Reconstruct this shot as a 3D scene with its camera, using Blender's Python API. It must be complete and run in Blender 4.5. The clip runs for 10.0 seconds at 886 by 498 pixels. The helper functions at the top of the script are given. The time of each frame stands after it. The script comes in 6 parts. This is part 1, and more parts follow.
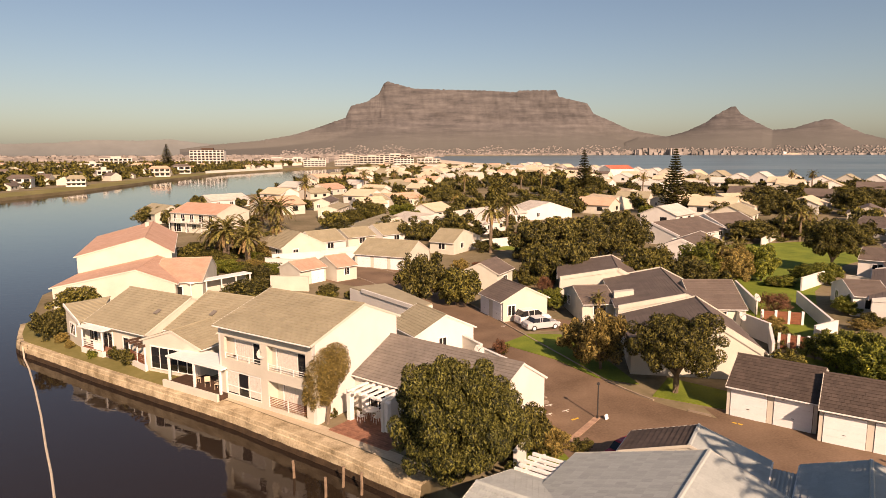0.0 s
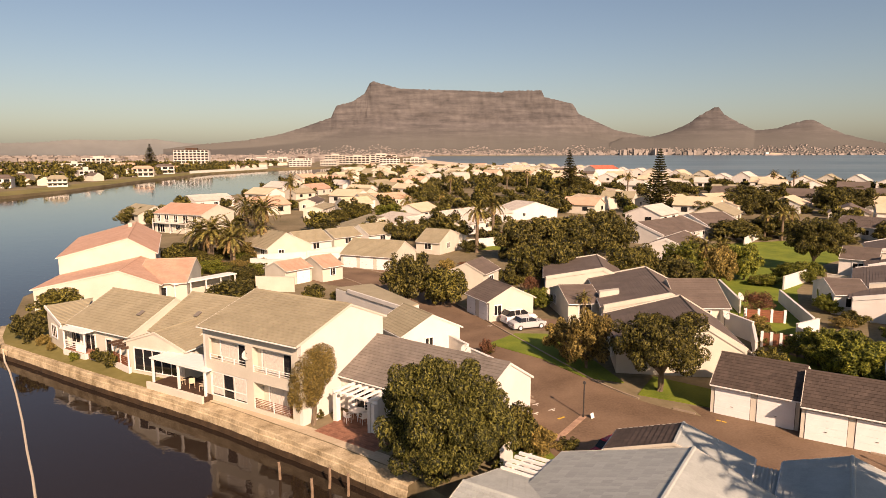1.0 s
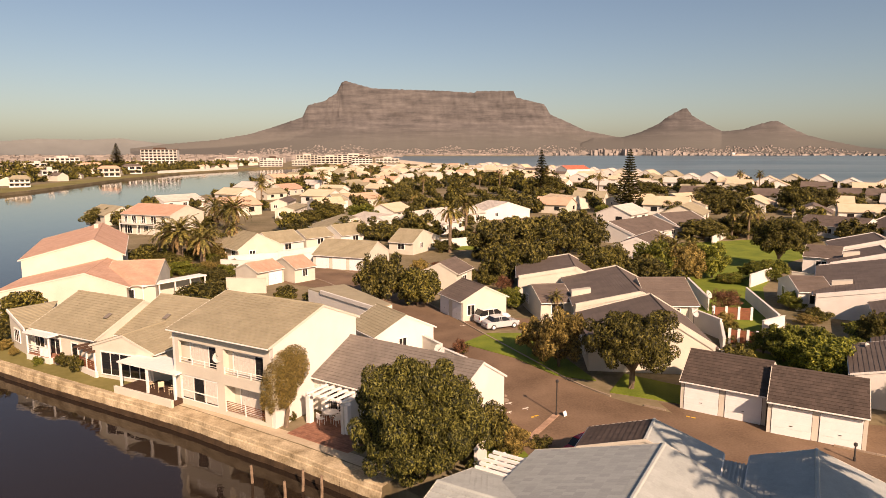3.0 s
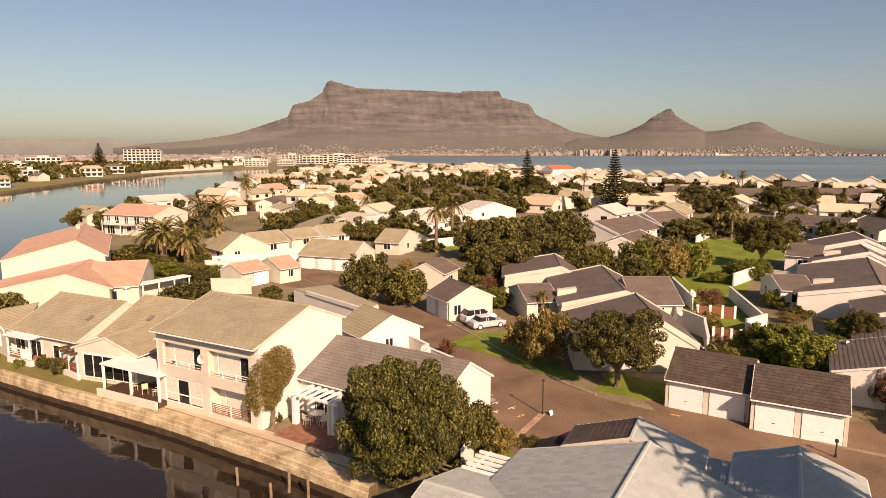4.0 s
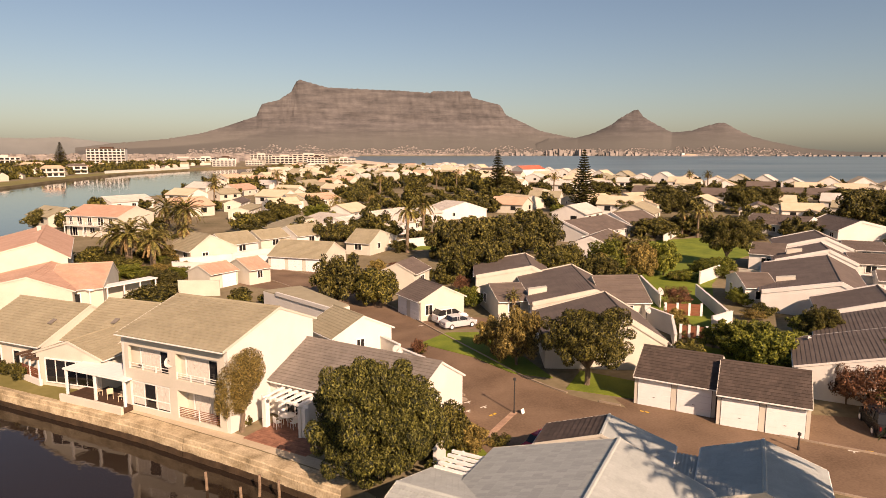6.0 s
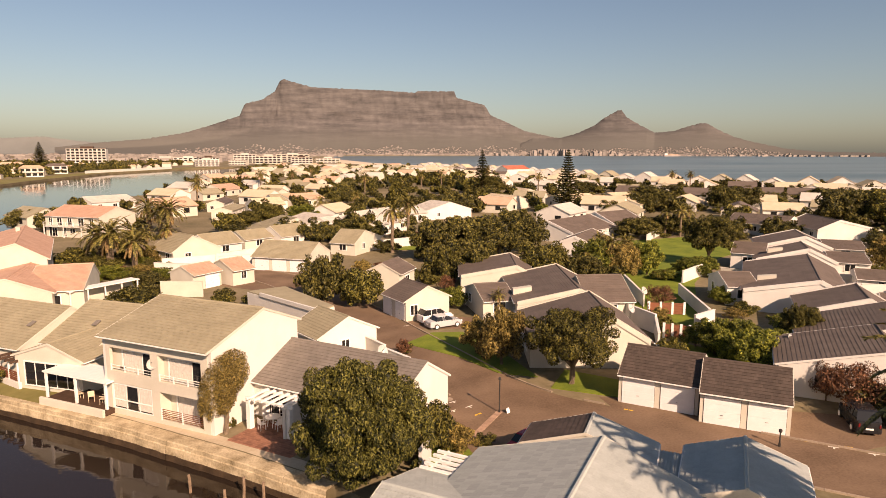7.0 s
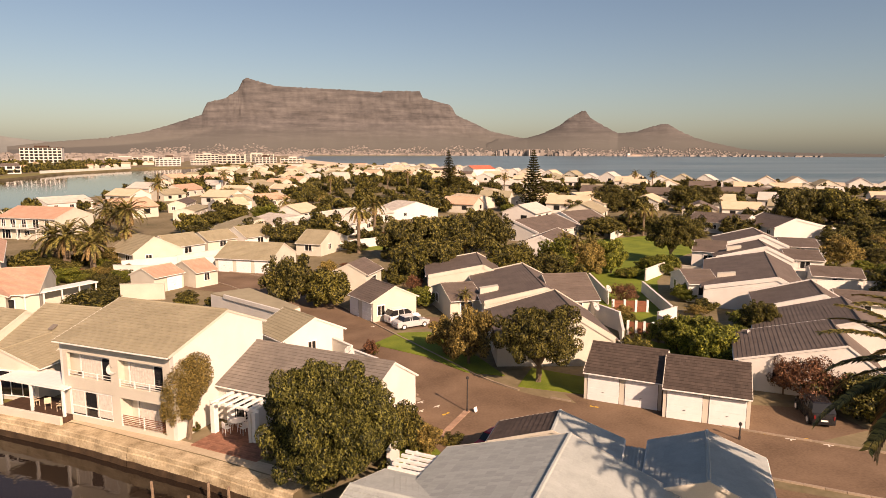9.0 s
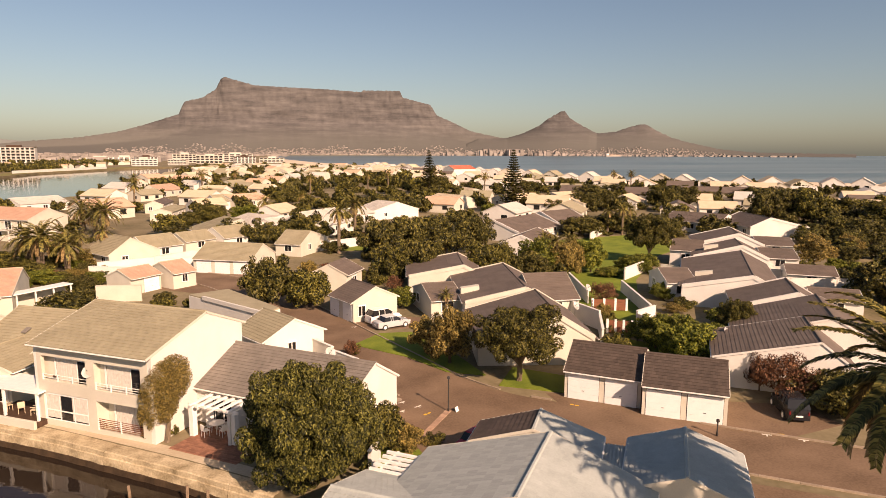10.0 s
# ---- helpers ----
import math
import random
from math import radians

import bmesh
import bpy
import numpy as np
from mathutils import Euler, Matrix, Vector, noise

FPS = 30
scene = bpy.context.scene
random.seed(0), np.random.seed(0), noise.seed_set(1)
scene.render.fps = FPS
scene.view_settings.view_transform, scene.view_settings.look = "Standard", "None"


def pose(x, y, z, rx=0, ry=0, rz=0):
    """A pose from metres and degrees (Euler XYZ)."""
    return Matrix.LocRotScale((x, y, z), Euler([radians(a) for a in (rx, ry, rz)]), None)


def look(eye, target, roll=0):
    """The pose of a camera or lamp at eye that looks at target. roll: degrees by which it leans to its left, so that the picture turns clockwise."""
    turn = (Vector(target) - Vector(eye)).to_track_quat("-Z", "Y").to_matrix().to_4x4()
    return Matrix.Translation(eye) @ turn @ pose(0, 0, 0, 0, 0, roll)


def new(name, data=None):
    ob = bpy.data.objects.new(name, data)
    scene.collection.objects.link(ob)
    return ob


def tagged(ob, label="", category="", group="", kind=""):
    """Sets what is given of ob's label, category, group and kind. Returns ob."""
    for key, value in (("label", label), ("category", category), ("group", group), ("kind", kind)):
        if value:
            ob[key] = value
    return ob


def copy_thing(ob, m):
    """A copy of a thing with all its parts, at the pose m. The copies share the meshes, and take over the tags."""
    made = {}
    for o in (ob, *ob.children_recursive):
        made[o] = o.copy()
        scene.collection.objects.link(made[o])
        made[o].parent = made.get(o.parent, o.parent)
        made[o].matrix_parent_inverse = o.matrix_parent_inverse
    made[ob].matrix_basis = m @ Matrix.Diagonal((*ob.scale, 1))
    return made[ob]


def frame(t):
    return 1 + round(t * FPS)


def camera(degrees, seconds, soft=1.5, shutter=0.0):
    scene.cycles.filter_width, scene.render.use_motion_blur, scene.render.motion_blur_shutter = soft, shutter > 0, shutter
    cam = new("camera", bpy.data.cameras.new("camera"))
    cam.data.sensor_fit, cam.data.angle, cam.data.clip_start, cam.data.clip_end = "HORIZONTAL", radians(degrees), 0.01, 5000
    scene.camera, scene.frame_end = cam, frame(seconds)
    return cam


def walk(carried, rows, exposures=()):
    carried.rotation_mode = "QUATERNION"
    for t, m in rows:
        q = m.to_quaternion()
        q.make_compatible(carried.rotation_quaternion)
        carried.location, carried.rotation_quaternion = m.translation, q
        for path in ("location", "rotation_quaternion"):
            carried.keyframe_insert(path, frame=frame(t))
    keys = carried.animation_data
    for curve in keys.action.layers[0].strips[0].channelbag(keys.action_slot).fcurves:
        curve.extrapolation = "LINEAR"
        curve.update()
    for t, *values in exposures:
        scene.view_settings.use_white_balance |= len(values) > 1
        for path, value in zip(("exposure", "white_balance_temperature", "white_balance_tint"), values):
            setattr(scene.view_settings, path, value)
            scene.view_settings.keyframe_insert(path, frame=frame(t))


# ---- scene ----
cam = camera(69.12, 10.0, soft=0.65)
EYE = 19.5
TILT = -8.6
TURNS = [(0.0, 0.0), (0.5, 0.61), (1.0, 1.24), (1.5, 1.85), (2.0, 2.45), (2.5, 3.05), (4.0, 4.90), (4.5, 5.53), (5.0, 6.17), (5.5, 6.82),
         (7.0, 8.84), (7.5, 9.52), (8.0, 10.25), (8.5, 11.0), (9.0, 11.83), (9.5, 12.68), (10.0, 13.57)]
walk(cam, [(t, pose(0, 0, EYE, 90 + TILT, 0, -yaw) @ Matrix.Rotation(radians(0.043 * t - 0.21), 4, "Z")) for t, yaw in TURNS], [(0.0, 0.79, 6800, 17), (10.0, 0.79, 6800, 17)])

# ---- light ----
SUN_EL, SUN_AZ = radians(32), math.atan2(0.37, -0.93)
world = bpy.data.worlds.new("world")
scene.world = world
world.use_nodes = True
wn = world.node_tree.nodes
sky = wn.new("ShaderNodeTexSky")
sky.sky_type = "NISHITA"
sky.sun_disc = False
sky.sun_elevation, sky.sun_rotation = SUN_EL, SUN_AZ
sky.air_density, sky.dust_density, sky.ozone_density = 1.0, 1.15, 0.45
world.node_tree.links.new(sky.outputs[0], wn["Background"].inputs[0])
wn["Background"].inputs[1].default_value = 0.050
sun = new("sun", bpy.data.lights.new("sun", "SUN"))
sun.data.energy, sun.data.angle, sun.data.color = 5.0, radians(0.6), (1.0, 0.735, 0.535)
sun.matrix_world = look((30, -46, 60), (30 - math.sin(SUN_AZ) * math.cos(SUN_EL), -46 - math.cos(SUN_AZ) * math.cos(SUN_EL), 60 - math.sin(SUN_EL)))


# ---- materials ----
def material(name, dark, light, scale=2.0, rough=0.85, bump=0.15, fine=30.0, metallic=0.0, island=0.0, piece=0.0, spec=0.3):
    """Two-scale mottled surface; island and piece: how much the brightness varies from island to island and from object to object."""
    m = bpy.data.materials.new(name)
    m.use_nodes = True
    nt = m.node_tree
    n, link = nt.nodes, nt.links.new
    b = n["Principled BSDF"]
    b.inputs["Roughness"].default_value, b.inputs["Metallic"].default_value = rough, metallic
    b.inputs["Specular IOR Level"].default_value = spec
    co = n.new("ShaderNodeTexCoord")
    big, small = n.new("ShaderNodeTexNoise"), n.new("ShaderNodeTexNoise")
    for node, s, d in ((big, scale, 5.0), (small, fine, 3.0)):
        node.inputs["Scale"].default_value, node.inputs["Detail"].default_value = s, d
        link(co.outputs["Object"], node.inputs["Vector"])
    mix = n.new("ShaderNodeMath")
    mix.operation = "MULTIPLY_ADD"
    mix.inputs[1].default_value = 0.35
    link(small.outputs["Fac"], mix.inputs[0])
    half = n.new("ShaderNodeMath")
    half.operation = "MULTIPLY"
    half.inputs[1].default_value = 0.65
    link(big.outputs["Fac"], half.inputs[0])
    link(half.outputs[0], mix.inputs[2])
    ramp = n.new("ShaderNodeValToRGB")
    ramp.color_ramp.elements[0].position, ramp.color_ramp.elements[1].position = 0.34, 0.66
    ramp.color_ramp.elements[0].color, ramp.color_ramp.elements[1].color = (*dark, 1), (*light, 1)
    link(mix.outputs[0], ramp.inputs[0])
    out = ramp.outputs[0]
    if island or piece:
        hsv = n.new("ShaderNodeHueSaturation")
        rng = n.new("ShaderNodeMapRange")
        amount = island or piece
        rng.inputs[3].default_value, rng.inputs[4].default_value = 1 - amount, 1 + amount
        if island:
            link(n.new("ShaderNodeNewGeometry").outputs["Random Per Island"], rng.inputs[0])
        else:
            link(n.new("ShaderNodeObjectInfo").outputs["Random"], rng.inputs[0])
        link(rng.outputs[0], hsv.inputs["Value"])
        link(out, hsv.inputs["Color"])
        out = hsv.outputs[0]
    link(out, b.inputs["Base Color"])
    if bump:
        bn = n.new("ShaderNodeBump")
        bn.inputs["Strength"].default_value, bn.inputs["Distance"].default_value = bump, 0.05
        link(mix.outputs[0], bn.inputs["Height"])
        link(bn.outputs[0], b.inputs["Normal"])
    return m


def leaf_material(name, dark, light):
    m = bpy.data.materials.new(name)
    m.use_nodes = True
    n, link = m.node_tree.nodes, m.node_tree.links.new
    b = n["Principled BSDF"]
    b.inputs["Roughness"].default_value = 0.6
    b.inputs["Specular IOR Level"].default_value = 0.25
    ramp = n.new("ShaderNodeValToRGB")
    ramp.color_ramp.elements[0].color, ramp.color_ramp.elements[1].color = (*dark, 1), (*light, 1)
    # the lowest fifth keeps the dark colour, putting crown shade into the leaves
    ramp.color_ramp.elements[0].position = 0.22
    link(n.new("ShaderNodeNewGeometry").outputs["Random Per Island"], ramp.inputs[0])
    hsv = n.new("ShaderNodeHueSaturation")
    rng = n.new("ShaderNodeMapRange")
    rng.inputs[3].default_value, rng.inputs[4].default_value = 0.75, 1.25
    link(n.new("ShaderNodeObjectInfo").outputs["Random"], rng.inputs[0])
    link(rng.outputs[0], hsv.inputs["Value"])
    link(ramp.outputs[0], hsv.inputs["Color"])
    link(hsv.outputs[0], b.inputs["Base Color"])
    thin = n.new("ShaderNodeBsdfTranslucent")
    link(hsv.outputs[0], thin.inputs["Color"])
    add = n.new("ShaderNodeMixShader")
    add.inputs[0].default_value = 0.06
    link(b.outputs[0], add.inputs[1])
    link(thin.outputs[0], add.inputs[2])
    link(add.outputs[0], n["Material Output"].inputs["Surface"])
    return m


def water_material(name, colour, rough, wave, height):
    m = bpy.data.materials.new(name)
    m.use_nodes = True
    n, link = m.node_tree.nodes, m.node_tree.links.new
    b = n["Principled BSDF"]
    b.inputs["Base Color"].default_value = (*colour, 1)
    b.inputs["Roughness"].default_value = rough
    b.inputs["IOR"].default_value = 1.33
    co, bn = n.new("ShaderNodeTexCoord"), n.new("ShaderNodeBump")
    a, c = n.new("ShaderNodeTexNoise"), n.new("ShaderNodeTexNoise")
    for node, s in ((a, wave), (c, wave * 0.12)):
        node.inputs["Scale"].default_value, node.inputs["Detail"].default_value = s, 4.0
        link(co.outputs["Object"], node.inputs["Vector"])
    add = n.new("ShaderNodeMath")
    link(a.outputs["Fac"], add.inputs[0])
    link(c.outputs["Fac"], add.inputs[1])
    bn.inputs["Strength"].default_value, bn.inputs["Distance"].default_value = 1.0, height
    link(add.outputs[0], bn.inputs["Height"])
    link(bn.outputs[0], b.inputs["Normal"])
    return m


ROOFS = {
    "beige": material("beige_roof_tile", (0.275, 0.240, 0.155), (0.355, 0.312, 0.208), 0.6, 0.85, 0.1, 9, island=0.05),
    "taupe": material("taupe_roof_tile", (0.150, 0.130, 0.110), (0.222, 0.194, 0.164), 0.7, 0.8, 0.1, 9, island=0.07),
    "pink": material("salmon_roof_tile", (0.47, 0.285, 0.195), (0.55, 0.355, 0.255), 0.6, 0.85, 0.1, 9, island=0.06),
    "pinkpale": material("pale_terracotta_roof", (0.52, 0.33, 0.22), (0.60, 0.41, 0.28), 0.6, 0.85, 0.1, 9, island=0.1),
    "dark": material("dark_brown_stepped_roof", (0.108, 0.084, 0.068), (0.160, 0.126, 0.102), 0.5, 0.75, 0.1, 8, island=0.06, spec=0.3),
    # garage shingle; its brown also paints the shade on the annexe's slope
    "shingle": material("brown_shingle_and_slope_shade", (0.060, 0.045, 0.036), (0.096, 0.072, 0.058), 0.8, 0.85, 0.15, 12, island=0.16),
    "blue": material("blue_grey_roof_tile", (0.315, 0.335, 0.312), (0.400, 0.422, 0.395), 0.7, 0.75, 0.1, 9, island=0.05, spec=0.4),
    "bluepiece": material("blue_grey_tile_piece", (0.315, 0.335, 0.312), (0.400, 0.422, 0.395), 0.7, 0.75, 0.1, 9, piece=0.10, spec=0.4),
    "white": material("pale_grey_roof", (0.48, 0.44, 0.38), (0.60, 0.55, 0.48), 0.5, 0.8, 0.1, 8, island=0.06),
    "red": material("red_terracotta_roof", (0.40, 0.115, 0.07), (0.50, 0.165, 0.10), 0.5, 0.85, 0.1, 8, island=0.06),
    "cream": material("cream_roof", (0.52, 0.42, 0.28), (0.62, 0.51, 0.36), 0.5, 0.8, 0.1, 8, island=0.06),
}
CREAM = material("cream_render_wall", (0.510, 0.470, 0.385), (0.600, 0.560, 0.465), 0.5, 0.9, 0.12, 14)
WHITE = material("white_render_wall", (0.60, 0.57, 0.52), (0.70, 0.67, 0.61), 0.45, 0.9, 0.12, 14)
WETQUAY = material("wet_dark_tide_band", (0.030, 0.020, 0.012), (0.085, 0.056, 0.032), 1.2, 0.6, 0.5, 7)
TRIM = material("white_painted_trim", (0.74, 0.71, 0.66), (0.82, 0.79, 0.74), 3, 0.5, 0.03, 40)
PLASTER = material("grey_capping", (0.45, 0.42, 0.37), (0.56, 0.52, 0.46), 1.0, 0.9, 0.1, 14)
DOORWHITE = material("white_garage_door", (0.72, 0.71, 0.69), (0.80, 0.79, 0.77), 1.2, 0.55, 0.05, 18)
# dark timber; also the dark sheets behind window panes and garage door panels
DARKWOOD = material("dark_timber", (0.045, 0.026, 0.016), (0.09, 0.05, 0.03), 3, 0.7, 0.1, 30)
REDWOOD = material("red_brown_timber", (0.16, 0.055, 0.028), (0.25, 0.10, 0.05), 3, 0.7, 0.1, 30)
BRICKRED = material("red_brown_paver", (0.20, 0.09, 0.055), (0.30, 0.15, 0.095), 3, 0.9, 0.2, 20, piece=0.2)
PALEPAVER = material("faded_pink_paver", (0.30, 0.19, 0.125), (0.42, 0.28, 0.19), 3, 0.9, 0.2, 20, piece=0.15)
DRYGRASS = material("dry_bank_grass", (0.130, 0.118, 0.028), (0.225, 0.190, 0.065), 0.08, 0.95, 0.4, 1.5)
ASPHALT = material("worn_brown_asphalt", (0.115, 0.074, 0.044), (0.218, 0.147, 0.093), 0.25, 0.92, 0.25, 6)
KERB = material("pale_kerb_concrete", (0.26, 0.20, 0.14), (0.38, 0.30, 0.22), 1.2, 0.9, 0.2, 14, piece=0.12)
QUAY = material("stained_quay_concrete", (0.23, 0.175, 0.095), (0.58, 0.475, 0.31), 0.9, 0.95, 0.8, 7)
QUAYTOP = material("sandy_quay_top", (0.40, 0.32, 0.21), (0.54, 0.45, 0.32), 0.5, 0.95, 0.4, 5)
GROUND = material("dry_garden_soil", (0.115, 0.095, 0.045), (0.25, 0.20, 0.12), 0.09, 0.98, 0.4, 1.6)
GRASS = material("sunlit_lawn", (0.092, 0.130, 0.010), (0.190, 0.225, 0.022), 0.35, 0.95, 0.5, 9)
SAND = material("beach_sand", (0.55, 0.45, 0.32), (0.66, 0.55, 0.41), 0.02, 0.95, 0.1, 0.5)
BARK = material("grey_brown_bark", (0.10, 0.075, 0.05), (0.22, 0.165, 0.11), 4, 0.95, 0.6, 24)
METAL = material("dark_painted_steel", (0.025, 0.022, 0.02), (0.05, 0.045, 0.04), 6, 0.45, 0.03, 40, spec=0.5)
PAINTW = material("white_road_paint", (0.60, 0.56, 0.48), (0.75, 0.70, 0.60), 8, 0.8, 0.1, 40)
PAINTY = material("yellow_road_paint", (0.55, 0.34, 0.02), (0.70, 0.45, 0.05), 8, 0.8, 0.1, 40)
ROPE = material("pale_floating_hose", (0.45, 0.38, 0.28), (0.60, 0.52, 0.40), 2, 0.7, 0.1, 20)
TIMBER = material("weathered_mooring_timber", (0.16, 0.11, 0.07), (0.30, 0.22, 0.15), 3, 0.9, 0.4, 20)
GLASS = bpy.data.materials.new("window_glass")
GLASS.use_nodes = True
GLASS.node_tree.nodes["Principled BSDF"].inputs["Base Color"].default_value = (0.018, 0.018, 0.018, 1)
GLASS.node_tree.nodes["Principled BSDF"].inputs["Roughness"].default_value = 0.06
CURTAIN = material("pale_curtain", (0.50, 0.46, 0.40), (0.66, 0.61, 0.54), 5, 0.9, 0.2, 30)
WATER = water_material("lagoon_water", (0.020, 0.014, 0.010), 0.028, 0.8, 0.014)
SEA = water_material("sea_water", (0.045, 0.080, 0.092), 0.30, 0.04, 0.6)
sn, slink = SEA.node_tree.nodes, SEA.node_tree.links.new
lanes, stretch, tone = sn.new("ShaderNodeTexNoise"), sn.new("ShaderNodeMapping"), sn.new("ShaderNodeValToRGB")
stretch.inputs["Rotation"].default_value, stretch.inputs["Scale"].default_value = (0, 0, radians(-12)), (0.0022, 0.022, 1)
lanes.inputs["Scale"].default_value, lanes.inputs["Detail"].default_value = 1.0, 6.0
slink(sn.new("ShaderNodeTexCoord").outputs["Object"], stretch.inputs["Vector"])
slink(stretch.outputs[0], lanes.inputs["Vector"])
slink(lanes.outputs["Fac"], tone.inputs[0])
tone.color_ramp.elements[0].position, tone.color_ramp.elements[1].position = 0.36, 0.68
tone.color_ramp.elements[0].color, tone.color_ramp.elements[1].color = (0.062, 0.096, 0.102, 1), (0.185, 0.215, 0.210, 1)
slink(tone.outputs[0], sn["Principled BSDF"].inputs["Base Color"])
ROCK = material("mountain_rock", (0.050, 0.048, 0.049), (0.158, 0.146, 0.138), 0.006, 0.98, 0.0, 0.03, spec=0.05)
rn = ROCK.node_tree.nodes
coords = [k for k in rn if k.type == "TEX_COORD"][0]
noises = [k for k in rn if k.type == "TEX_NOISE"]
for node, scale3, detail in ((noises[0], (0.55, 0.55, 5.5), 10), (noises[1], (1.2, 1.2, 1.6), 9)):
    flat = rn.new("ShaderNodeMapping")
    flat.inputs["Scale"].default_value = scale3
    node.inputs["Detail"].default_value = detail
    node.inputs["Roughness"].default_value = 0.68
    ROCK.node_tree.links.new(coords.outputs["Object"], flat.inputs["Vector"])
    ROCK.node_tree.links.new(flat.outputs[0], node.inputs["Vector"])
noises[1].inputs["Scale"].default_value = 0.016
# bare rock above; paler scrub and dry grass below, haze put into their colour
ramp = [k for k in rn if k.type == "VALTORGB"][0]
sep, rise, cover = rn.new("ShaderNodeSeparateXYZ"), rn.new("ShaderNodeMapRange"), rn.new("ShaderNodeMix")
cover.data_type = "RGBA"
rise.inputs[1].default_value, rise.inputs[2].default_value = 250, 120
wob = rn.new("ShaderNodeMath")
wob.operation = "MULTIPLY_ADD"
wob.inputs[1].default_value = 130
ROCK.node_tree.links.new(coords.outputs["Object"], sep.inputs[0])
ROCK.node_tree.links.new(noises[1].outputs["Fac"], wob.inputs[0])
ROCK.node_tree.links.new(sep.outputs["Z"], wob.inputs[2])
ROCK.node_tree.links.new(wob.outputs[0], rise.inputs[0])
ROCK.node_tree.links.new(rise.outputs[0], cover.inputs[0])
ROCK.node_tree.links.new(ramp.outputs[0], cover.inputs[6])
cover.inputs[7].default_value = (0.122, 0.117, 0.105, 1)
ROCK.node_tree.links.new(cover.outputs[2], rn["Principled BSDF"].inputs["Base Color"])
HILL = material("far_hill", (0.145, 0.150, 0.142), (0.170, 0.175, 0.166), 0.004, 0.98, 0.2, 0.02, spec=0.05)
CITY = material("city_block", (0.19, 0.168, 0.15), (0.32, 0.282, 0.25), 0.01, 0.9, 0.0, 0.1, island=0.24)
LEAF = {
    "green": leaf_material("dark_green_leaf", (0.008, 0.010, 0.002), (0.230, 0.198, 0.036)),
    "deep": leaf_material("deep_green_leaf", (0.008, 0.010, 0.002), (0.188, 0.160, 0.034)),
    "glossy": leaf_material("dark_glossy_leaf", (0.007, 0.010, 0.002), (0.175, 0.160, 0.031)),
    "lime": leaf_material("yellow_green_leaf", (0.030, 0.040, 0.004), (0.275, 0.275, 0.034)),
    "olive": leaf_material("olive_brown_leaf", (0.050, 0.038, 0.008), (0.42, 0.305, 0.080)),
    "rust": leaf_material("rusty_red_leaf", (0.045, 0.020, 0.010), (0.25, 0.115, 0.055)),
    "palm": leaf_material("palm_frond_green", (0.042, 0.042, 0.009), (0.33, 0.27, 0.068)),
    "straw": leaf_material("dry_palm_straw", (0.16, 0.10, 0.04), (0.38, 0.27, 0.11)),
}


# ---- helpers of the builder ----
def mesh_of(name, verts, faces, mat):
    me = bpy.data.meshes.new(name)
    me.from_pydata([tuple(v) for v in verts], [], faces)
    me.update()
    if mat:
        me.materials.append(mat)
    return me


def put(name, me, parent=None, label="", m=None):
    ob = new(name, me)
    if parent:
        ob.parent = parent
    if m:
        ob.matrix_basis = m
    if label:
        tagged(ob, label)
    return ob


def part(name, bm, mat, parent=None, label="", m=None):
    me = bpy.data.meshes.new(name)
    bmesh.ops.recalc_face_normals(bm, faces=bm.faces[:])
    bm.to_mesh(me)
    bm.free()
    me.materials.append(mat)
    return put(name, me, parent, label, m)


def empty(name, m, label, category, group="", kind=""):
    ob = new(name)
    ob.empty_display_size = 0.2
    ob.matrix_basis = m
    return tagged(ob, label, category, group, kind)


def boxes(*rows):
    """A bmesh of boxes x0, x1, y0, y1, z0, z1."""
    bm = bmesh.new()
    for x0, x1, y0, y1, z0, z1 in rows:
        v = [bm.verts.new((x, y, z)) for z in (z0, z1) for x, y in ((x0, y0), (x1, y0), (x1, y1), (x0, y1))]
        for f in ((0, 3, 2, 1), (4, 5, 6, 7), (0, 1, 5, 4), (1, 2, 6, 5), (2, 3, 7, 6), (3, 0, 4, 7)):
            bm.faces.new([v[i] for i in f])
    return bm


def soft_boxes(edge, *rows):
    bm = boxes(*rows)
    bmesh.ops.bevel(bm, geom=bm.edges[:], offset=edge, segments=1, affect="EDGES")
    return bm


def tube(points, radii, sides=8, cap=True, bm=None):
    """A tapered tube along points."""
    bm = bm or bmesh.new()
    rings = []
    for i, p in enumerate(points):
        p = Vector(p)
        ahead = Vector(points[min(i + 1, len(points) - 1)]) - Vector(points[max(i - 1, 0)])
        q = ahead.to_track_quat("Z", "Y")
        r = radii[i] if hasattr(radii, "__len__") else radii
        rings.append([bm.verts.new(p + q @ Vector((r * math.cos(6.2832 * k / sides), r * math.sin(6.2832 * k / sides), 0))) for k in range(sides)])
    for a, b in zip(rings, rings[1:]):
        for k in range(sides):
            bm.faces.new((a[k], a[(k + 1) % sides], b[(k + 1) % sides], b[k]))
    if cap:
        bm.faces.new(rings[0][::-1])
        bm.faces.new(rings[-1])
    return bm


def slab(points, z0, z1):
    """A bmesh prism over a plan polygon."""
    bm = bmesh.new()
    lo = [bm.verts.new((x, y, z0)) for x, y in points]
    hi = [bm.verts.new((x, y, z1)) for x, y in points]
    n = len(points)
    for i in range(n):
        bm.faces.new((lo[i], lo[(i + 1) % n], hi[(i + 1) % n], hi[i]))
    top = bm.faces.new(hi)
    bmesh.ops.triangulate(bm, faces=[top])
    return bm


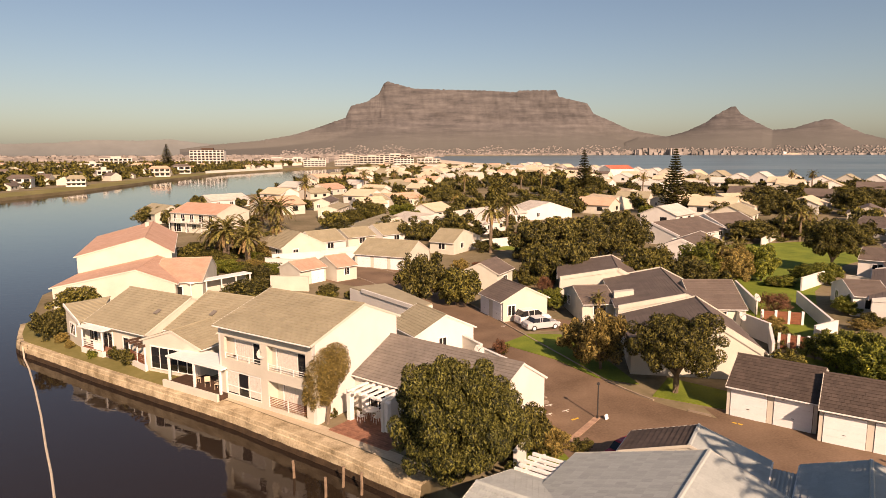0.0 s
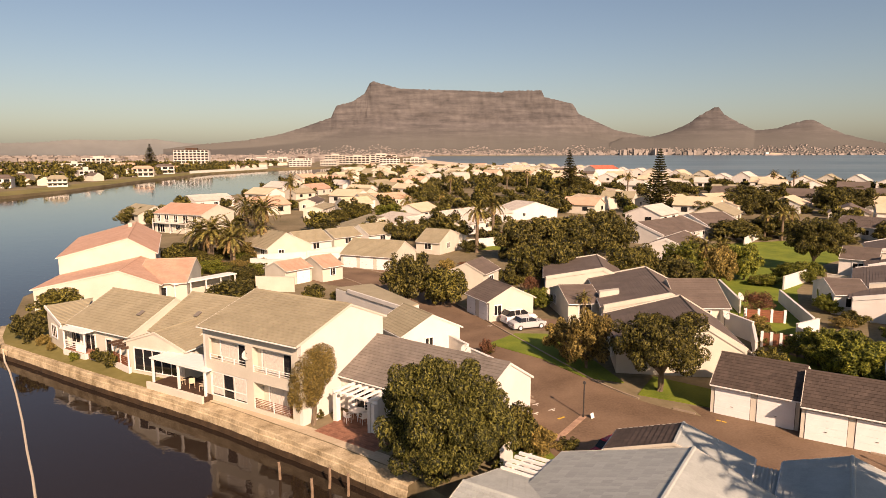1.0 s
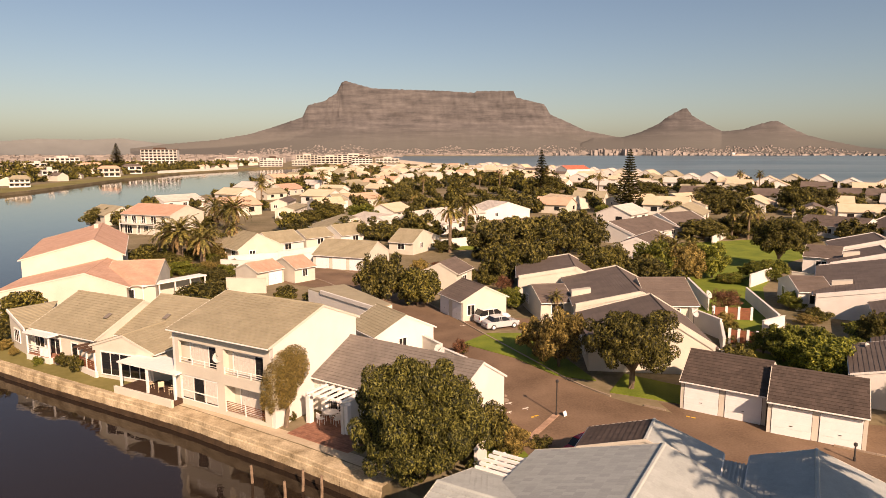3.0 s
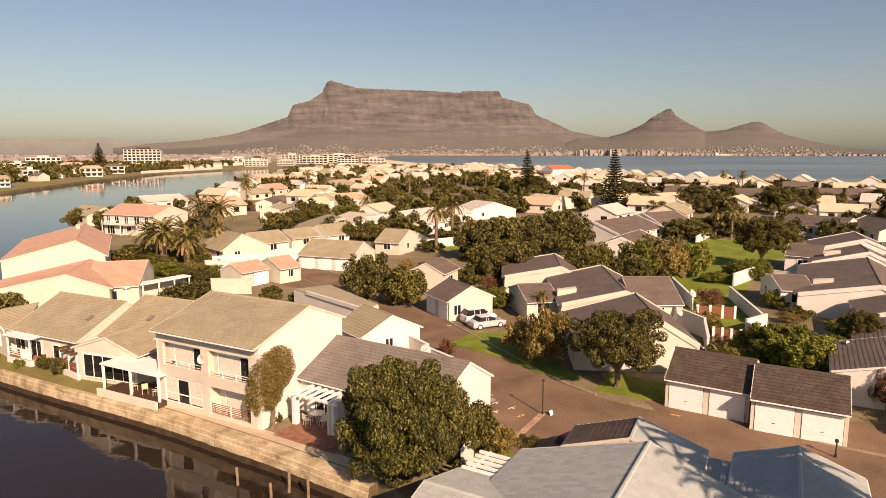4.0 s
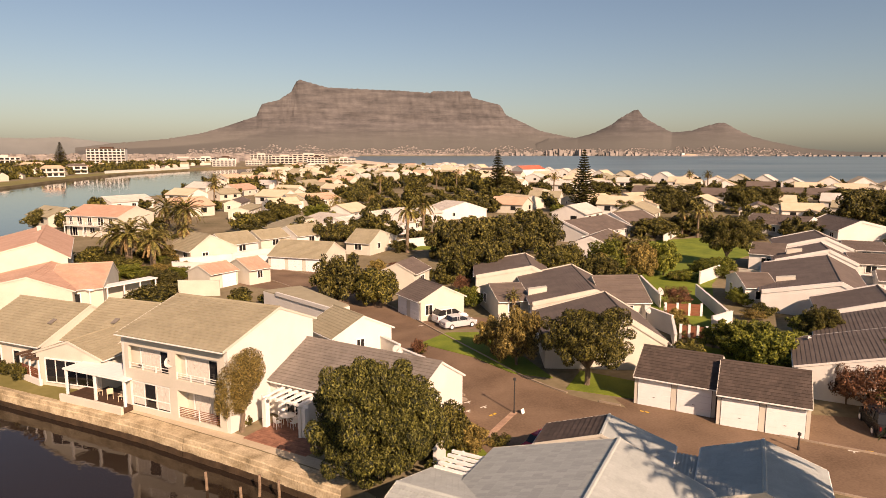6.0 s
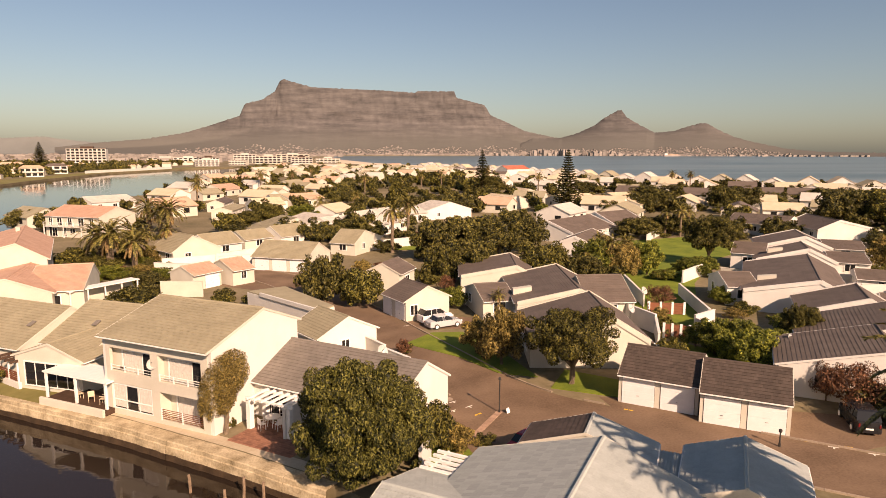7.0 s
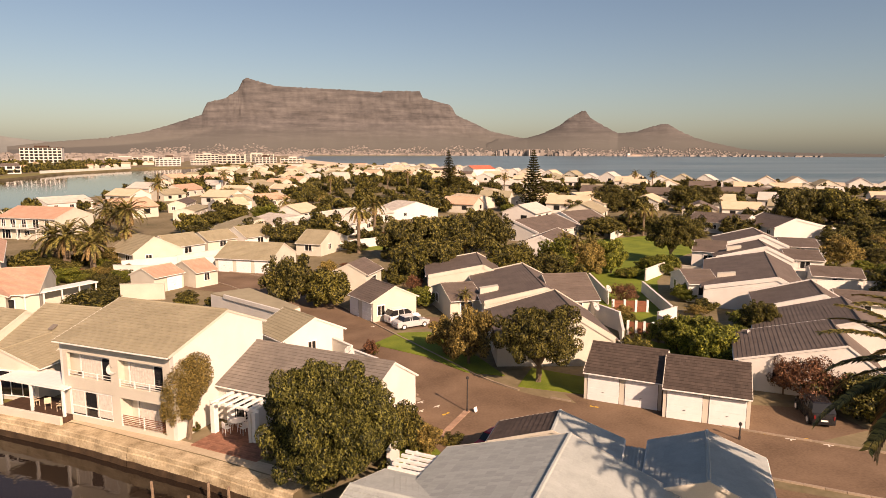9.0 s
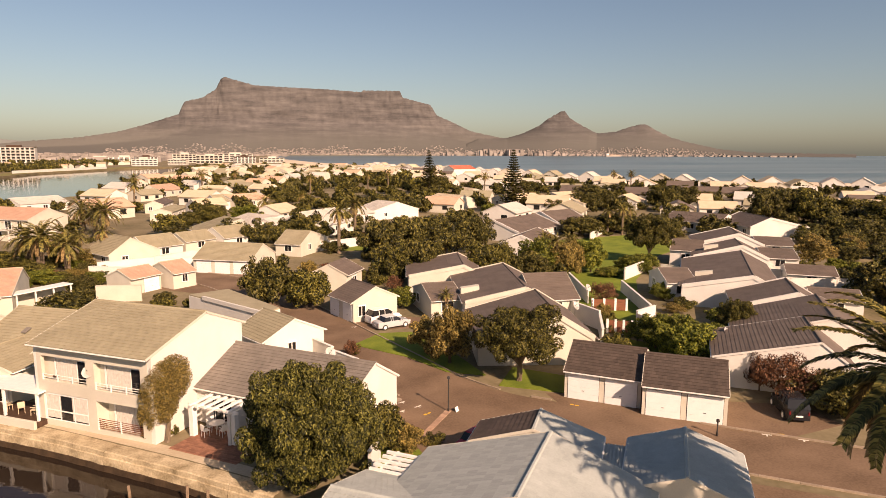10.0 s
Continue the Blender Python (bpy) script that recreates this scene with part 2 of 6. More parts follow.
def ribbon(points, width):
    """Left and right edges of a strip along plan points."""
    left, right = [], []
    for i, p in enumerate(points):
        d = Vector(points[min(i + 1, len(points) - 1)]) - Vector(points[max(i - 1, 0)])
        d = Vector((d.x, d.y)).normalized()
        n = Vector((-d.y, d.x)) * width / 2
        left.append((p[0] + n.x, p[1] + n.y))
        right.append((p[0] - n.x, p[1] - n.y))
    return left, right


def smooth_line(points, steps=6):
    """Catmull-Rom points through a plan line."""
    out = []
    for i in range(len(points) - 1):
        p = [Vector(points[max(0, min(len(points) - 1, i + k))]) for k in (-1, 0, 1, 2)]
        for s in range(steps):
            t = s / steps
            out.append(0.5 * (2 * p[1] + (p[2] - p[0]) * t + (2 * p[0] - 5 * p[1] + 4 * p[2] - p[3]) * t * t + (3 * p[1] - p[0] - 3 * p[2] + p[3]) * t ** 3))
    out.append(Vector(points[-1]))
    return [tuple(v) for v in out]


def wall_run(x0, y0, x1, y1, h, mat=WHITE, label="white rendered garden wall", thick=0.22, name="garden_wall"):
    """A free-standing wall with a capping."""
    a, b = Vector((x0, y0)), Vector((x1, y1))
    ln, ang = (b - a).length, math.degrees(math.atan2(y1 - y0, x1 - x0))
    w = empty(name, pose(x0, y0, 0, 0, 0, ang), label, "wall", "garden walls")
    part("body", boxes((0, ln, -thick / 2, thick / 2, -0.2, h)), mat, w)
    part("capping", soft_boxes(0.02, (-0.04, ln + 0.04, -thick / 2 - 0.04, thick / 2 + 0.04, h, h + 0.07)), mat, w)
    return w


# ---- water, land, quay, roads ----
QUAY_LINE = [(-0.8, 36.1), (-3.4, 38.1), (-7.0, 41.0), (-11.7, 44.4), (-17.1, 48.3), (-30.2, 56.6), (-38.5, 62.2), (-43.6, 65.6), (-45.4, 68.0), (-48.0, 72.5)]
SHORE = [(-52.3, 80.8), (-55.7, 87.5), (-58, 115), (-64, 149), (-83, 177), (-91, 193), (-95, 246), (-92, 295), (-79, 340), (-83, 424), (-88, 549), (-100, 800), (-126, 1030),
         (-137, 853), (-178, 771), (-211, 629), (-206, 487), (-192, 345), (-195, 283), (-205, 180), (-225, -90)]
BEACH = [(3050, 3500), (2600, 3420), (1300, 3450), (300, 3420), (-20, 3300), (-60, 2600), (-40, 1650), (20, 1150), (137, 726), (191, 424), (231, 368), (330, 345), (372, 270), (520, 60), (640, -90)]
land = [(8, -90), (3, 10), (1.5, 33.5)] + QUAY_LINE + SHORE + [(-3000, -90), (-4800, 3400), (-3000, 4890), (3000, 4890)] + BEACH
tagged(part("ground", slab(land, -1.6, 0.0), GROUND), "dry sandy garden ground of the lagoon estate", "ground", kind="structure")
bm = bmesh.new()
for ring in ([(-4900, -100), (-40, -100), (60, -100), (60, 0), (-30, 75), (-30, 3000), (-4900, 3000)],):
    bm.faces.new([bm.verts.new((x, y, -1.3)) for x, y in ring])
tagged(part("water", bm, WATER), "still dark lagoon water reflecting the houses", "water", kind="structure")
bm = bmesh.new()
bm.faces.new([bm.verts.new((x, y, -1.3)) for x, y in [(60, -100), (4900, -100), (4900, 4890), (-30, 4890), (-30, 75), (60, 0)]])
tagged(part("sea_water", bm, SEA), "blue-grey sea with faint swell lines", "sea", kind="structure")
left, right = ribbon(BEACH[6:], 60)
tagged(part("beach", slab(left + right[::-1], -1.5, 0.03), SAND), "pale sandy beach along the bay", "beach", kind="structure")

# quay wall: rough capped concrete, in bays
quay = empty("quay_wall", Matrix.Identity(4), "weathered stained concrete quay wall along the lagoon", "quay wall", kind="structure")
line = smooth_line(QUAY_LINE, 3)
for i in range(len(line) - 1):
    a, b = Vector(line[i]), Vector(line[i + 1])
    d = (b - a).normalized()
    n = Vector((d.y, -d.x))
    if n.dot(Vector((-0.57, -0.82))) < 0:
        n = -n
    rnd = random.Random(i)
    bm = bmesh.new()
    steps = max(2, int((b - a).length / 0.4))
    prof = [(-0.25, 0.0), (0.80, 0.02), (0.88, -0.04), (0.89, -0.30), (0.95, -0.36), (0.98, -0.60), (1.0, -0.86), (1.03, -0.9), (1.05, -1.35), (1.06, -1.7)]
    rows = []
    for s in range(steps + 1):
        p = a + (b - a) * s / steps
        row = []
        for k, (o, z) in enumerate(prof):
            wob = noise.noise(Vector((p.x * 1.3, p.y * 1.3, z * 2))) * (0.07 if k > 1 else 0.02)
            q = p + n * (o + wob)
            row.append(bm.verts.new((q.x, q.y, z + (0.02 if k < 3 else 0) + noise.noise(Vector((p.x * 2, p.y * 2, 9))) * 0.02)))
        rows.append(row)
    for r0, r1 in zip(rows, rows[1:]):
        for k in range(len(prof) - 1):
            bm.faces.new((r0[k], r1[k], r1[k + 1], r0[k + 1]))
    bay = part("quay_bay", bm, QUAY, quay)
    bay.data.materials.append(WETQUAY)
    for poly in bay.data.polygons:
        if poly.center.z < -0.80 + 0.1 * noise.noise(Vector((poly.center.x, poly.center.y, 3))):
            poly.material_index = 1
left, right = ribbon([(x + 0.5, y + 0.75) for x, y in QUAY_LINE[:5]] + [(-21.0, 51.6)], 1.0)
tagged(part("pavement", slab(left + right[::-1], -0.1, 0.02), QUAYTOP), "sandy worn walkway on top of the quay", "walkway", kind="structure")
for i, (x, y, h) in enumerate([(-5.98, 38.08, 1.3), (-4.72, 37.07, 1.4), (-6.9, 36.9, 1.2), (-9.4, 39.2, 1.1)]):
    post = empty("mooring_post", pose(x - 0.3, y - 0.4, 0, 3 * (i % 2), 2 - i), "weathered timber mooring post beside the quay", "post", "mooring posts")
    part("shaft", tube([(0, 0, -2.0), (0.02, 0, -0.6), (0, 0.02, h - 1.2)], [0.10, 0.09, 0.085], 8), TIMBER, post)
hose = [(-43.6, 64.4, -0.35), (-42.6, 63.0, -1.15), (-40.2, 60.0, -1.24), (-36.1, 54.4, -1.25), (-32.0, 48.6, -1.25), (-28.4, 43.3, -1.25), (-25.8, 39.6, -1.25), (-23.6, 36.3, -1.25), (-21.0, 31.0, -1.25), (-18.0, 24.0, -1.25)]
tagged(part("floating_hose", tube(hose, 0.085, 8), ROPE), "pale floating boom line running over the lagoon", "line")

MAIN = [(46, 22.5), (36, 29.2), (28.5, 34.6), (21, 40.2), (15, 45.0), (11.3, 50.5), (8.6, 57.5), (5.2, 66.5), (1.0, 78), (-4.2, 90), (-10.5, 101), (-18, 108)]
main = smooth_line(MAIN, 4)
left, right = ribbon(main, 6.6)
tagged(part("road", slab(left + right[::-1], -0.3, 0.012), ASPHALT), "worn brown-grey asphalt estate road", "road", kind="structure")
for name, ring, mat, label, cat in (
    ("parking_court", [(3.9, 46.5), (9.5, 55), (14, 47), (18, 41), (17, 33), (9, 35.5), (6.4, 40.8)], ASPHALT, "asphalt parking court with faded bay marks", "road"),
    ("drive", [(24.5, 31.8), (30.5, 27.8), (38, 22.8), (47, 16.5), (42, 9), (30, 18), (23.5, 25.5)], ASPHALT, "worn asphalt drive beside the blue-grey houses", "road"),
    ("garage_court", [(-19, 104), (-6, 106.5), (0, 97), (-3, 84), (-9, 90), (-19, 97)], ASPHALT, "asphalt court before the garages", "road"),
    ("forecourt", [(6.3, 69.3), (14, 68.2), (15, 73), (8, 75)], ASPHALT, "asphalt bay where two cars are parked", "road"),
    ("apron", [(20.3, 43.6), (24, 41.5), (33, 35.2), (38.6, 36.2), (38.6, 40), (20, 47)], ASPHALT, "asphalt apron before the garages", "road"),
):
    tagged(part(name, slab(ring, -0.3, 0.007 + 0.0005 * len(name)), mat), label, cat, kind="structure")
for name, ring, label in (
    ("lawn", [(6.0, 63.6), (9.2, 67.2), (12.6, 67.0), (15, 60.5), (16.5, 52), (13.3, 53.6), (10.6, 58.6)], "sunlit green lawn beside the road"),
    ("lawn", [(16.8, 49.3), (21.6, 46.5), (23.5, 50), (19.5, 53.5)], "small green verge beneath a round tree"),
    ("lawn", [(34, 66), (40, 66), (52, 88), (68, 108), (86, 122), (80, 138), (58, 132), (44, 104), (36, 84)], "sunlit communal lawn between the house rows"),
    ("lawn", [(-20.9, 50.3), (-30.5, 56.3), (-38.8, 61.8), (-43.9, 65.2), (-45.8, 67.8), (-48.3, 72.4), (-43, 74), (-36, 66), (-30, 61), (-25, 57), (-20.4, 51.6)], "mown lawn strip behind the quay"),
    ("lawn", [(30, 52), (34, 49), (38, 54), (34, 60)], "small lawn behind the garages"),
    ("lawn", [(4.0, 37.6), (8.4, 37.2), (7.6, 40.4), (5.0, 41.3)], "rough grass beside the parking court"),
    ("lawn", [(8, 128), (18, 126), (20, 140), (10, 142)], "small lawn between houses"),
    ("lawn", [(-206, 250), (-196, 283), (-193, 345), (-207, 487), (-212, 629), (-179, 771), (-150, 830), (-190, 830), (-232, 640), (-228, 480), (-216, 345), (-218, 270)], "broad dry grass bank across the lagoon"),
):
    tagged(part(name, slab(ring, -0.25, 0.065), DRYGRASS if "bank" in label or "strip" in label else GRASS), label, "lawn", kind="structure")
kerb = empty("kerb", Matrix.Identity(4), "pale concrete kerb stones along the estate road", "kerb", kind="structure")
for side in ribbon(main, 6.9):
    for a, b in zip(side, side[1:]):
        a, b = Vector(a), Vector(b)
        if (a - Vector((12, 41))).length < 8.5 or (a - Vector((25, 41))).length < 6:
            continue
        count = max(1, round((b - a).length / 1.0))
        for k in range(count):
            p = a + (b - a) * (k + 0.5) / count
            ang = math.degrees(math.atan2(b.y - a.y, b.x - a.x))
            put("kerb_stone", bpy.data.meshes.get("kerb_stone_mesh") or mesh_of("kerb_stone_mesh", [(x, y, z) for z in (-0.1, 0.11) for x, y in ((-0.49, -0.08), (0.49, -0.08), (0.49, 0.08), (-0.49, 0.08))],
                [(0, 3, 2, 1), (4, 5, 6, 7), (0, 1, 5, 4), (1, 2, 6, 5), (2, 3, 7, 6), (3, 0, 4, 7)], KERB), kerb, m=pose(p.x, p.y, 0, 0, 0, ang) @ Matrix.Diagonal(((b - a).length / count, 1, 1, 1)))
foam_left, foam_right = ribbon([(x + 52, y + 30) for x, y in BEACH[8:]], 5)
tagged(part("surf", slab(foam_left + foam_right[::-1], -1.5, -1.26), TRIM), "thin white line of breaking surf", "surf", kind="structure")


# ---- distance: mountains, city, far shore ----
FEET = {}


def ridge_line(name, crest, far, deep, mat, label, cliff, step=0.06, seed=0.0):
    """A mountain whose crest runs through (bearing, height) points; cliff: how much of the height the upper rock face takes."""
    az0, az1 = crest[0][0], crest[-1][0]
    count = int((az1 - az0) / step)
    bearings = np.linspace(az0, az1, count + 1)
    line = np.interp(bearings, [c[0] for c in crest], [c[1] for c in crest])
    spread = np.exp(-0.5 * (np.arange(-6, 6.01, (az1 - az0) / count) / 1.6) ** 2)
    broad = np.convolve(np.pad(line, len(spread) // 2, mode="edge"), spread / spread.sum(), "same")[len(spread) // 2:][:count + 1]
    levels = [0, 0.12, 0.24, 0.36, 0.47, 0.57, 0.66, 0.73, 0.78, 0.80, 0.82, 0.84, 0.86, 0.88, 0.90, 0.92, 0.94, 0.96, 0.98, 0.99, 1.0, 1.15, 1.5]
    verts, faces = [], []
    for i in range(count + 1):
        az = az0 + (az1 - az0) * i / count
        h = float(line[i])
        foot = min(float(broad[i]) * (1 - cliff), h * 0.93)
        crag = 4.0 * noise.noise(Vector((az * 4, seed, 0))) + 2.5 * noise.noise(Vector((az * 13, seed, 4)))
        base = max(0.0, h - 60) / 420
        for s in levels:
            t = min(s, 1.0)
            if s > 1:
                z = h - (s - 1) * 60
            else:
                talus = t / 0.78
                z = foot * talus ** 1.7 if t < 0.78 else foot + (h - foot) * (t - 0.78) / 0.22
            z += crag * min(1.0, s) ** 14
            slant = az + z * 0.004
            gully = noise.noise(Vector((slant * 0.8, z * 0.006, seed))) * 0.45 + noise.noise(Vector((slant * 2.2, z * 0.018, seed + 3))) * 0.20 + noise.noise(Vector((slant * 5.0, z * 0.03, seed + 5))) * 0.05
            ledge = noise.noise(Vector((az * 0.35, z * 0.07, seed + 8))) * 0.20 + noise.noise(Vector((az * 1.0, z * 0.16, seed + 9))) * 0.10
            shape = (gully * 0.055 + ledge * 0.10) * deep * base * min(1, 3 * t)
            d = far - deep * (1 - (t if t < 0.78 else 0.78 + (t - 0.78) * 0.45)) + shape + max(0, s - 1) * deep
            a = radians(az)
            k = d / far if s <= 1 else 1.0
            verts.append((d * math.sin(a), d * math.cos(a), EYE + (z - EYE) * k if z > EYE else z - 3 * (1 - t)))
    n = len(levels)
    for i in range(count):
        for j in range(n - 1):
            faces.append((i * n + j, (i + 1) * n + j, (i + 1) * n + j + 1, i * n + j + 1))
    FEET[name] = (bearings, np.array(verts).reshape(count + 1, n, 3)[:, :9])
    me = mesh_of(name, verts, faces, mat)
    me.polygons.foreach_set("use_smooth", [True] * len(me.polygons))
    return tagged(put(name, me), label, "mountain", kind="structure")


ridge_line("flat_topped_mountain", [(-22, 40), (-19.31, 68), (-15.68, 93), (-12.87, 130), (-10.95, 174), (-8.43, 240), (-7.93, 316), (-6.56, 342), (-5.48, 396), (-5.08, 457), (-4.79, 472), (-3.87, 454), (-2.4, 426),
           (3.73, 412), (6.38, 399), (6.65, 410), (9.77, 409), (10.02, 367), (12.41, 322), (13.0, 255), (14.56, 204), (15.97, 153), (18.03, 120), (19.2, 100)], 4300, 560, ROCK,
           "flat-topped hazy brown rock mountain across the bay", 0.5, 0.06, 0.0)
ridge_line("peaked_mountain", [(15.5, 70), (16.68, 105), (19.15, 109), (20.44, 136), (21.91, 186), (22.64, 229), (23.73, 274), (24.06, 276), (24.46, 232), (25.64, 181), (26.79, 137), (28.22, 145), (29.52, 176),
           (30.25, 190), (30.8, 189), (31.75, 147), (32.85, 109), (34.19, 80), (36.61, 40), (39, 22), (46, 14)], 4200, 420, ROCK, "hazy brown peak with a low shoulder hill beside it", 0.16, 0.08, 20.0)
ridge_line("far_hill", [(-52, 60), (-40, 66), (-36.83, 69), (-34.2, 74), (-30.65, 82), (-28.38, 100), (-24.82, 96), (-22.74, 107), (-21.04, 88), (-18.42, 65), (-14, 40)], 4600, 200, HILL, "pale hazy row of distant hills", 0.2, 0.12, 40.0)

rnd = random.Random(5)


def block_city(name, label, spots):
    """Far buildings as plain blocks with pitched or flat tops, one mesh."""
    verts, faces = [], []
    for x, y, w, d, h, ang, z in spots:
        c, s = math.cos(ang), math.sin(ang)
        k = len(verts)
        for zz in (z - 2, z + h):
            for px, py in ((-w, -d), (w, -d), (w, d), (-w, d)):
                verts.append((x + (px * c - py * s) / 2, y + (px * s + py * c) / 2, zz))
        faces += [tuple(k + i for i in f) for f in ((4, 5, 6, 7), (0, 1, 5, 4), (1, 2, 6, 5), (2, 3, 7, 6), (3, 0, 4, 7))]
    return tagged(put(name, mesh_of(name, verts, faces, CITY)), label, "city", kind="stuff")


spots = []
for i in range(900):
    az = radians(rnd.uniform(-16, 42) if rnd.random() < 0.3 else rnd.uniform(-16, 34))
    tall = math.exp(-((math.degrees(az) - 19) / 5.5) ** 2)
    d = rnd.uniform(3480, 3720) if az > 0 else rnd.uniform(2600, 3700)
    h = rnd.uniform(3, 6) + tall * rnd.random() ** 3 * 30
    spots.append((d * math.sin(az), d * math.cos(az), rnd.uniform(8, 26), 14, h, rnd.uniform(-0.3, 0.3), 1))
for i in range(2300):
    az = rnd.uniform(-14, 37)
    bearings, foot = FEET["flat_topped_mountain" if az < 17.5 else "peaked_mountain"]
    column = foot[int(np.argmin(np.abs(bearings - az)))]
    climb = 3 + 62 * rnd.random() ** 1.8 * (0.45 + 0.55 * abs(noise.noise(Vector((az * 0.35, 3.0, 0)))) * 2)
    if climb > column[:, 2].max() * 0.5:
        continue
    d = float(np.interp(climb, column[:, 2], np.hypot(column[:, 0], column[:, 1])))
    spots.append((d * math.sin(radians(az)), d * math.cos(radians(az)), rnd.uniform(4, 10), 8, rnd.uniform(1.8, 4.5), rnd.uniform(-0.4, 0.4), climb))
for i in range(900):
    az, d = radians(rnd.uniform(-44, -9)), rnd.uniform(1150, 4000)
    spots.append((d * math.sin(az), d * math.cos(az), rnd.uniform(9, 24), rnd.uniform(8, 14), rnd.uniform(3.5, 8.0) * (1.6 if rnd.random() < 0.08 else 1), rnd.uniform(-0.5, 0.5), 0))
block_city("city_blocks", "hazy pinkish city blocks at the mountain's foot", spots)


def plain_block(name, x, y, ang, w, d, h, storeys, bays, label, roof=True, wall=WHITE, pitched=""):
    """A far block of flats: walls, a flat or hipped roof, and a grid of windows."""
    bl = empty(name, pose(x, y, 0, 0, 0, ang), label, "building", "far buildings")
    part("wall", boxes((-w / 2, w / 2, -d / 2, d / 2, -1, h)), wall, bl)
    if pitched:
        bm = bmesh.new()
        eave, ridge = [(-w / 2 - 0.5, -d / 2 - 0.5), (w / 2 + 0.5, -d / 2 - 0.5), (w / 2 + 0.5, d / 2 + 0.5), (-w / 2 - 0.5, d / 2 + 0.5)], [(-w / 3, 0), (w / 3, 0)]
        lo = [bm.verts.new((px, py, h)) for px, py in eave]
        hi = [bm.verts.new((px, py, h + 2.1)) for px, py in ridge]
        for f in ((lo[0], lo[1], hi[1], hi[0]), (lo[1], lo[2], hi[1]), (lo[2], lo[3], hi[0], hi[1]), (lo[3], lo[0], hi[0]), tuple(lo[::-1])):
            bm.faces.new(f)
        part("roof", bm, ROOFS[pitched], bl)
    else:
        part("roof", boxes((-w / 2 - 0.4, w / 2 + 0.4, -d / 2 - 0.4, d / 2 + 0.4, h, h + 0.5), (-w / 6, w / 6, -d / 4, d / 4, h + 0.5, h + 2.8)), PLASTER if roof else DARKWOOD, bl)
    sh, bw = h / storeys, w / bays
    for s in range(storeys):
        part("balcony", boxes((-w / 2, w / 2, -d / 2 - 1.2, -d / 2, s * sh + 0.1, s * sh + 0.9)), WHITE, bl)
        for b in range(bays):
            x0 = -w / 2 + b * bw
            part("window", boxes((x0 + bw * 0.14, x0 + bw * 0.86, -d / 2 - 0.06, -d / 2 + 0.05, s * sh + 0.9, s * sh + sh * 0.86)), GLASS, bl)
    return bl


plain_block("apartment_block", -341, 945, 8, 48, 16, 23, 6, 9, "white six-storey block of flats with dark roof", False)
for x, y, w, h, turn in ((-178, 900, 30, 8, 14), (-146, 960, 24, 7, -6), (-118, 1080, 40, 12, 4), (-66, 1090, 34, 10, 9), (-24, 1130, 40, 8, -3), (-205, 1050, 30, 10, 20), (-160, 1120, 36, 14, 4), (-250, 1120, 46, 9, 8), (-300, 1180, 60, 8, -8), (-90, 1230, 60, 14, 2)):
    plain_block("apartment_block", x, y, turn, w, 14, h, 3 if h < 13 else 4, 6, "cream low-rise flats beyond the lagoon", h != 10, CREAM if w % 4 == 0 else WHITE)
plain_block("apartment_block", -455, 905, 24, 40, 14, 12, 3, 7, "white three-storey flats across the lagoon")
for i, (x, y, w, h, floors) in enumerate([(-241, 369, 12, 5.4, 2), (-216, 381, 10, 4.6, 2), (-256, 489, 10, 6.3, 2), (-234, 536, 16, 6.8, 2), (-246, 609, 16, 6.8, 2), (-256, 424, 13, 3.4, 1), (-419, 777, 20, 6.8, 2), (-326, 704, 22, 6.8, 2)]):
    plain_block("villa", x, y, 20 + 7 * (i % 3), w, 9, h, floors, 3 + i % 2, "pale villa with large windows beyond the grass bank", True, CREAM if i % 2 else WHITE, ("dark", "beige", "", "pinkpale")[i % 4])
wall_run(-223, 609, -189, 764, 2.4, WHITE, "long white boundary wall along the grass bank")

ship = empty("cargo_ship", pose(1592, 2973, -1.3, 0, 0, 8), "small white cargo ship lying off the city", "ship")
part("hull", soft_boxes(1.0, (-45, 45, -6, 6, -2, 6)), CITY, ship)
part("bridge", soft_boxes(0.5, (-40, -24, -5, 5, 6, 15)), WHITE, ship)
part("cargo", soft_boxes(0.5, (-18, 38, -5, 5, 6, 9)), ROOFS["pinkpale"], ship)


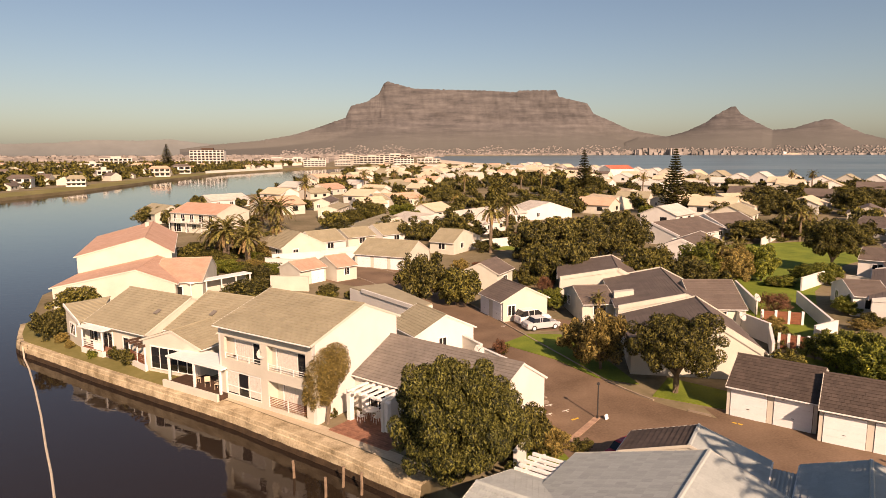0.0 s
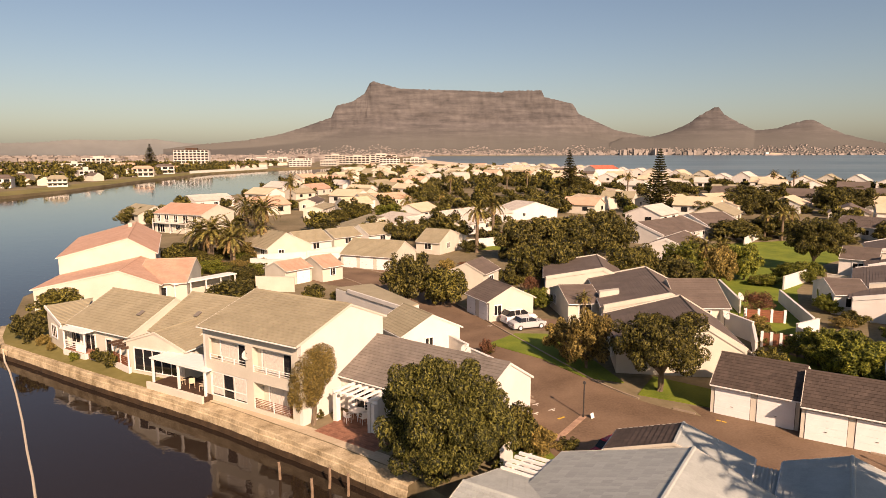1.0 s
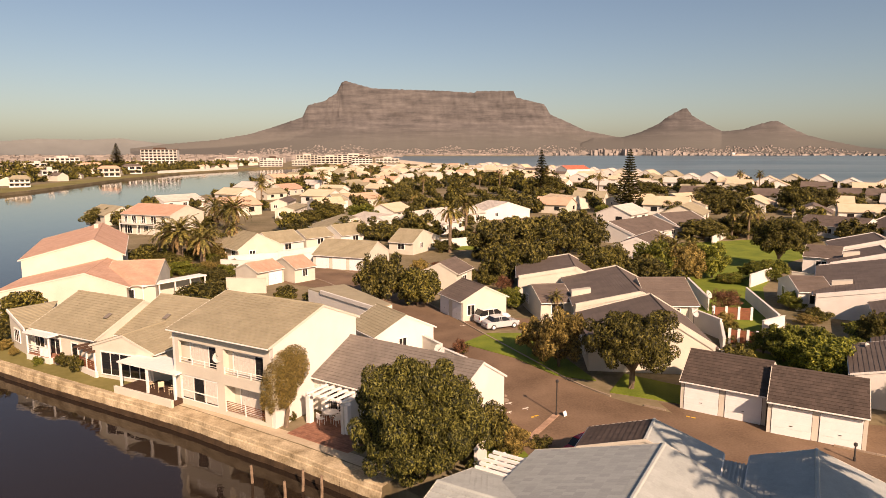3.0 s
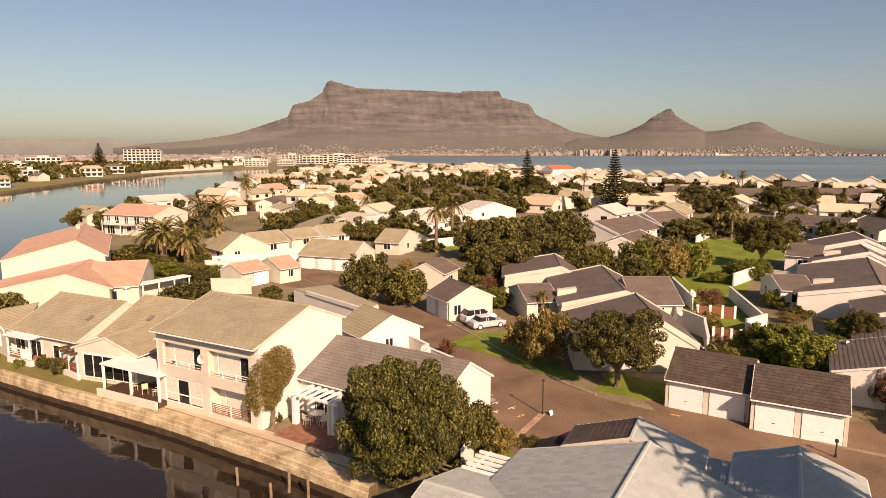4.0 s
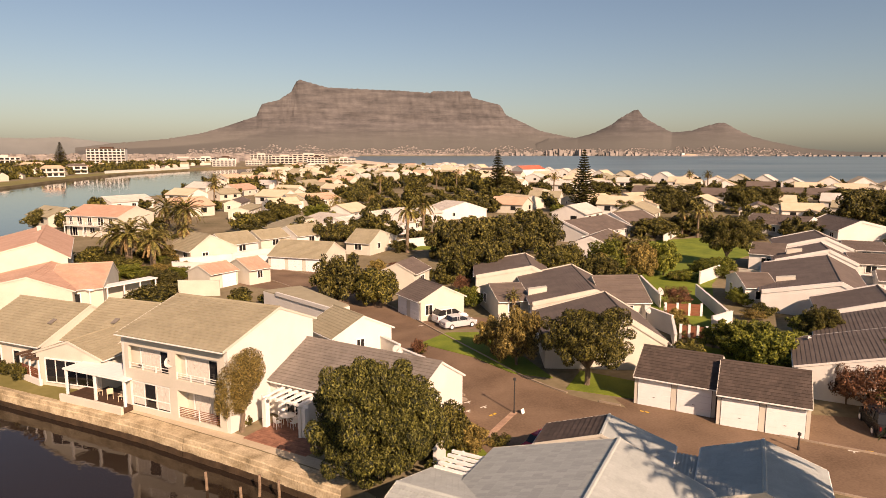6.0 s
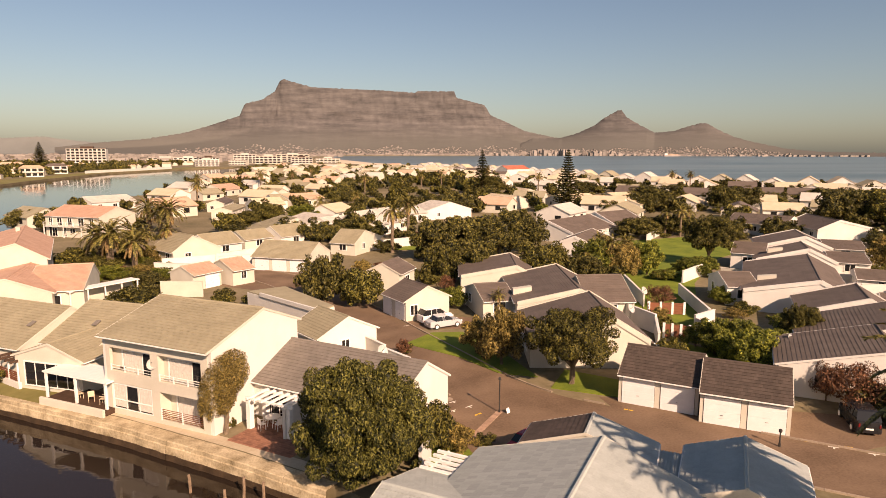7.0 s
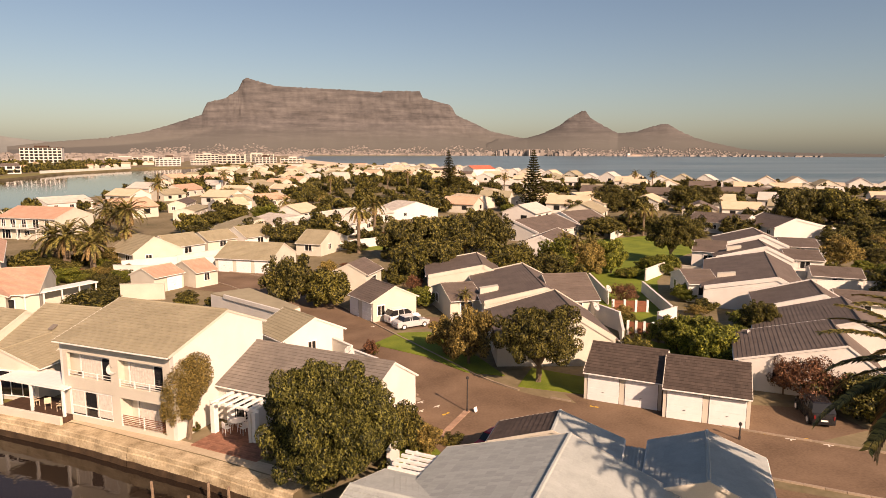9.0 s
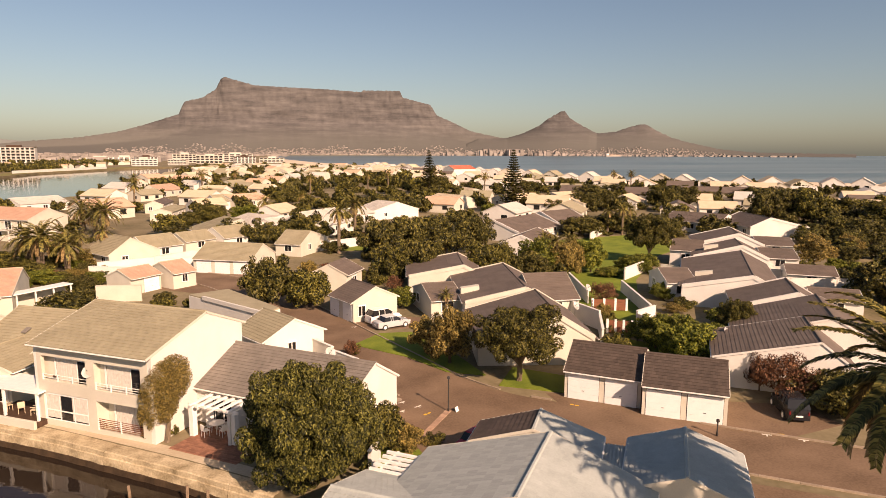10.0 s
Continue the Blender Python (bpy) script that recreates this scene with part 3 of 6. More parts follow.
# ---- houses ----
def tile_rows(slope, origin, along, up, normal, wide=0.32, deep=0.34, ribs=False):
    """Vertices and faces of a roof slope: overlapping tiles in courses, or long stepped courses that run along the ridge."""
    verts, faces = [], []
    la, ls = along.length, up.length
    a, u = along.normalized(), up.normalized()
    if ribs:
        count = max(2, round(ls / 0.34))
        st, sheets = ls / count, max(1, round(la / 2.4))
        for i in range(count):
            for j in range(sheets):
                x0, x1 = la * j / sheets + 0.004, la * (j + 1) / sheets - 0.004
                lift = 0.034 + 0.008 * ((i * 7 + j * 5) % 4) / 4
                k = len(verts)
                for x, v, h in ((x0, i * st - 0.03, lift), (x1, i * st - 0.03, lift), (x1, (i + 1) * st, 0.012), (x0, (i + 1) * st, 0.012), (x0, i * st - 0.03, 0.0), (x1, i * st - 0.03, 0.0)):
                    verts.append(origin + a * x + u * v + normal * h)
                faces += [(k, k + 1, k + 2, k + 3), (k + 4, k + 5, k + 1, k)]
        return verts, faces
    rows, cols = max(2, round(ls / deep)), max(2, round(la / wide))
    dr, dc = ls / rows, la / cols
    for r in range(rows):
        shift = 0.5 if r % 2 else 0.0
        for c in range(cols + (1 if shift else 0)):
            x0, x1 = max(0.0, (c - shift) * dc) + 0.006, min(la, (c + 1 - shift) * dc) - 0.006
            if x1 - x0 < 0.05:
                continue
            k = len(verts)
            lift = 0.045 + 0.006 * ((r * 7 + c * 13) % 5) / 5
            for x, v, h in ((x0, r * dr - 0.02, lift), (x1, r * dr - 0.02, lift), (x1, (r + 1) * dr, 0.010), (x0, (r + 1) * dr, 0.010), (x0, r * dr - 0.02, 0.0), (x1, r * dr - 0.02, 0.0)):
                verts.append(origin + a * x + u * v + normal * h)
            faces += [(k, k + 1, k + 2, k + 3), (k + 4, k + 5, k + 1, k)]
    return verts, faces


def window(parent, m, w, h, panes=2):
    """A framed window whose face lies in the local xz plane, looking to -y."""
    # dark backing sheet, put in for the unlit room behind the panes
    win = put("window", mesh_of("window_dark_backing", [(-w / 2, 0.02, 0), (w / 2, 0.02, 0), (w / 2, 0.02, h), (-w / 2, 0.02, h)], [(0, 1, 2, 3)], DARKWOOD), parent, m=m)
    t = 0.06
    rows = [(-w / 2 - t, w / 2 + t, -0.07, 0.05, h - t, h + t), (-w / 2 - t, w / 2 + t, -0.09, 0.05, -t, t * 0.5), (-w / 2 - t, -w / 2 + t, -0.07, 0.05, 0, h), (w / 2 - t, w / 2 + t, -0.07, 0.05, 0, h)]
    for i in range(1, panes):
        x = -w / 2 + w * i / panes
        rows.append((x - t / 2, x + t / 2, -0.05, 0.03, 0, h))
    part("frame", boxes(*rows), TRIM, win)
    for i in range(panes):
        x0, x1 = -w / 2 + w * i / panes + t, -w / 2 + w * (i + 1) / panes - t
        if x1 > x0:
            part("pane", boxes((x0, x1, -0.035, -0.02, t * 0.5, h - t)), GLASS, win)
    return win


def garage_door(parent, m, w, h):
    """A white sectional door with raised panels, on a dark backing sheet."""
    # dark sheet behind the panels; it shows as dark gaps between them
    door = put("garage_door", mesh_of("garage_door_dark_backing", [(-w / 2, -0.012, 0), (w / 2, -0.012, 0), (w / 2, -0.012, h), (-w / 2, -0.012, h)], [(0, 1, 2, 3)], DARKWOOD), parent, m=m)
    n = 4
    for i in range(n):
        z0, z1 = h * i / n, h * (i + 1) / n
        part("panel", soft_boxes(0.006, (-w / 2 + 0.03, w / 2 - 0.03, -0.045, 0.0, z0 + 0.004, z1 - 0.004)), DOORWHITE, door)
    part("handle", boxes((-0.09, 0.09, -0.075, -0.04, h * 0.36, h * 0.36 + 0.03)), METAL, door)
    return door


def house(cx, cy, rz, L, wl, wr, ze, zr, roof, label, wall=CREAM, parapet=False, openings="auto", name="house", category="house", group="estate houses", near=True, over=0.3, chimney=False, body=True, pieces=0):
    """A gabled house: ridge along local y, walls at x = -wl and x = wr, eaves at ze and ridge at zr. Returns it."""
    ho = empty(name, pose(cx, cy, 0, 0, 0, rz), label, category, group)
    y0, y1 = -L / 2, L / 2
    bm = bmesh.new()
    ring = [(-wl, -0.2), (wr, -0.2), (wr, ze - 0.05), (0, zr - 0.09), (-wl, ze - 0.05)]
    a = [bm.verts.new((x, y0, z)) for x, z in ring]
    b = [bm.verts.new((x, y1, z)) for x, z in ring]
    bm.faces.new(a)
    bm.faces.new(b[::-1])
    for i in range(5):
        bm.faces.new((a[i], b[i], b[(i + 1) % 5], a[(i + 1) % 5]))
    if body:
        part("wall", bm, wall, ho)
    g = 0.0 if parapet else 0.06
    for side, w in ((-1, wl), (1, wr)):
        run, rise = w, zr - ze
        ext = over / max(run, 0.5)
        low = Vector((side * (w + over), 0, ze - rise * ext))
        top = Vector((0, 0, zr))
        up = top - low
        along = Vector((0, L + 2 * g, 0))
        o = low + Vector((0, y0 - g, 0))
        nrm = Vector((side * rise, 0, run)).normalized()
        deck = bmesh.new()
        v = [deck.verts.new(p + nrm * h) for h in (-0.1, 0.0) for p in (o, o + along, o + along + up, o + up)]
        for f in ((0, 1, 2, 3), (4, 5, 6, 7), (0, 1, 5, 4), (1, 2, 6, 5), (2, 3, 7, 6), (3, 0, 4, 7)):
            deck.faces.new([v[i] for i in f])
        sl = part("roof_slope", deck, ROOFS[roof], ho)
        if pieces == side:
            cols, rows = round(along.length / 0.325), round(up.length / 0.55)
            dc, dr = along.length / cols, up.length / rows
            rows_ = ((-0.02, 0.0), (-0.02, 0.028), (dr / 2, 0.012), (dr / 2, 0.026), (dr, 0.008))
            tile = mesh_of("tile_mesh", [(x, y, z) for y, z in rows_ for x in (0.004, dc - 0.004)], [(2 * k, 2 * k + 1, 2 * k + 3, 2 * k + 2) for k in range(4)], ROOFS[roof + "piece"])
            frame_ = Matrix((along.normalized(), up.normalized(), nrm)).transposed().to_4x4()
            for r in range(rows):
                for k in range(cols):
                    put("tile", tile, sl, m=Matrix.Translation(o + along * (k / cols) + up * (r / rows)) @ frame_)
            continue
        vs, fs = tile_rows(side, o, along, up, nrm, ribs=(roof == "dark"), wide=0.32 if near else 0.9, deep=0.34 if near else 0.7)
        me = mesh_of("roof_covering", vs, fs, ROOFS[roof])
        cover = put("roof_covering", me, sl)
        cover["kind"] = "stuff"
        if near:
            e = side * (w + over)
            part("gutter", boxes((min(e, e + side * 0.1), max(e, e + side * 0.1), y0 - g, y1 + g, low.z - 0.10, low.z - 0.03)), TRIM, sl)
    part("ridge_cap", tube([(0, y0 - g, zr + 0.0), (0, y1 + g, zr + 0.0)], 0.11, 6), ROOFS[roof], ho)
    for yy, s in ((y0, -1), (y1, 1)):
        for side, w in ((-1, wl), (1, wr)):
            run, rise = w, zr - ze
            nrm = Vector((side * rise, 0, run)).normalized()
            ext = over / max(run, 0.5)
            low, top = Vector((side * (w + over), 0, ze - rise * ext)), Vector((0, 0, zr))
            t0, t1, h0, h1 = (-0.16, 0.10, -0.35, 0.13) if parapet else (g - 0.02, g + 0.03, -0.13, 0.035)
            bm = bmesh.new()
            if parapet:
                low = Vector((side * w, 0, ze))
            v = [bm.verts.new(p + nrm * h + Vector((0, yy + s * t, 0))) for t in (t0, t1) for p, h in ((low, h0), (top, h0), (top, h1), (low, h1))]
            for f in ((0, 1, 2, 3), (4, 5, 6, 7), (0, 1, 5, 4), (1, 2, 6, 5), (2, 3, 7, 6), (3, 0, 4, 7)):
                bm.faces.new([v[i] for i in f])
            part("parapet" if parapet else "barge_board", bm, wall, ho)
    if chimney:
        part("chimney", soft_boxes(0.03, (-0.9, -0.3, L * 0.2, L * 0.2 + 0.9, zr - 1.2, zr + 0.55), (-0.96, -0.24, L * 0.2 - 0.06, L * 0.2 + 0.96, zr + 0.4, zr + 0.5)), wall, ho)
    if openings == "auto":
        for side, w in ((-1, wl), (1, wr)):
            n = max(1, int(L / 4.2))
            for i in range(n):
                y = y0 + L * (i + 0.5) / n
                window(ho, pose(side * w, y, 0.95 if (i + n) % 3 else 0.12, 0, 0, 90 * side), 1.5, 1.15 if (i + n) % 3 else 2.0, 2)
        for yy, ang, s in ((y0, 0, -1), (y1, 180, 1)):
            if not parapet:
                window(ho, pose((wr - wl) / 2 + s * (wl + wr) * 0.2, yy, 0.95, 0, 0, ang), 1.1, 1.1, 2)
    return ho


# ---- plants ----
def leaf_cloud(count, lobes, size, seed, hollow=0.72):
    """Corners of three-cornered leaves scattered over overlapping lobes (x, y, z, rx, ry, rz)."""
    rng = np.random.default_rng(seed)
    lobes = np.array(lobes, float)
    area = lobes[:, 3] * lobes[:, 4] + lobes[:, 3] * lobes[:, 5]
    pick = rng.choice(len(lobes), count, p=area / area.sum())
    d = rng.normal(size=(count, 3))
    d /= np.linalg.norm(d, axis=1)[:, None]
    r = hollow + (1.06 - hollow) * rng.random(count) ** 0.5
    c = lobes[pick, :3] + d * lobes[pick, 3:] * r[:, None]
    nrm = d + rng.normal(size=(count, 3)) * 0.7
    nrm[:, 2] += 0.35
    nrm /= np.linalg.norm(nrm, axis=1)[:, None]
    t = np.cross(nrm, rng.normal(size=(count, 3)))
    t /= np.linalg.norm(t, axis=1)[:, None]
    b = np.cross(nrm, t)
    s = (size * (0.6 + 0.8 * rng.random(count)))[:, None]
    leaf = np.stack([c - t * s + b * s * 0.45, c - t * s * 0.8 - b * s * 0.45, c + t * s], 1)
    return leaf.reshape(-1, 3)


def cloud_mesh(name, verts, mat, sides=3):
    """A mesh of loose leaves, each of that many corners."""
    n = len(verts) // sides
    me = bpy.data.meshes.new(name)
    me.vertices.add(sides * n)
    me.vertices.foreach_set("co", np.asarray(verts, np.float32).ravel())
    me.loops.add(sides * n)
    me.loops.foreach_set("vertex_index", np.arange(sides * n, dtype=np.int32))
    me.polygons.add(n)
    me.polygons.foreach_set("loop_start", np.arange(0, sides * n, sides, dtype=np.int32))
    me.polygons.foreach_set("loop_total", np.full(n, sides, np.int32))
    me.update()
    me.validate()
    me.materials.append(mat)
    return me


def crown_lobes(seed, count, spread=(0.62, 0.62, 0.5), low=0.55, small=(0.17, 0.34)):
    """Lobes in clusters: sub-crowns round the stem, each carrying smaller lobes, for an uneven outline."""
    rnd = random.Random(seed)
    subs = max(5, min(18, count // 4))
    out = [(0, 0, low + 0.15, 0.45, 0.45, 0.36)]
    for k in range(subs):
        a, e = 2.4 * k + rnd.uniform(-0.35, 0.35), math.asin(-0.52 + 1.48 * (k + 0.5) / subs) + rnd.uniform(-0.15, 0.15)
        r = rnd.uniform(0.74, 1.04)
        c = Vector((r * spread[0] * math.cos(a) * math.cos(e), r * spread[1] * math.sin(a) * math.cos(e), low + 0.15 + r * spread[2] * math.sin(e)))
        big = rnd.uniform(0.26, 0.40) * (1 - 0.3 * max(0.0, math.sin(e)))
        out.append((*c, big * 0.62, big * 0.62, big * 0.5))
        for j in range(max(2, count // subs)):
            d = Vector((rnd.gauss(0, 1), rnd.gauss(0, 1), rnd.gauss(0.15, 0.8))).normalized()
            s = rnd.uniform(*small) * 0.75
            q = c + Vector((d.x * big, d.y * big, d.z * big * 0.8))
            out.append((*q, s, s * rnd.uniform(0.8, 1.1), s * rnd.uniform(0.6, 0.85)))
    return out


def make_tree(label, leaf, seed, leaves, size, lobes=24, low=0.6, trunk=0.07, limbs=4, name="tree", category="tree", small=(0.17, 0.34)):
    """A tree of crown radius 1: trunk, limbs, and a crown of leaf clumps."""
    tr = empty(name, Matrix.Identity(4), label, category)
    rnd = random.Random(seed)
    part("trunk", tube([(0, 0, -0.1), (0.02, 0.01, 0.15), (0.0, 0.03, low * 0.8)], [trunk * 1.3, trunk, trunk * 0.75], 8), BARK, tr)
    for i in range(limbs):
        a = 6.283 * i / limbs + rnd.uniform(-0.4, 0.4)
        x, y = math.cos(a), math.sin(a)
        part("limb", tube([(0, 0.02, low * 0.45), (0.2 * x, 0.2 * y, low * 0.75), (0.48 * x, 0.48 * y, low + 0.25)], [trunk * 0.7, trunk * 0.5, trunk * 0.2], 6), BARK, tr)
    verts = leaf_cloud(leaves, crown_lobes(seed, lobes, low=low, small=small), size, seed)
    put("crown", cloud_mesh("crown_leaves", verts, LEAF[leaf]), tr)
    return tr


def make_bush(label, leaf, seed, leaves=2600, size=0.085, lobes=11):
    bu = empty("bush", Matrix.Identity(4), label, "bush")
    part("stem", tube([(0, 0, -0.1), (0.01, 0, 0.2), (0, 0.02, 0.45)], [0.07, 0.05, 0.03], 6), BARK, bu)
    put("foliage", cloud_mesh("bush_leaves", leaf_cloud(leaves, crown_lobes(seed, lobes, (0.6, 0.6, 0.38), 0.28), size, seed), LEAF[leaf]), bu)
    return bu


def frond(length, droop, leaflets, width, seed, lift=0.5):
    """A palm frond along +x: arched midrib with paired narrow leaflets, as quads."""
    rnd = random.Random(seed)
    quads = []
    pts = []
    for i in range(13):
        t = i / 12
        ang = lift - droop * t ** 1.3
        prev = pts[-1] if pts else Vector((0, 0, 0))
        pts.append(prev + Vector((math.cos(ang), 0, math.sin(ang))) * (length / 12) if i else Vector((0, 0, 0)))
    for a, b in zip(pts, pts[1:]):
        quads += [a + Vector((0, -0.02, 0)), b + Vector((0, -0.015, 0)), b + Vector((0, 0.015, 0)), a + Vector((0, 0.02, 0))]
    for i in range(leaflets):
        t = 0.12 + 0.88 * i / leaflets
        k = min(11, int(t * 12))
        p = pts[k].lerp(pts[k + 1], t * 12 - k)
        ahead = (pts[k + 1] - pts[k]).normalized()
        ll = width * math.sin(min(1.0, t * 1.5 + 0.25) * 1.57) * (1.15 - 0.75 * t) * rnd.uniform(0.85, 1.1)
        for s in (-1, 1):
            d = (ahead * 0.75 + Vector((0, s, 0)) * 0.8 + Vector((0, 0, 0.25 - 0.25 * rnd.random()))).normalized()
            tip = p + d * ll + Vector((0, 0, -0.22 * ll))
            w = ahead.cross(d).normalized().cross(d) * 0.028 * length ** 0.5
            mid = p + d * ll * 0.5
            quads += [p - w * 0.3, mid - w, tip, mid + w]
    return [tuple(q) for q in quads]


def make_palm(label, seed, height=5.0, length=2.6, fronds=40, leaflets=34, width=0.42, skirt=0.25, trunk=0.22, curve=0.2, whole=False):
    """A feather palm: ringed trunk, many arching fronds and a skirt of dry ones."""
    pa = empty("palm_tree", Matrix.Identity(4), label, "palm tree")
    rnd = random.Random(seed)
    pts, rad = [], []
    for i in range(25):
        t = i / 24
        pts.append((curve * t * t, 0.3 * curve * math.sin(t * 2), height * t - 0.2 * (1 - t)))
        rad.append(trunk * (1.25 - 0.35 * t) * (1.06 if i % 2 else 0.96))
    part("trunk", tube(pts, rad, 9), BARK, pa)
    top = Vector(pts[-1])
    part("crown_shaft", tube([top + Vector((0, 0, -0.5)), top, top + Vector((0, 0, 0.35))], [trunk * 0.9, trunk * 1.5, trunk * 0.6], 9), LEAF["straw"], pa)
    joined = {"straw": [], "palm": []}
    for i in range(fronds):
        dry = i < fronds * skirt
        e = -0.75 + 0.35 * rnd.random() if dry else -0.25 + 1.6 * (i - fronds * skirt) / (fronds * (1 - skirt))
        kind = "straw" if dry else "palm"
        quads = frond(length * rnd.uniform(0.85, 1.08) * (0.8 if dry else 1), rnd.uniform(0.9, 1.5) * (0.7 if dry else 1.0), leaflets, width, seed * 100 + i, e)
        m = pose(top.x, top.y, top.z + 0.1, 0, 0, i * 137.5 + rnd.uniform(-12, 12))
        if whole:
            joined[kind] += [tuple(m @ Vector(q)) for q in quads]
        else:
            put("frond", cloud_mesh("frond_leaf", quads, LEAF[kind], 4), pa, m=m)
    for kind, quads in joined.items():
        if quads:
            put("crown" if kind == "palm" else "dry_skirt", cloud_mesh("palm_crown", quads, LEAF[kind], 4), pa)
    return pa


def make_norfolk_pine(label, seed, height=20.0):
    """A tiered conifer: straight trunk with whorls of upswept branches, gaps between."""
    pi = empty("norfolk_pine", Matrix.Identity(4), label, "tree")
    rnd = random.Random(seed)
    part("trunk", tube([(0, 0, -0.2), (0, 0, height * 0.5), (0, 0, height)], [0.38, 0.26, 0.03], 8), BARK, pi)
    tiers = 23
    for i in range(tiers):
        t = i / (tiers - 1)
        z = height * (0.2 + 0.79 * t)
        r = (0.24 + 0.1 * (1 - t)) * height * (1 - t) ** 0.8 * (0.62 if i < 2 else 0.72) + 0.25
        rows = []
        for k in range(7):
            a = 6.283 * (k + 0.5 * (i % 2)) / 7 + rnd.uniform(-0.15, 0.15)
            rr = r * rnd.uniform(0.85, 1.1)
            for j in range(26):
                s = (j + rnd.random()) / 26
                p = Vector((math.cos(a) * rr * s, math.sin(a) * rr * s, z - 0.25 * math.sin(s * 3.0) * rr * 0.35 + 0.12 * rr * s * s))
                out = Vector((math.cos(a + rnd.uniform(-1.1, 1.1)), math.sin(a + rnd.uniform(-1.1, 1.1)), rnd.uniform(0.0, 0.5))).normalized()
                w = out.cross(Vector((rnd.uniform(-1, 1), rnd.uniform(-1, 1), 1))).normalized() * 0.26
                ll = 1.25 * (1.1 - 0.5 * s) * (0.5 + 0.5 * (1 - t))
                rows += [p - w, p + out * ll * 0.6 - w * 0.8, p + out * ll, p + w]
        put("branch_whorl", cloud_mesh("pine_needles", [tuple(v) for v in rows], LEAF["deep"], 4), pi)
    return pi


def at(x, y, r, h=None, rz=0.0, z=0.0):
    """A pose for a prototype of crown radius 1: scaled to radius r, and to height h where given (of a prototype 1.35 high)."""
    sz = h / 1.35 if h else r
    return pose(x, y, z, 0, 0, rz) @ Matrix.Diagonal((r, r, sz, 1))


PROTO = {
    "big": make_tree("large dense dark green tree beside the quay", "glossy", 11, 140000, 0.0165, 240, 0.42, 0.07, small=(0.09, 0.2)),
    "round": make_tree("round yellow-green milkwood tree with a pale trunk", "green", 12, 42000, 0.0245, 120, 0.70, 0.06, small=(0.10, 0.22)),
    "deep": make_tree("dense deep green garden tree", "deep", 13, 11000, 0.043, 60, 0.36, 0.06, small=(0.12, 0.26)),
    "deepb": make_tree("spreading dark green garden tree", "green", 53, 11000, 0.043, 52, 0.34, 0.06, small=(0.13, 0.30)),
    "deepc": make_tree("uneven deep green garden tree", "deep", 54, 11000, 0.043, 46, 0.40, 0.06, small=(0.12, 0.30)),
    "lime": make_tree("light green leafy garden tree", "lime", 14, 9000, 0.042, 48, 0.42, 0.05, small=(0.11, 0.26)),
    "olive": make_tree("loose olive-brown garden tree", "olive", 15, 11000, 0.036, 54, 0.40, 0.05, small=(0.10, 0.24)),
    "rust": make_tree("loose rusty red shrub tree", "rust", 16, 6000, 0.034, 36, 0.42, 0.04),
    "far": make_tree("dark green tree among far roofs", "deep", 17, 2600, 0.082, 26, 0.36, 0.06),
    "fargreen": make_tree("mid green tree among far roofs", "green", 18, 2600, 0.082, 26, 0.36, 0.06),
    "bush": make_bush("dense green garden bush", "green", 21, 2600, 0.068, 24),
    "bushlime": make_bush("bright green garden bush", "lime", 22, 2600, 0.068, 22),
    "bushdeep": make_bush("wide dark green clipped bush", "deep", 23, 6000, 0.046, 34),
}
USED = set()


def plant(kind, x, y, r, h=None, label="", z=0.0):
    """The first plant of a kind is the prototype itself; later ones are copies that share its meshes."""
    m = at(x, y, r * 1.13, h, (x * 37 + y * 71) % 360, z)
    if kind in USED:
        ob = copy_thing(PROTO[kind], Matrix.Identity(4))
    else:
        USED.add(kind)
        ob = PROTO[kind]
    ob.matrix_basis = m
    if label:
        tagged(ob, label)
    return ob


# ---- estate houses ----
row_a = house(-29.1, 64.6, -121, 9.8, 5.0, 5.0, 2.99, 5.39, "beige", "house with a beige tiled gable roof and cream walls", openings="")
row_b = house(-21.0, 62.1, -118, 6.2, 5.2, 5.2, 3.19, 5.67, "beige", "house with a beige tiled gable roof and cream walls", openings="")
c = house(-9.9, 51.1, -123, 9.0, 4.0, 5.5, 6.2, 7.88, "beige", "two-storey cream house with beige tiled roof and balconies", openings="", body=False, over=0.5)
c.matrix_basis = pose(-9.9, 51.1, 0, 0, 0, -123) @ Matrix.Translation((0, -0.75, 0)) @ Matrix.Diagonal((1, 10.5 / 9, 1, 1))
d = house(-0.2, 48.2, -127, 14.7, 3.2, 4.6, 2.82, 4.68, "taupe", "house with a taupe tiled roof", wall=WHITE, openings="")
e = house(-1.2, 63.1, -149, 5.7, 3.2, 3.2, 2.34, 3.88, "beige", "small garage with beige tiled roof and white gable", name="garage", category="garage", group="garages", wall=WHITE, openings="")
p2 = house(-40.6, 87.4, 10.8, 13.2, 9.9, 4.7, 2.8, 4.7, "pink", "house with a salmon tiled roof and cream walls")
p1 = house(-47.4, 103.2, 21.1, 24, 8.8, 3.5, 5.2, 7.4, "pink", "two-storey house with a salmon tiled roof and cream walls", chimney=True)
p3 = house(-58.6, 161.5, -116, 15.6, 5.4, 5.4, 4.91, 6.87, "pink", "two-storey house with a salmon tiled roof and balcony")
f = house(8.5, 75.9, -156, 5.5, 3.0, 3.0, 2.49, 3.92, "dark", "small garage with dark brown roof beside parked cars", name="garage", category="garage", group="garages", openings="")
g = house(6.5, 91.2, -28, 5.7, 2.6, 2.6, 2.84, 4.11, "dark", "small outbuilding with dark roof", name="garage", category="garage", group="garages")
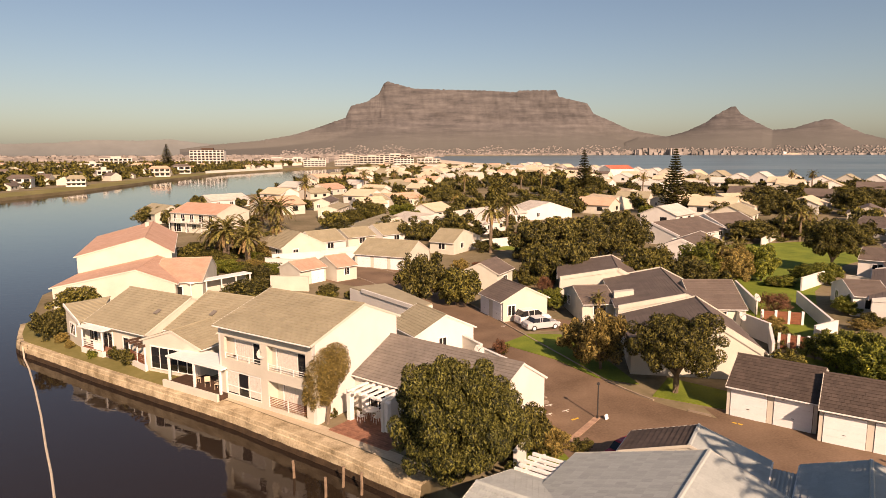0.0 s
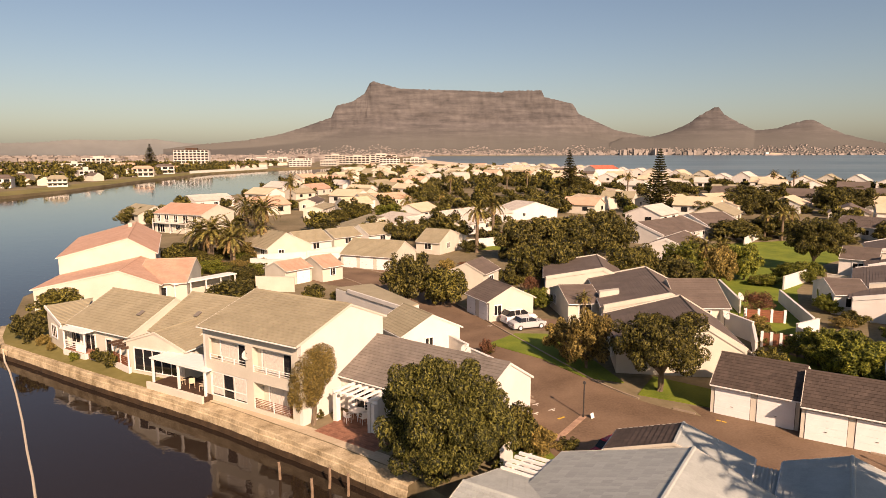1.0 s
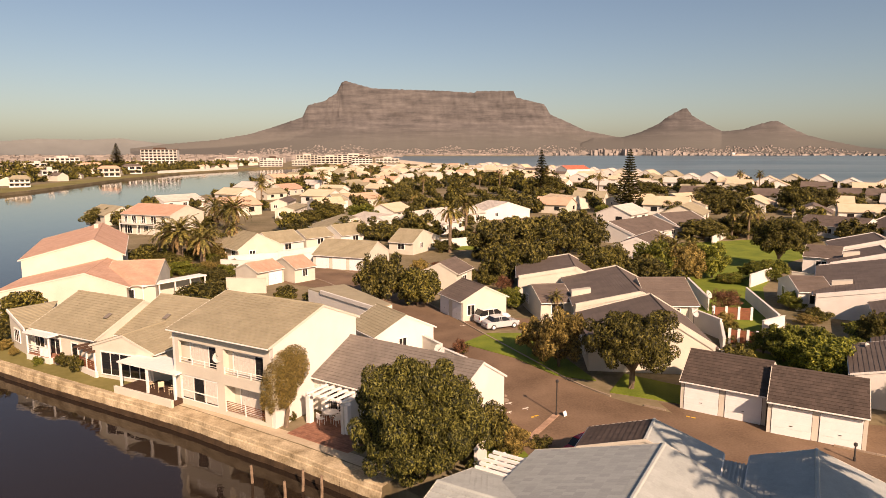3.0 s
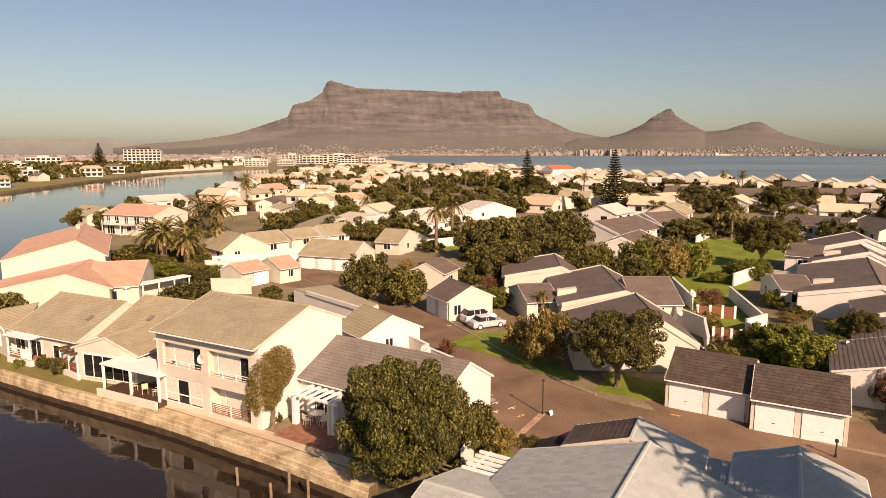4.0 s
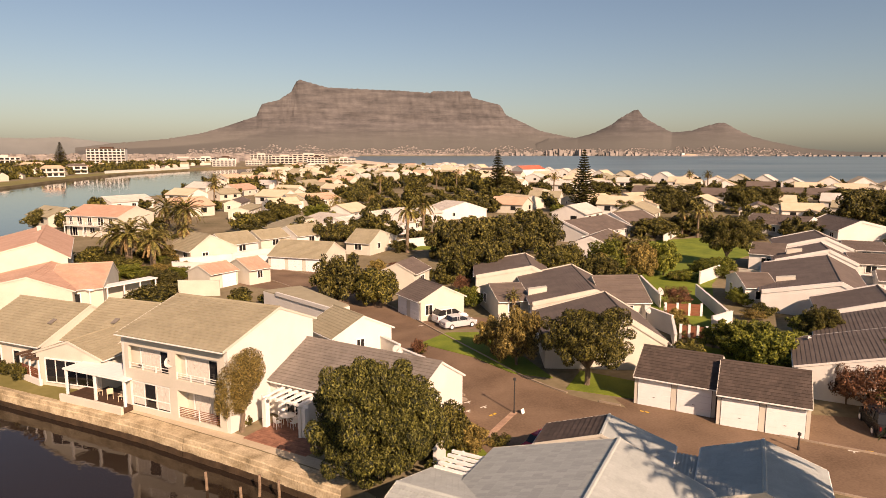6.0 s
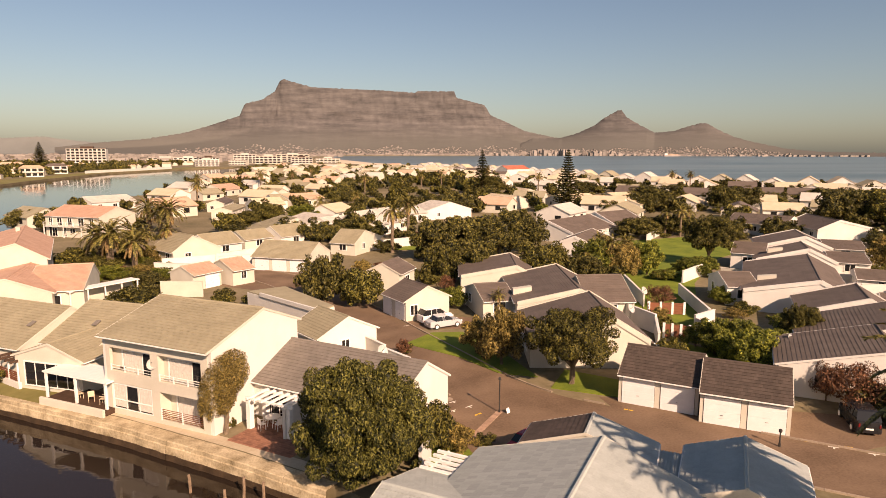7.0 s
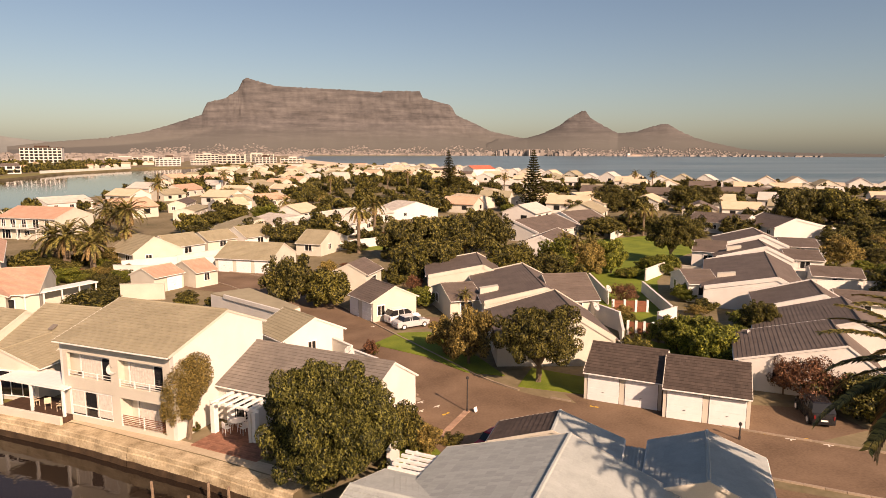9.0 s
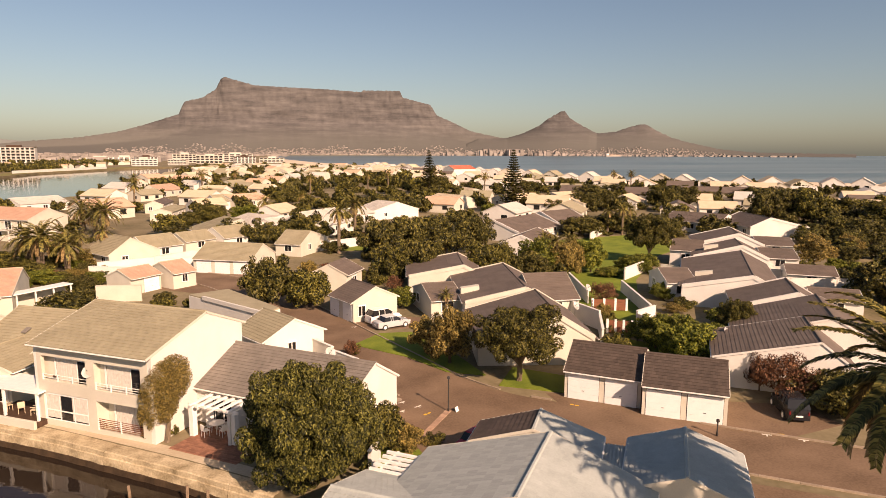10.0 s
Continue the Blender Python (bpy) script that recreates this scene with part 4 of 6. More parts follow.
h1 = house(24.2, 89.4, -10, 11.4, 7.6, 2.6, 2.7, 4.1, "dark", "house with a dark brown stepped roof and cream walls", parapet=True)
h2 = house(27.3, 75.3, -9.3, 16.4, 7.0, 3.0, 2.75, 4.3, "dark", "house with a dark brown stepped roof and cream walls", parapet=True)
h3 = house(24.9, 58.9, -10, 11.4, 7.5, 3.4, 2.6, 4.7, "dark", "house with a dark brown stepped roof and cream walls", parapet=True)
h4 = house(30.6, 73.2, -93, 5.6, 4.5, 4.5, 2.54, 4.69, "dark", "house with a dark brown stepped roof and cream walls")
ga = house(25.3, 46.4, -127, 5.9, 3.0, 3.0, 2.44, 3.91, "shingle", "double garage with brown shingle roof and white doors", name="garage", category="garage", group="garages", openings="")
gb = house(29.5, 42.1, -124, 5.9, 3.0, 3.0, 2.49, 3.93, "shingle", "double garage with brown shingle roof and white doors", name="garage", category="garage", group="garages", openings="")
n1 = house(11.1, 27.0, -215, 6.9, 5.2, 6.7, 2.89, 4.90, "blue", "house with a blue-grey tiled roof", pieces=1, openings="")
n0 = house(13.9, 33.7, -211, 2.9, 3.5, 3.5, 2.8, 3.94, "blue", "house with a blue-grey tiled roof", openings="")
n2 = house(20.2, 28.3, -213, 6.1, 2.8, 2.8, 2.81, 3.80, "blue", "house with a blue-grey tiled roof", openings="")
s1 = house(43.5, 44.7, -34.5, 8.8, 7.7, 2.6, 2.6, 4.6, "dark", "house with a dark brown stepped roof and white walls", wall=WHITE)
s1b = house(50.0, 50.2, -35.5, 10.5, 8.0, 4.5, 2.6, 5.0, "dark", "house with a dark brown stepped roof and white walls", wall=WHITE)
s2 = house(55.6, 60.6, -33, 9.0, 6.2, 3.2, 2.7, 4.6, "dark", "house with a dark brown stepped roof and white walls", parapet=True, wall=WHITE)
s3 = house(62.3, 76.5, -34.4, 23.0, 8.3, 3.4, 2.65, 4.4, "dark", "house with a dark brown stepped roof and white walls", parapet=True, wall=WHITE)
s4 = house(74.0, 93.2, -30.1, 9.5, 7.4, 4.1, 2.6, 4.6, "dark", "house with a dark brown stepped roof and white walls", parapet=True, wall=WHITE)
s5 = house(84.3, 107.7, -28.6, 11.5, 7.4, 4.5, 2.6, 4.6, "dark", "house with a dark brown stepped roof and white walls", parapet=True, wall=WHITE)
s6 = house(108.6, 131.8, -14, 16.0, 4.6, 8.8, 2.77, 4.88, "dark", "house with a dark brown stepped roof and white walls", parapet=True, wall=WHITE)
s8 = house(101.3, 142.6, -145, 13.8, 5.7, 5.7, 2.79, 4.50, "dark", "house with a dark brown stepped roof and white walls", wall=WHITE)
c4 = house(-8.8, 110.9, -115, 10.2, 4.2, 4.2, 2.39, 4.43, "beige", "triple garage with beige roof and white doors", name="garage", category="garage", group="garages", openings="")
c5 = house(1.8, 126.1, -120, 5.3, 7.0, 4.1, 2.44, 4.43, "beige", "house with a beige tiled gable roof and cream walls")
c6a = house(-21.4, 96.5, -39, 5.0, 2.4, 2.4, 2.37, 3.35, "pink", "garage with salmon roof and white door", name="garage", category="garage", group="garages", openings="")
c6b = house(-16.9, 99.4, -47, 3.7, 3.1, 3.1, 2.37, 3.62, "pink", "garage with salmon roof and white door", name="garage", category="garage", group="garages", openings="")
c1 = house(-28.6, 120.0, 38, 8.4, 3.7, 5.0, 2.5, 5.00, "beige", "house with a beige tiled gable roof and cream walls")
c2 = house(-18.7, 133.5, -46, 6.9, 2.9, 2.9, 2.49, 3.90, "beige", "house with a beige tiled gable roof and cream walls")
c3 = house(-12.4, 152.3, 28, 8.6, 8.8, 2.6, 2.42, 4.61, "beige", "house with a beige tiled gable roof and cream walls")
w1 = house(-5.9, 160.0, 41, 11.6, 9.2, 5.2, 2.46, 4.44, "white", "low house with a pale grey roof", wall=WHITE)
w2 = house(28.8, 190.7, 29, 9.6, 9.6, 8.2, 2.51, 4.9, "white", "low house with a pale grey roof", wall=WHITE, near=False)
w3 = house(6.6, 156.9, -37, 15.6, 5.7, 5.7, 2.84, 5.58, "white", "low house with a pale grey roof", wall=WHITE)
d5 = house(66.1, 151.8, -63, 12.0, 6.5, 6.5, 2.3, 4.9, "dark", "house with a dark brown stepped roof and white walls", wall=WHITE, parapet=True)
d6 = house(51.8, 142.0, -50, 19.6, 6.5, 6.5, 2.2, 4.5, "dark", "house with a dark brown stepped roof and white walls", wall=WHITE, parapet=True)
d7 = house(46.3, 118.8, -35, 14.0, 4.5, 4.5, 2.2, 4.0, "dark", "house with a dark brown stepped roof and white walls", wall=WHITE, parapet=True)
m1 = house(-80.4, 235.2, -41, 15.6, 5.7, 5.7, 2.79, 4.50, "white", "low house with a pale grey roof", wall=WHITE, near=False)
m2 = house(-62.8, 230.5, 0, 15.6, 2.5, 2.5, 2.82, 3.82, "dark", "house with a dark brown stepped roof and cream walls", near=False)
m3 = house(-40.6, 224.6, -2, 15.6, 2.7, 2.7, 2.82, 3.92, "dark", "house with a dark brown stepped roof and cream walls", near=False)
m4 = house(-53.7, 301.5, -25, 15.6, 5.7, 5.7, 2.82, 5.04, "pink", "house with a salmon tiled roof and cream walls", near=False)
m5 = house(-33.6, 198.1, -5, 15.6, 2.9, 2.9, 2.79, 3.65, "beige", "house with a beige tiled gable roof and cream walls", near=False)
m6 = house(-16.0, 238.7, -43, 15.6, 5.7, 5.7, 2.79, 4.50, "pinkpale", "low house with a pale terracotta roof", near=False)
y1 = house(56.7, 223.1, -157, 15.6, 5.7, 5.7, 2.79, 4.50, "cream", "low house with a cream roof", near=False)
y2 = house(82.0, 222.8, -71, 15.6, 5.7, 5.7, 2.79, 4.50, "cream", "low house with a cream roof", near=False)
y3 = house(107.6, 238.7, -66, 15.4, 3.9, 3.9, 2.79, 3.95, "cream", "low house with a cream roof", near=False)
y4 = house(97.3, 204.5, -50, 14.9, 5.3, 5.3, 2.79, 4.38, "cream", "low house with a cream roof", near=False)
y5 = house(76.5, 268.6, -174, 15.6, 4.5, 4.5, 2.79, 4.14, "cream", "low house with a cream roof", near=False)
k2 = house(69.7, 100.9, -129, 5.2, 4.3, 4.3, 2.79, 4.07, "dark", "house with a dark brown stepped roof and white walls", wall=WHITE)
k3 = house(51.4, 77.6, -104, 4.0, 3.8, 3.8, 2.59, 3.73, "dark", "house with a dark brown stepped roof and white walls", wall=WHITE)
p2w = house(-36.4, 90.3, -80, 6.6, 3.5, 7.4, 2.75, 4.7, "pink", "salmon tiled side wing of a cream house")
h5 = house(17.6, 75.8, -86, 4.0, 4.1, 4.1, 2.38, 3.54, "dark", "house with a dark brown stepped roof and cream walls")


# ---- trees and bushes of the estate ----
plant("big", 0.55, 36.4, 4.0, 9.0)
plant("deepb", 4.9, 39.0, 1.9, 4.4)
plant("olive", 6.1, 41.2, 1.0, 2.2)
plant("round", 18.8, 50.0, 3.64, 6.49)
plant("olive", 14.2, 55.8, 2.73, 6.27)
plant("olive", 12.7, 59.6, 1.93, 4.01)
plant("deep", -2.7, 84.0, 3.48, 7.63)
plant("deepb", 1.8, 80.8, 3.14, 5.90)
plant("deepb", -44.2, 75.2, 2.80, 4.5)
plant("deep", -42.0, 66.6, 1.95, 3.7)
plant("bushdeep", -26.0, 84.0, 4.54, 3.68)
plant("deepc", 16.9, 114.6, 4.60, 9.21)
plant("deepc", 23.4, 119.0, 5.03, 9.02)
plant("deep", 29.2, 119.0, 5.03, 9.23)
plant("deep", 35.5, 122.4, 4.36, 9.26)
plant("deepb", 15.4, 95.3, 3.63, 6.88)
plant("deepc", 20.1, 95.3, 3.42, 7.30)
plant("deepb", 29.5, 95.3, 3.84, 6.45)
plant("lime", 56.4, 177.0, 3.13, 5.47)
plant("deepc", 41.3, 152.4, 4.72, 6.75)
plant("deepb", 33.2, 97.4, 3.27, 6.15)
plant("lime", 13.5, 78.4, 2.13, 3.10)
plant("rust", 14.2, 87.5, 1.38, 2.64)
plant("bush", 10.2, 95.3, 1.11, 2.60)
plant("bush", 11.9, 94.0, 0.93, 2.82)
plant("lime", 38.5, 95.3, 3.84, 6.87)
plant("olive", 42.9, 99.7, 3.57, 6.28)
plant("lime", 47.9, 95.3, 2.99, 6.43)
plant("olive", 43.1, 93.2, 2.93, 6.30)
plant("deepc", 35.7, 91.2, 2.87, 4.95)
plant("bush", 39.8, 90.4, 2.44, 3.44)
plant("round", 62.6, 102.1, 4.3, 8.6, "umbrella-shaped dark green tree on a bare trunk")
plant("deepc", 77.2, 142.4, 6.00, 5.68)
plant("deepc", 66.8, 137.9, 5.51, 5.51)
plant("lime", 54.0, 93.2, 2.72, 3.54)
plant("deepb", 84.8, 129.7, 3.46, 4.61)
plant("lime", 48.5, 75.0, 1.70, 2.06)
plant("lime", 48.9, 91.2, 2.25, 1.82)
plant("rust", 39.7, 75.0, 2.04, 3.09)
plant("olive", 34.6, 65.6, 1.35, 2.73)
plant("round", 28.9, 51.0, 2.15, 2.16)
plant("lime", 35.5, 55.8, 2.20, 4.16)
plant("lime", 37.6, 54.4, 2.27, 4.30)
plant("lime", 34.9, 58.2, 1.61, 2.71)
plant("bush", 31.2, 55.8, 1.55, 2.35)
plant("lime", 51.8, 57.2, 2.32, 3.74)
plant("lime", 47.3, 60.6, 2.39, 2.90)
plant("lime", 36.4, 51.1, 2.96, 4.35)
plant("lime", 35.3, 54.0, 1.96, 3.68)
plant("lime", 37.1, 51.9, 2.2, 3.6)
plant("lime", 40.3, 53.5, 2.0, 3.4)
plant("round", 44.6, 55.7, 1.9, 4.6)
plant("lime", 39.6, 58.9, 1.8, 3.0)
plant("bush", 40.0, 60.9, 1.4, 2.0)
plant("lime", 48.3, 75.7, 1.3, 2.6)
plant("lime", 57.9, 94.7, 2.2, 3.4)
plant("bush", 48.3, 91.3, 1.6, 2.0)
plant("lime", 47.5, 101.6, 1.8, 3.2)
plant("deep", 75.0, 66.0, 5.0, 7.2)
plant("deepb", 80.5, 68.5, 5.2, 7.6)
plant("deepc", 78.0, 61.0, 4.6, 7.0)
plant("deepb", 122.8, 121.8, 3.92, 6.51)
plant("olive", 88.3, 91.8, 3.68, 6.39)
plant("bush", 84.0, 88.4, 1.42, 2.66)
plant("deepc", 122.3, 112.4, 5.51, 6.72)
plant("rust", 37.6, 40.9, 2.4, 4.5)
plant("deep", 39.5, 39.4, 2.69, 3.87)
plant("deepb", 40.9, 36.9, 2.80, 4.21)
plant("rust", 37.5, 43.4, 1.43, 3.65)
plant("deep", -83.1, 181.4, 4.41, 5.60)
plant("deepc", -27.1, 93.2, 2.51, 3.38)
plant("bush", -38.6, 109.9, 2.94, 2.97)
plant("bush", -46.8, 115.8, 3.10, 3.63)
plant("lime", -35.9, 104.6, 3.27, 2.36)
plant("olive", -34.3, 119.0, 3.71, 3.20)
plant("bush", -48.6, 125.9, 2.80, 2.82)
plant("lime", -25.8, 123.8, 2.31, 2.22)
plant("bush", -15.4, 84.0, 1.51, 1.92)
plant("bush", -11.8, 82.4, 1.19, 2.27)
plant("deepb", -21.0, 184.5, 5.05, 6.18)
plant("lime", -10.8, 177.0, 5.09, 6.25)
plant("deepb", -25.6, 177.0, 3.52, 4.70)
plant("bushdeep", 4.5, 163.8, 4.71, 2.91)
plant("deepb", -5.1, 147.3, 2.61, 4.19)
plant("deepb", -16.8, 147.3, 1.96, 2.89)
plant("deep", 8.5, 125.9, 2.80, 2.82)
plant("bush", -26.9, 177.0, 3.13, 3.92)
plant("deepb", 73.8, 316.2, 6.96, 9.64)
plant("deep", 54.3, 246.2, 4.34, 6.47)
plant("deep", 118.2, 233.2, 11.30, 8.77)
plant("deepb", 109.3, 201.3, 5.33, 6.19)
plant("deepb", 133.7, 295.2, 7.79, 8.49)
plant("deepb", 139.6, 221.5, 6.83, 8.72)
plant("deepc", 142.3, 210.9, 7.44, 8.68)
plant("deepb", 114.2, 295.2, 7.79, 6.95)
plant("deep", 84.2, 192.5, 4.25, 5.59)
plant("deep", 84.4, 295.2, 5.85, 6.96)
plant("deepc", 184.2, 208.8, 13.01, 7.53)
plant("deepc", 182.7, 224.0, 10.33, 5.70)
plant("deepb", 163.4, 158.6, 8.50, 7.61)
plant("deepb", 153.4, 138.0, 7.52, 8.23)
plant("deepc", 134, 157, 6.7, 11.2)
plant("deep", 146, 161, 6.8, 11.5)
plant("deepb", 144, 152, 6.5, 11.1)
plant("deep", 166, 190, 6.7, 8.9)
plant("deepb", 126, 196, 6.2, 9.4)
plant("deepc", 138, 203, 5.7, 9.0)
plant("deep", 99, 200, 5.2, 7.8)
plant("deepb", 106, 203, 4.6, 7.3)
plant("deep", 153, 210, 4.8, 6.8)
plant("deepb", 180, 221, 5.8, 7.5)
plant("bush", -29.1, 57.4, 0.90, 1.99)
plant("olive", -39.6, 64.6, 0.80, 1.3)
plant("olive", -37.6, 62.5, 0.5, 1.1)
plant("bushlime", -33.7, 59.6, 0.6, 1.2)
plant("bush", -31.1, 59.0, 0.92, 1.75)
plant("bush", -9.7, 45.0, 0.56, 0.88)
plant("bush", -8.3, 45.4, 0.52, 0.97)
plant("rust", 5.4, 59.6, 0.77, 1.91)
plant("bush", 5.7, 60.3, 0.72, 1.59)
plant("olive", 7.0, 39.0, 1.34, 2.38)
plant("rust", 6.0, 39.8, 0.97, 1.88)
plant("bush", 9.1, 39.8, 0.78, 1.10)
plant("lime", -38.8, 87.5, 1.34, 1.91)
plant("bush", -36.4, 87.5, 1.57, 0.96)


# ---- two-storey house front: balconies, patio, glazing ----
part("wall", boxes((-4.0, 4.25, -4.5, 4.5, -0.2, 6.05)), CREAM, c, "cream rendered wall")
for y0, y1 in ((-4.54, -4.30), (4.26, 4.54)):
    bm = bmesh.new()
    ring = [(-4.02, -0.2), (5.52, -0.2), (5.52, 6.08), (0, 7.76), (-4.02, 6.08)]
    lo = [bm.verts.new((x, y0, z)) for x, z in ring]
    hi = [bm.verts.new((x, y1, z)) for x, z in ring]
    bm.faces.new(lo)
    bm.faces.new(hi[::-1])
    for i in range(5):
        bm.faces.new((lo[i], hi[i], hi[(i + 1) % 5], lo[(i + 1) % 5]))
    part("gable_wall", bm, WHITE, c, "white gable wall")
F0, F1 = 4.48, 4.74
for y0, y1, z0, z1 in ((-4.30, -3.95, -0.2, 6.05), (-0.40, 0.25, -0.2, 6.05), (3.70, 4.26, -0.2, 6.05), (-3.95, -0.40, -0.2, 0.45), (-3.95, -0.40, 2.45, 3.35), (-3.95, -0.40, 5.15, 6.05),
                       (0.25, 3.70, -0.2, 0.30), (0.25, 3.70, 2.40, 3.20), (0.25, 3.70, 5.15, 6.05)):
    part("front_wall", boxes((F0, F1, y0, y1, z0, z1)), CREAM, c, "cream rendered front wall")
for z0, z1 in ((2.55, 2.8), (-0.1, 0.1)):
    part("floor_slab", boxes((3.4, 4.5, -4.3, 4.26, z0, z1)), CREAM, c)
part("party_wall", boxes((3.4, 4.5, -0.35, 0.2, 0.1, 6.0)), CREAM, c)
part("balcony_ceiling", boxes((3.4, 4.5, -4.3, 4.26, 5.35, 5.5)), CREAM, c)
window(c, pose(4.62, -2.18, 0.47, 0, 0, 90), 3.42, 1.9, 3)
for i in range(11):
    if i not in (4, 5, 6):
        part("curtain", boxes((4.657, 4.668, -3.85 + 0.3 * i, -3.565 + 0.3 * i, 0.6, 2.3)), CURTAIN, c, "pale drawn curtain")
part("transom", boxes((4.60, 4.70, -3.9, -0.45, 1.12, 1.2)), TRIM, c, "white window transom")
for y, z, w, h in ((2.1, 0.12, 2.6, 2.1), (-2.0, 2.82, 2.6, 2.1), (2.1, 2.82, 2.8, 2.1)):
    part("inner_wall", boxes((3.42, 3.73, -4.28 if y < 0 else 0.22, -0.37 if y < 0 else 4.24, z + 0.01, z + 2.6 if z > 1 else 2.54)), CREAM, c)
    window(c, pose(3.75, y, z, 0, 0, 90), w, h, 3)
    for i in range(int(w * 3.4)):
        part("curtain", boxes((3.792, 3.805, y - w / 2 + 0.1 + 0.2 * i, y - w / 2 + 0.285 + 0.2 * i, z + 0.06, z + h - 0.06)), CURTAIN, c, "pale drawn curtain")
table = part("balcony_table", tube([(4.15, -3.3, 2.8), (4.15, -3.3, 3.5), (4.15, -3.3, 3.52), (4.15, -3.3, 3.55)], [0.04, 0.04, 0.28, 0.28], 12), DARKWOOD, None, m=c.matrix_basis @ Matrix.Translation((0.8, 0, 0)))
tagged(table, "small dark round table on a balcony", "table")


def railing(parent, x, y0, y1, z, h, mat, bars=4, posts=3):
    """Post-and-rail balustrade along local y."""
    rail = put("railing", mesh_of("rail_core", [(x, y0, z + h), (x, y1, z + h), (x, y1, z + h + 0.03), (x, y0, z + h + 0.03)], [(0, 1, 2, 3)], mat), parent)
    for i in range(posts):
        y = y0 + (y1 - y0) * i / (posts - 1)
        part("post", boxes((x - 0.035, x + 0.035, y - 0.035, y + 0.035, z, z + h + 0.05)), TRIM, rail)
    for i in range(bars):
        zz = z + h * (i + 1) / bars
        part("bar", boxes((x - 0.015, x + 0.015, y0, y1, zz - 0.018, zz + 0.018)), mat, rail)
    return rail


railing(c, 4.66, -3.95, -0.40, 3.33, 0.45, TRIM, 2, 4)
railing(c, 4.66, 0.25, 3.70, 3.18, 0.5, TRIM, 3, 4)
railing(c, 4.66, 0.25, 3.70, 0.30, 0.8, REDWOOD, 6, 3)
# the glazed front stands 5.5 m from the ridge
for bay in c.children:
    kind = bay.name.split(".")[0]
    if kind in ("front_wall", "floor_slab", "party_wall", "balcony_ceiling", "window", "curtain", "transom", "inner_wall", "railing"):
        corner = bay.matrix_basis @ Vector(bay.bound_box[6])
        upper = kind in ("window", "curtain", "inner_wall") and bay.bound_box[0][0] + bay.location.x < 4.0 and corner.z > 3
        bay.location.x += 1.25 if upper else 0.8


def dish(x, y, z, r, face=(0.54, -0.84, 0.6), name="satellite_dish"):
    """A white satellite dish on a short mast."""
    sd = empty(name, Matrix.Translation((x, y, z)), "white satellite dish on a short mast", "satellite dish", "satellite dishes")
    q = Vector(face).to_track_quat("Z", "Y").to_matrix().to_4x4()
    bm = bmesh.new()
    rings = []
    for k in range(6):
        rr = r * k / 5
        rings.append([bm.verts.new((rr * math.cos(6.2832 * i / 18), rr * math.sin(6.2832 * i / 18), 0.35 * rr * rr / r)) for i in range(18)] if k else [bm.verts.new((0, 0, 0))])
    for i in range(18):
        bm.faces.new((rings[0][0], rings[1][i], rings[1][(i + 1) % 18]))
        for k in range(1, 5):
            bm.faces.new((rings[k][i], rings[k + 1][i], rings[k + 1][(i + 1) % 18], rings[k][(i + 1) % 18]))
    bmesh.ops.solidify(bm, geom=bm.faces[:], thickness=0.02)
    part("reflector", bm, TRIM, sd, m=Matrix.Translation((0, 0, 0.35)) @ q)
    part("mast", tube([(0, 0, -1.0), (0, 0, 0.35)], 0.03, 6), METAL, sd)
    part("feed_arm", tube([Vector((0, 0, 0.35)), Vector((0, 0, 0.35)) + q.to_3x3() @ Vector((0, 0.2 * r, 0.9 * r))], 0.018, 5), METAL, sd)
    return sd


def pergola(x, y, rz, w, d, h, beams, label):
    """White timber pergola: two beams on square columns and slats across."""
    pg = empty("pergola", pose(x, y, 0, 0, 0, rz), label, "pergola")
    for px in (0.15, w - 0.15):
        for py in (0.15, d - 0.15):
            part("column", soft_boxes(0.02, (px - 0.2, px + 0.2, py - 0.2, py + 0.2, 0, h)), TRIM, pg)
    for py in (0.15, d - 0.15):
        part("beam", boxes((-0.2, w + 0.2, py - 0.06, py + 0.06, h, h + 0.18)), TRIM, pg)
    for i in range(beams):
        px = w * (i + 0.5) / beams
        part("slat", boxes((px - 0.09, px + 0.09, -0.35, d + 0.35, h + 0.18, h + 0.32)), TRIM, pg)
    return pg


pergola(-7.05, 44.95, -36.5, 3.9, 1.9, 2.15, 6, "white timber pergola over a brick patio")
patio = empty("patio", pose(-7.9, 43.6, 0, 0, 0, -36.5), "red-brown brick paved patio before the house", "patio", kind="structure")
part("bed", boxes((0, 5.6, -0.5, 3.4, -0.1, 0.03)), BRICKRED, patio)
for i in range(16):
    for j in range(15):
        put("paver", bpy.data.meshes.get("paver_mesh") or mesh_of("paver_mesh", [(px, py, pz) for pz in (0.0, 0.05) for px, py in ((0.008, 0.008), (0.342, 0.008), (0.342, 0.242), (0.008, 0.242))],
            [(4, 5, 6, 7), (0, 1, 5, 4), (1, 2, 6, 5), (2, 3, 7, 6), (3, 0, 4, 7)], BRICKRED), patio, m=pose(0.35 * i, -0.4 + 0.25 * j, 0.0))


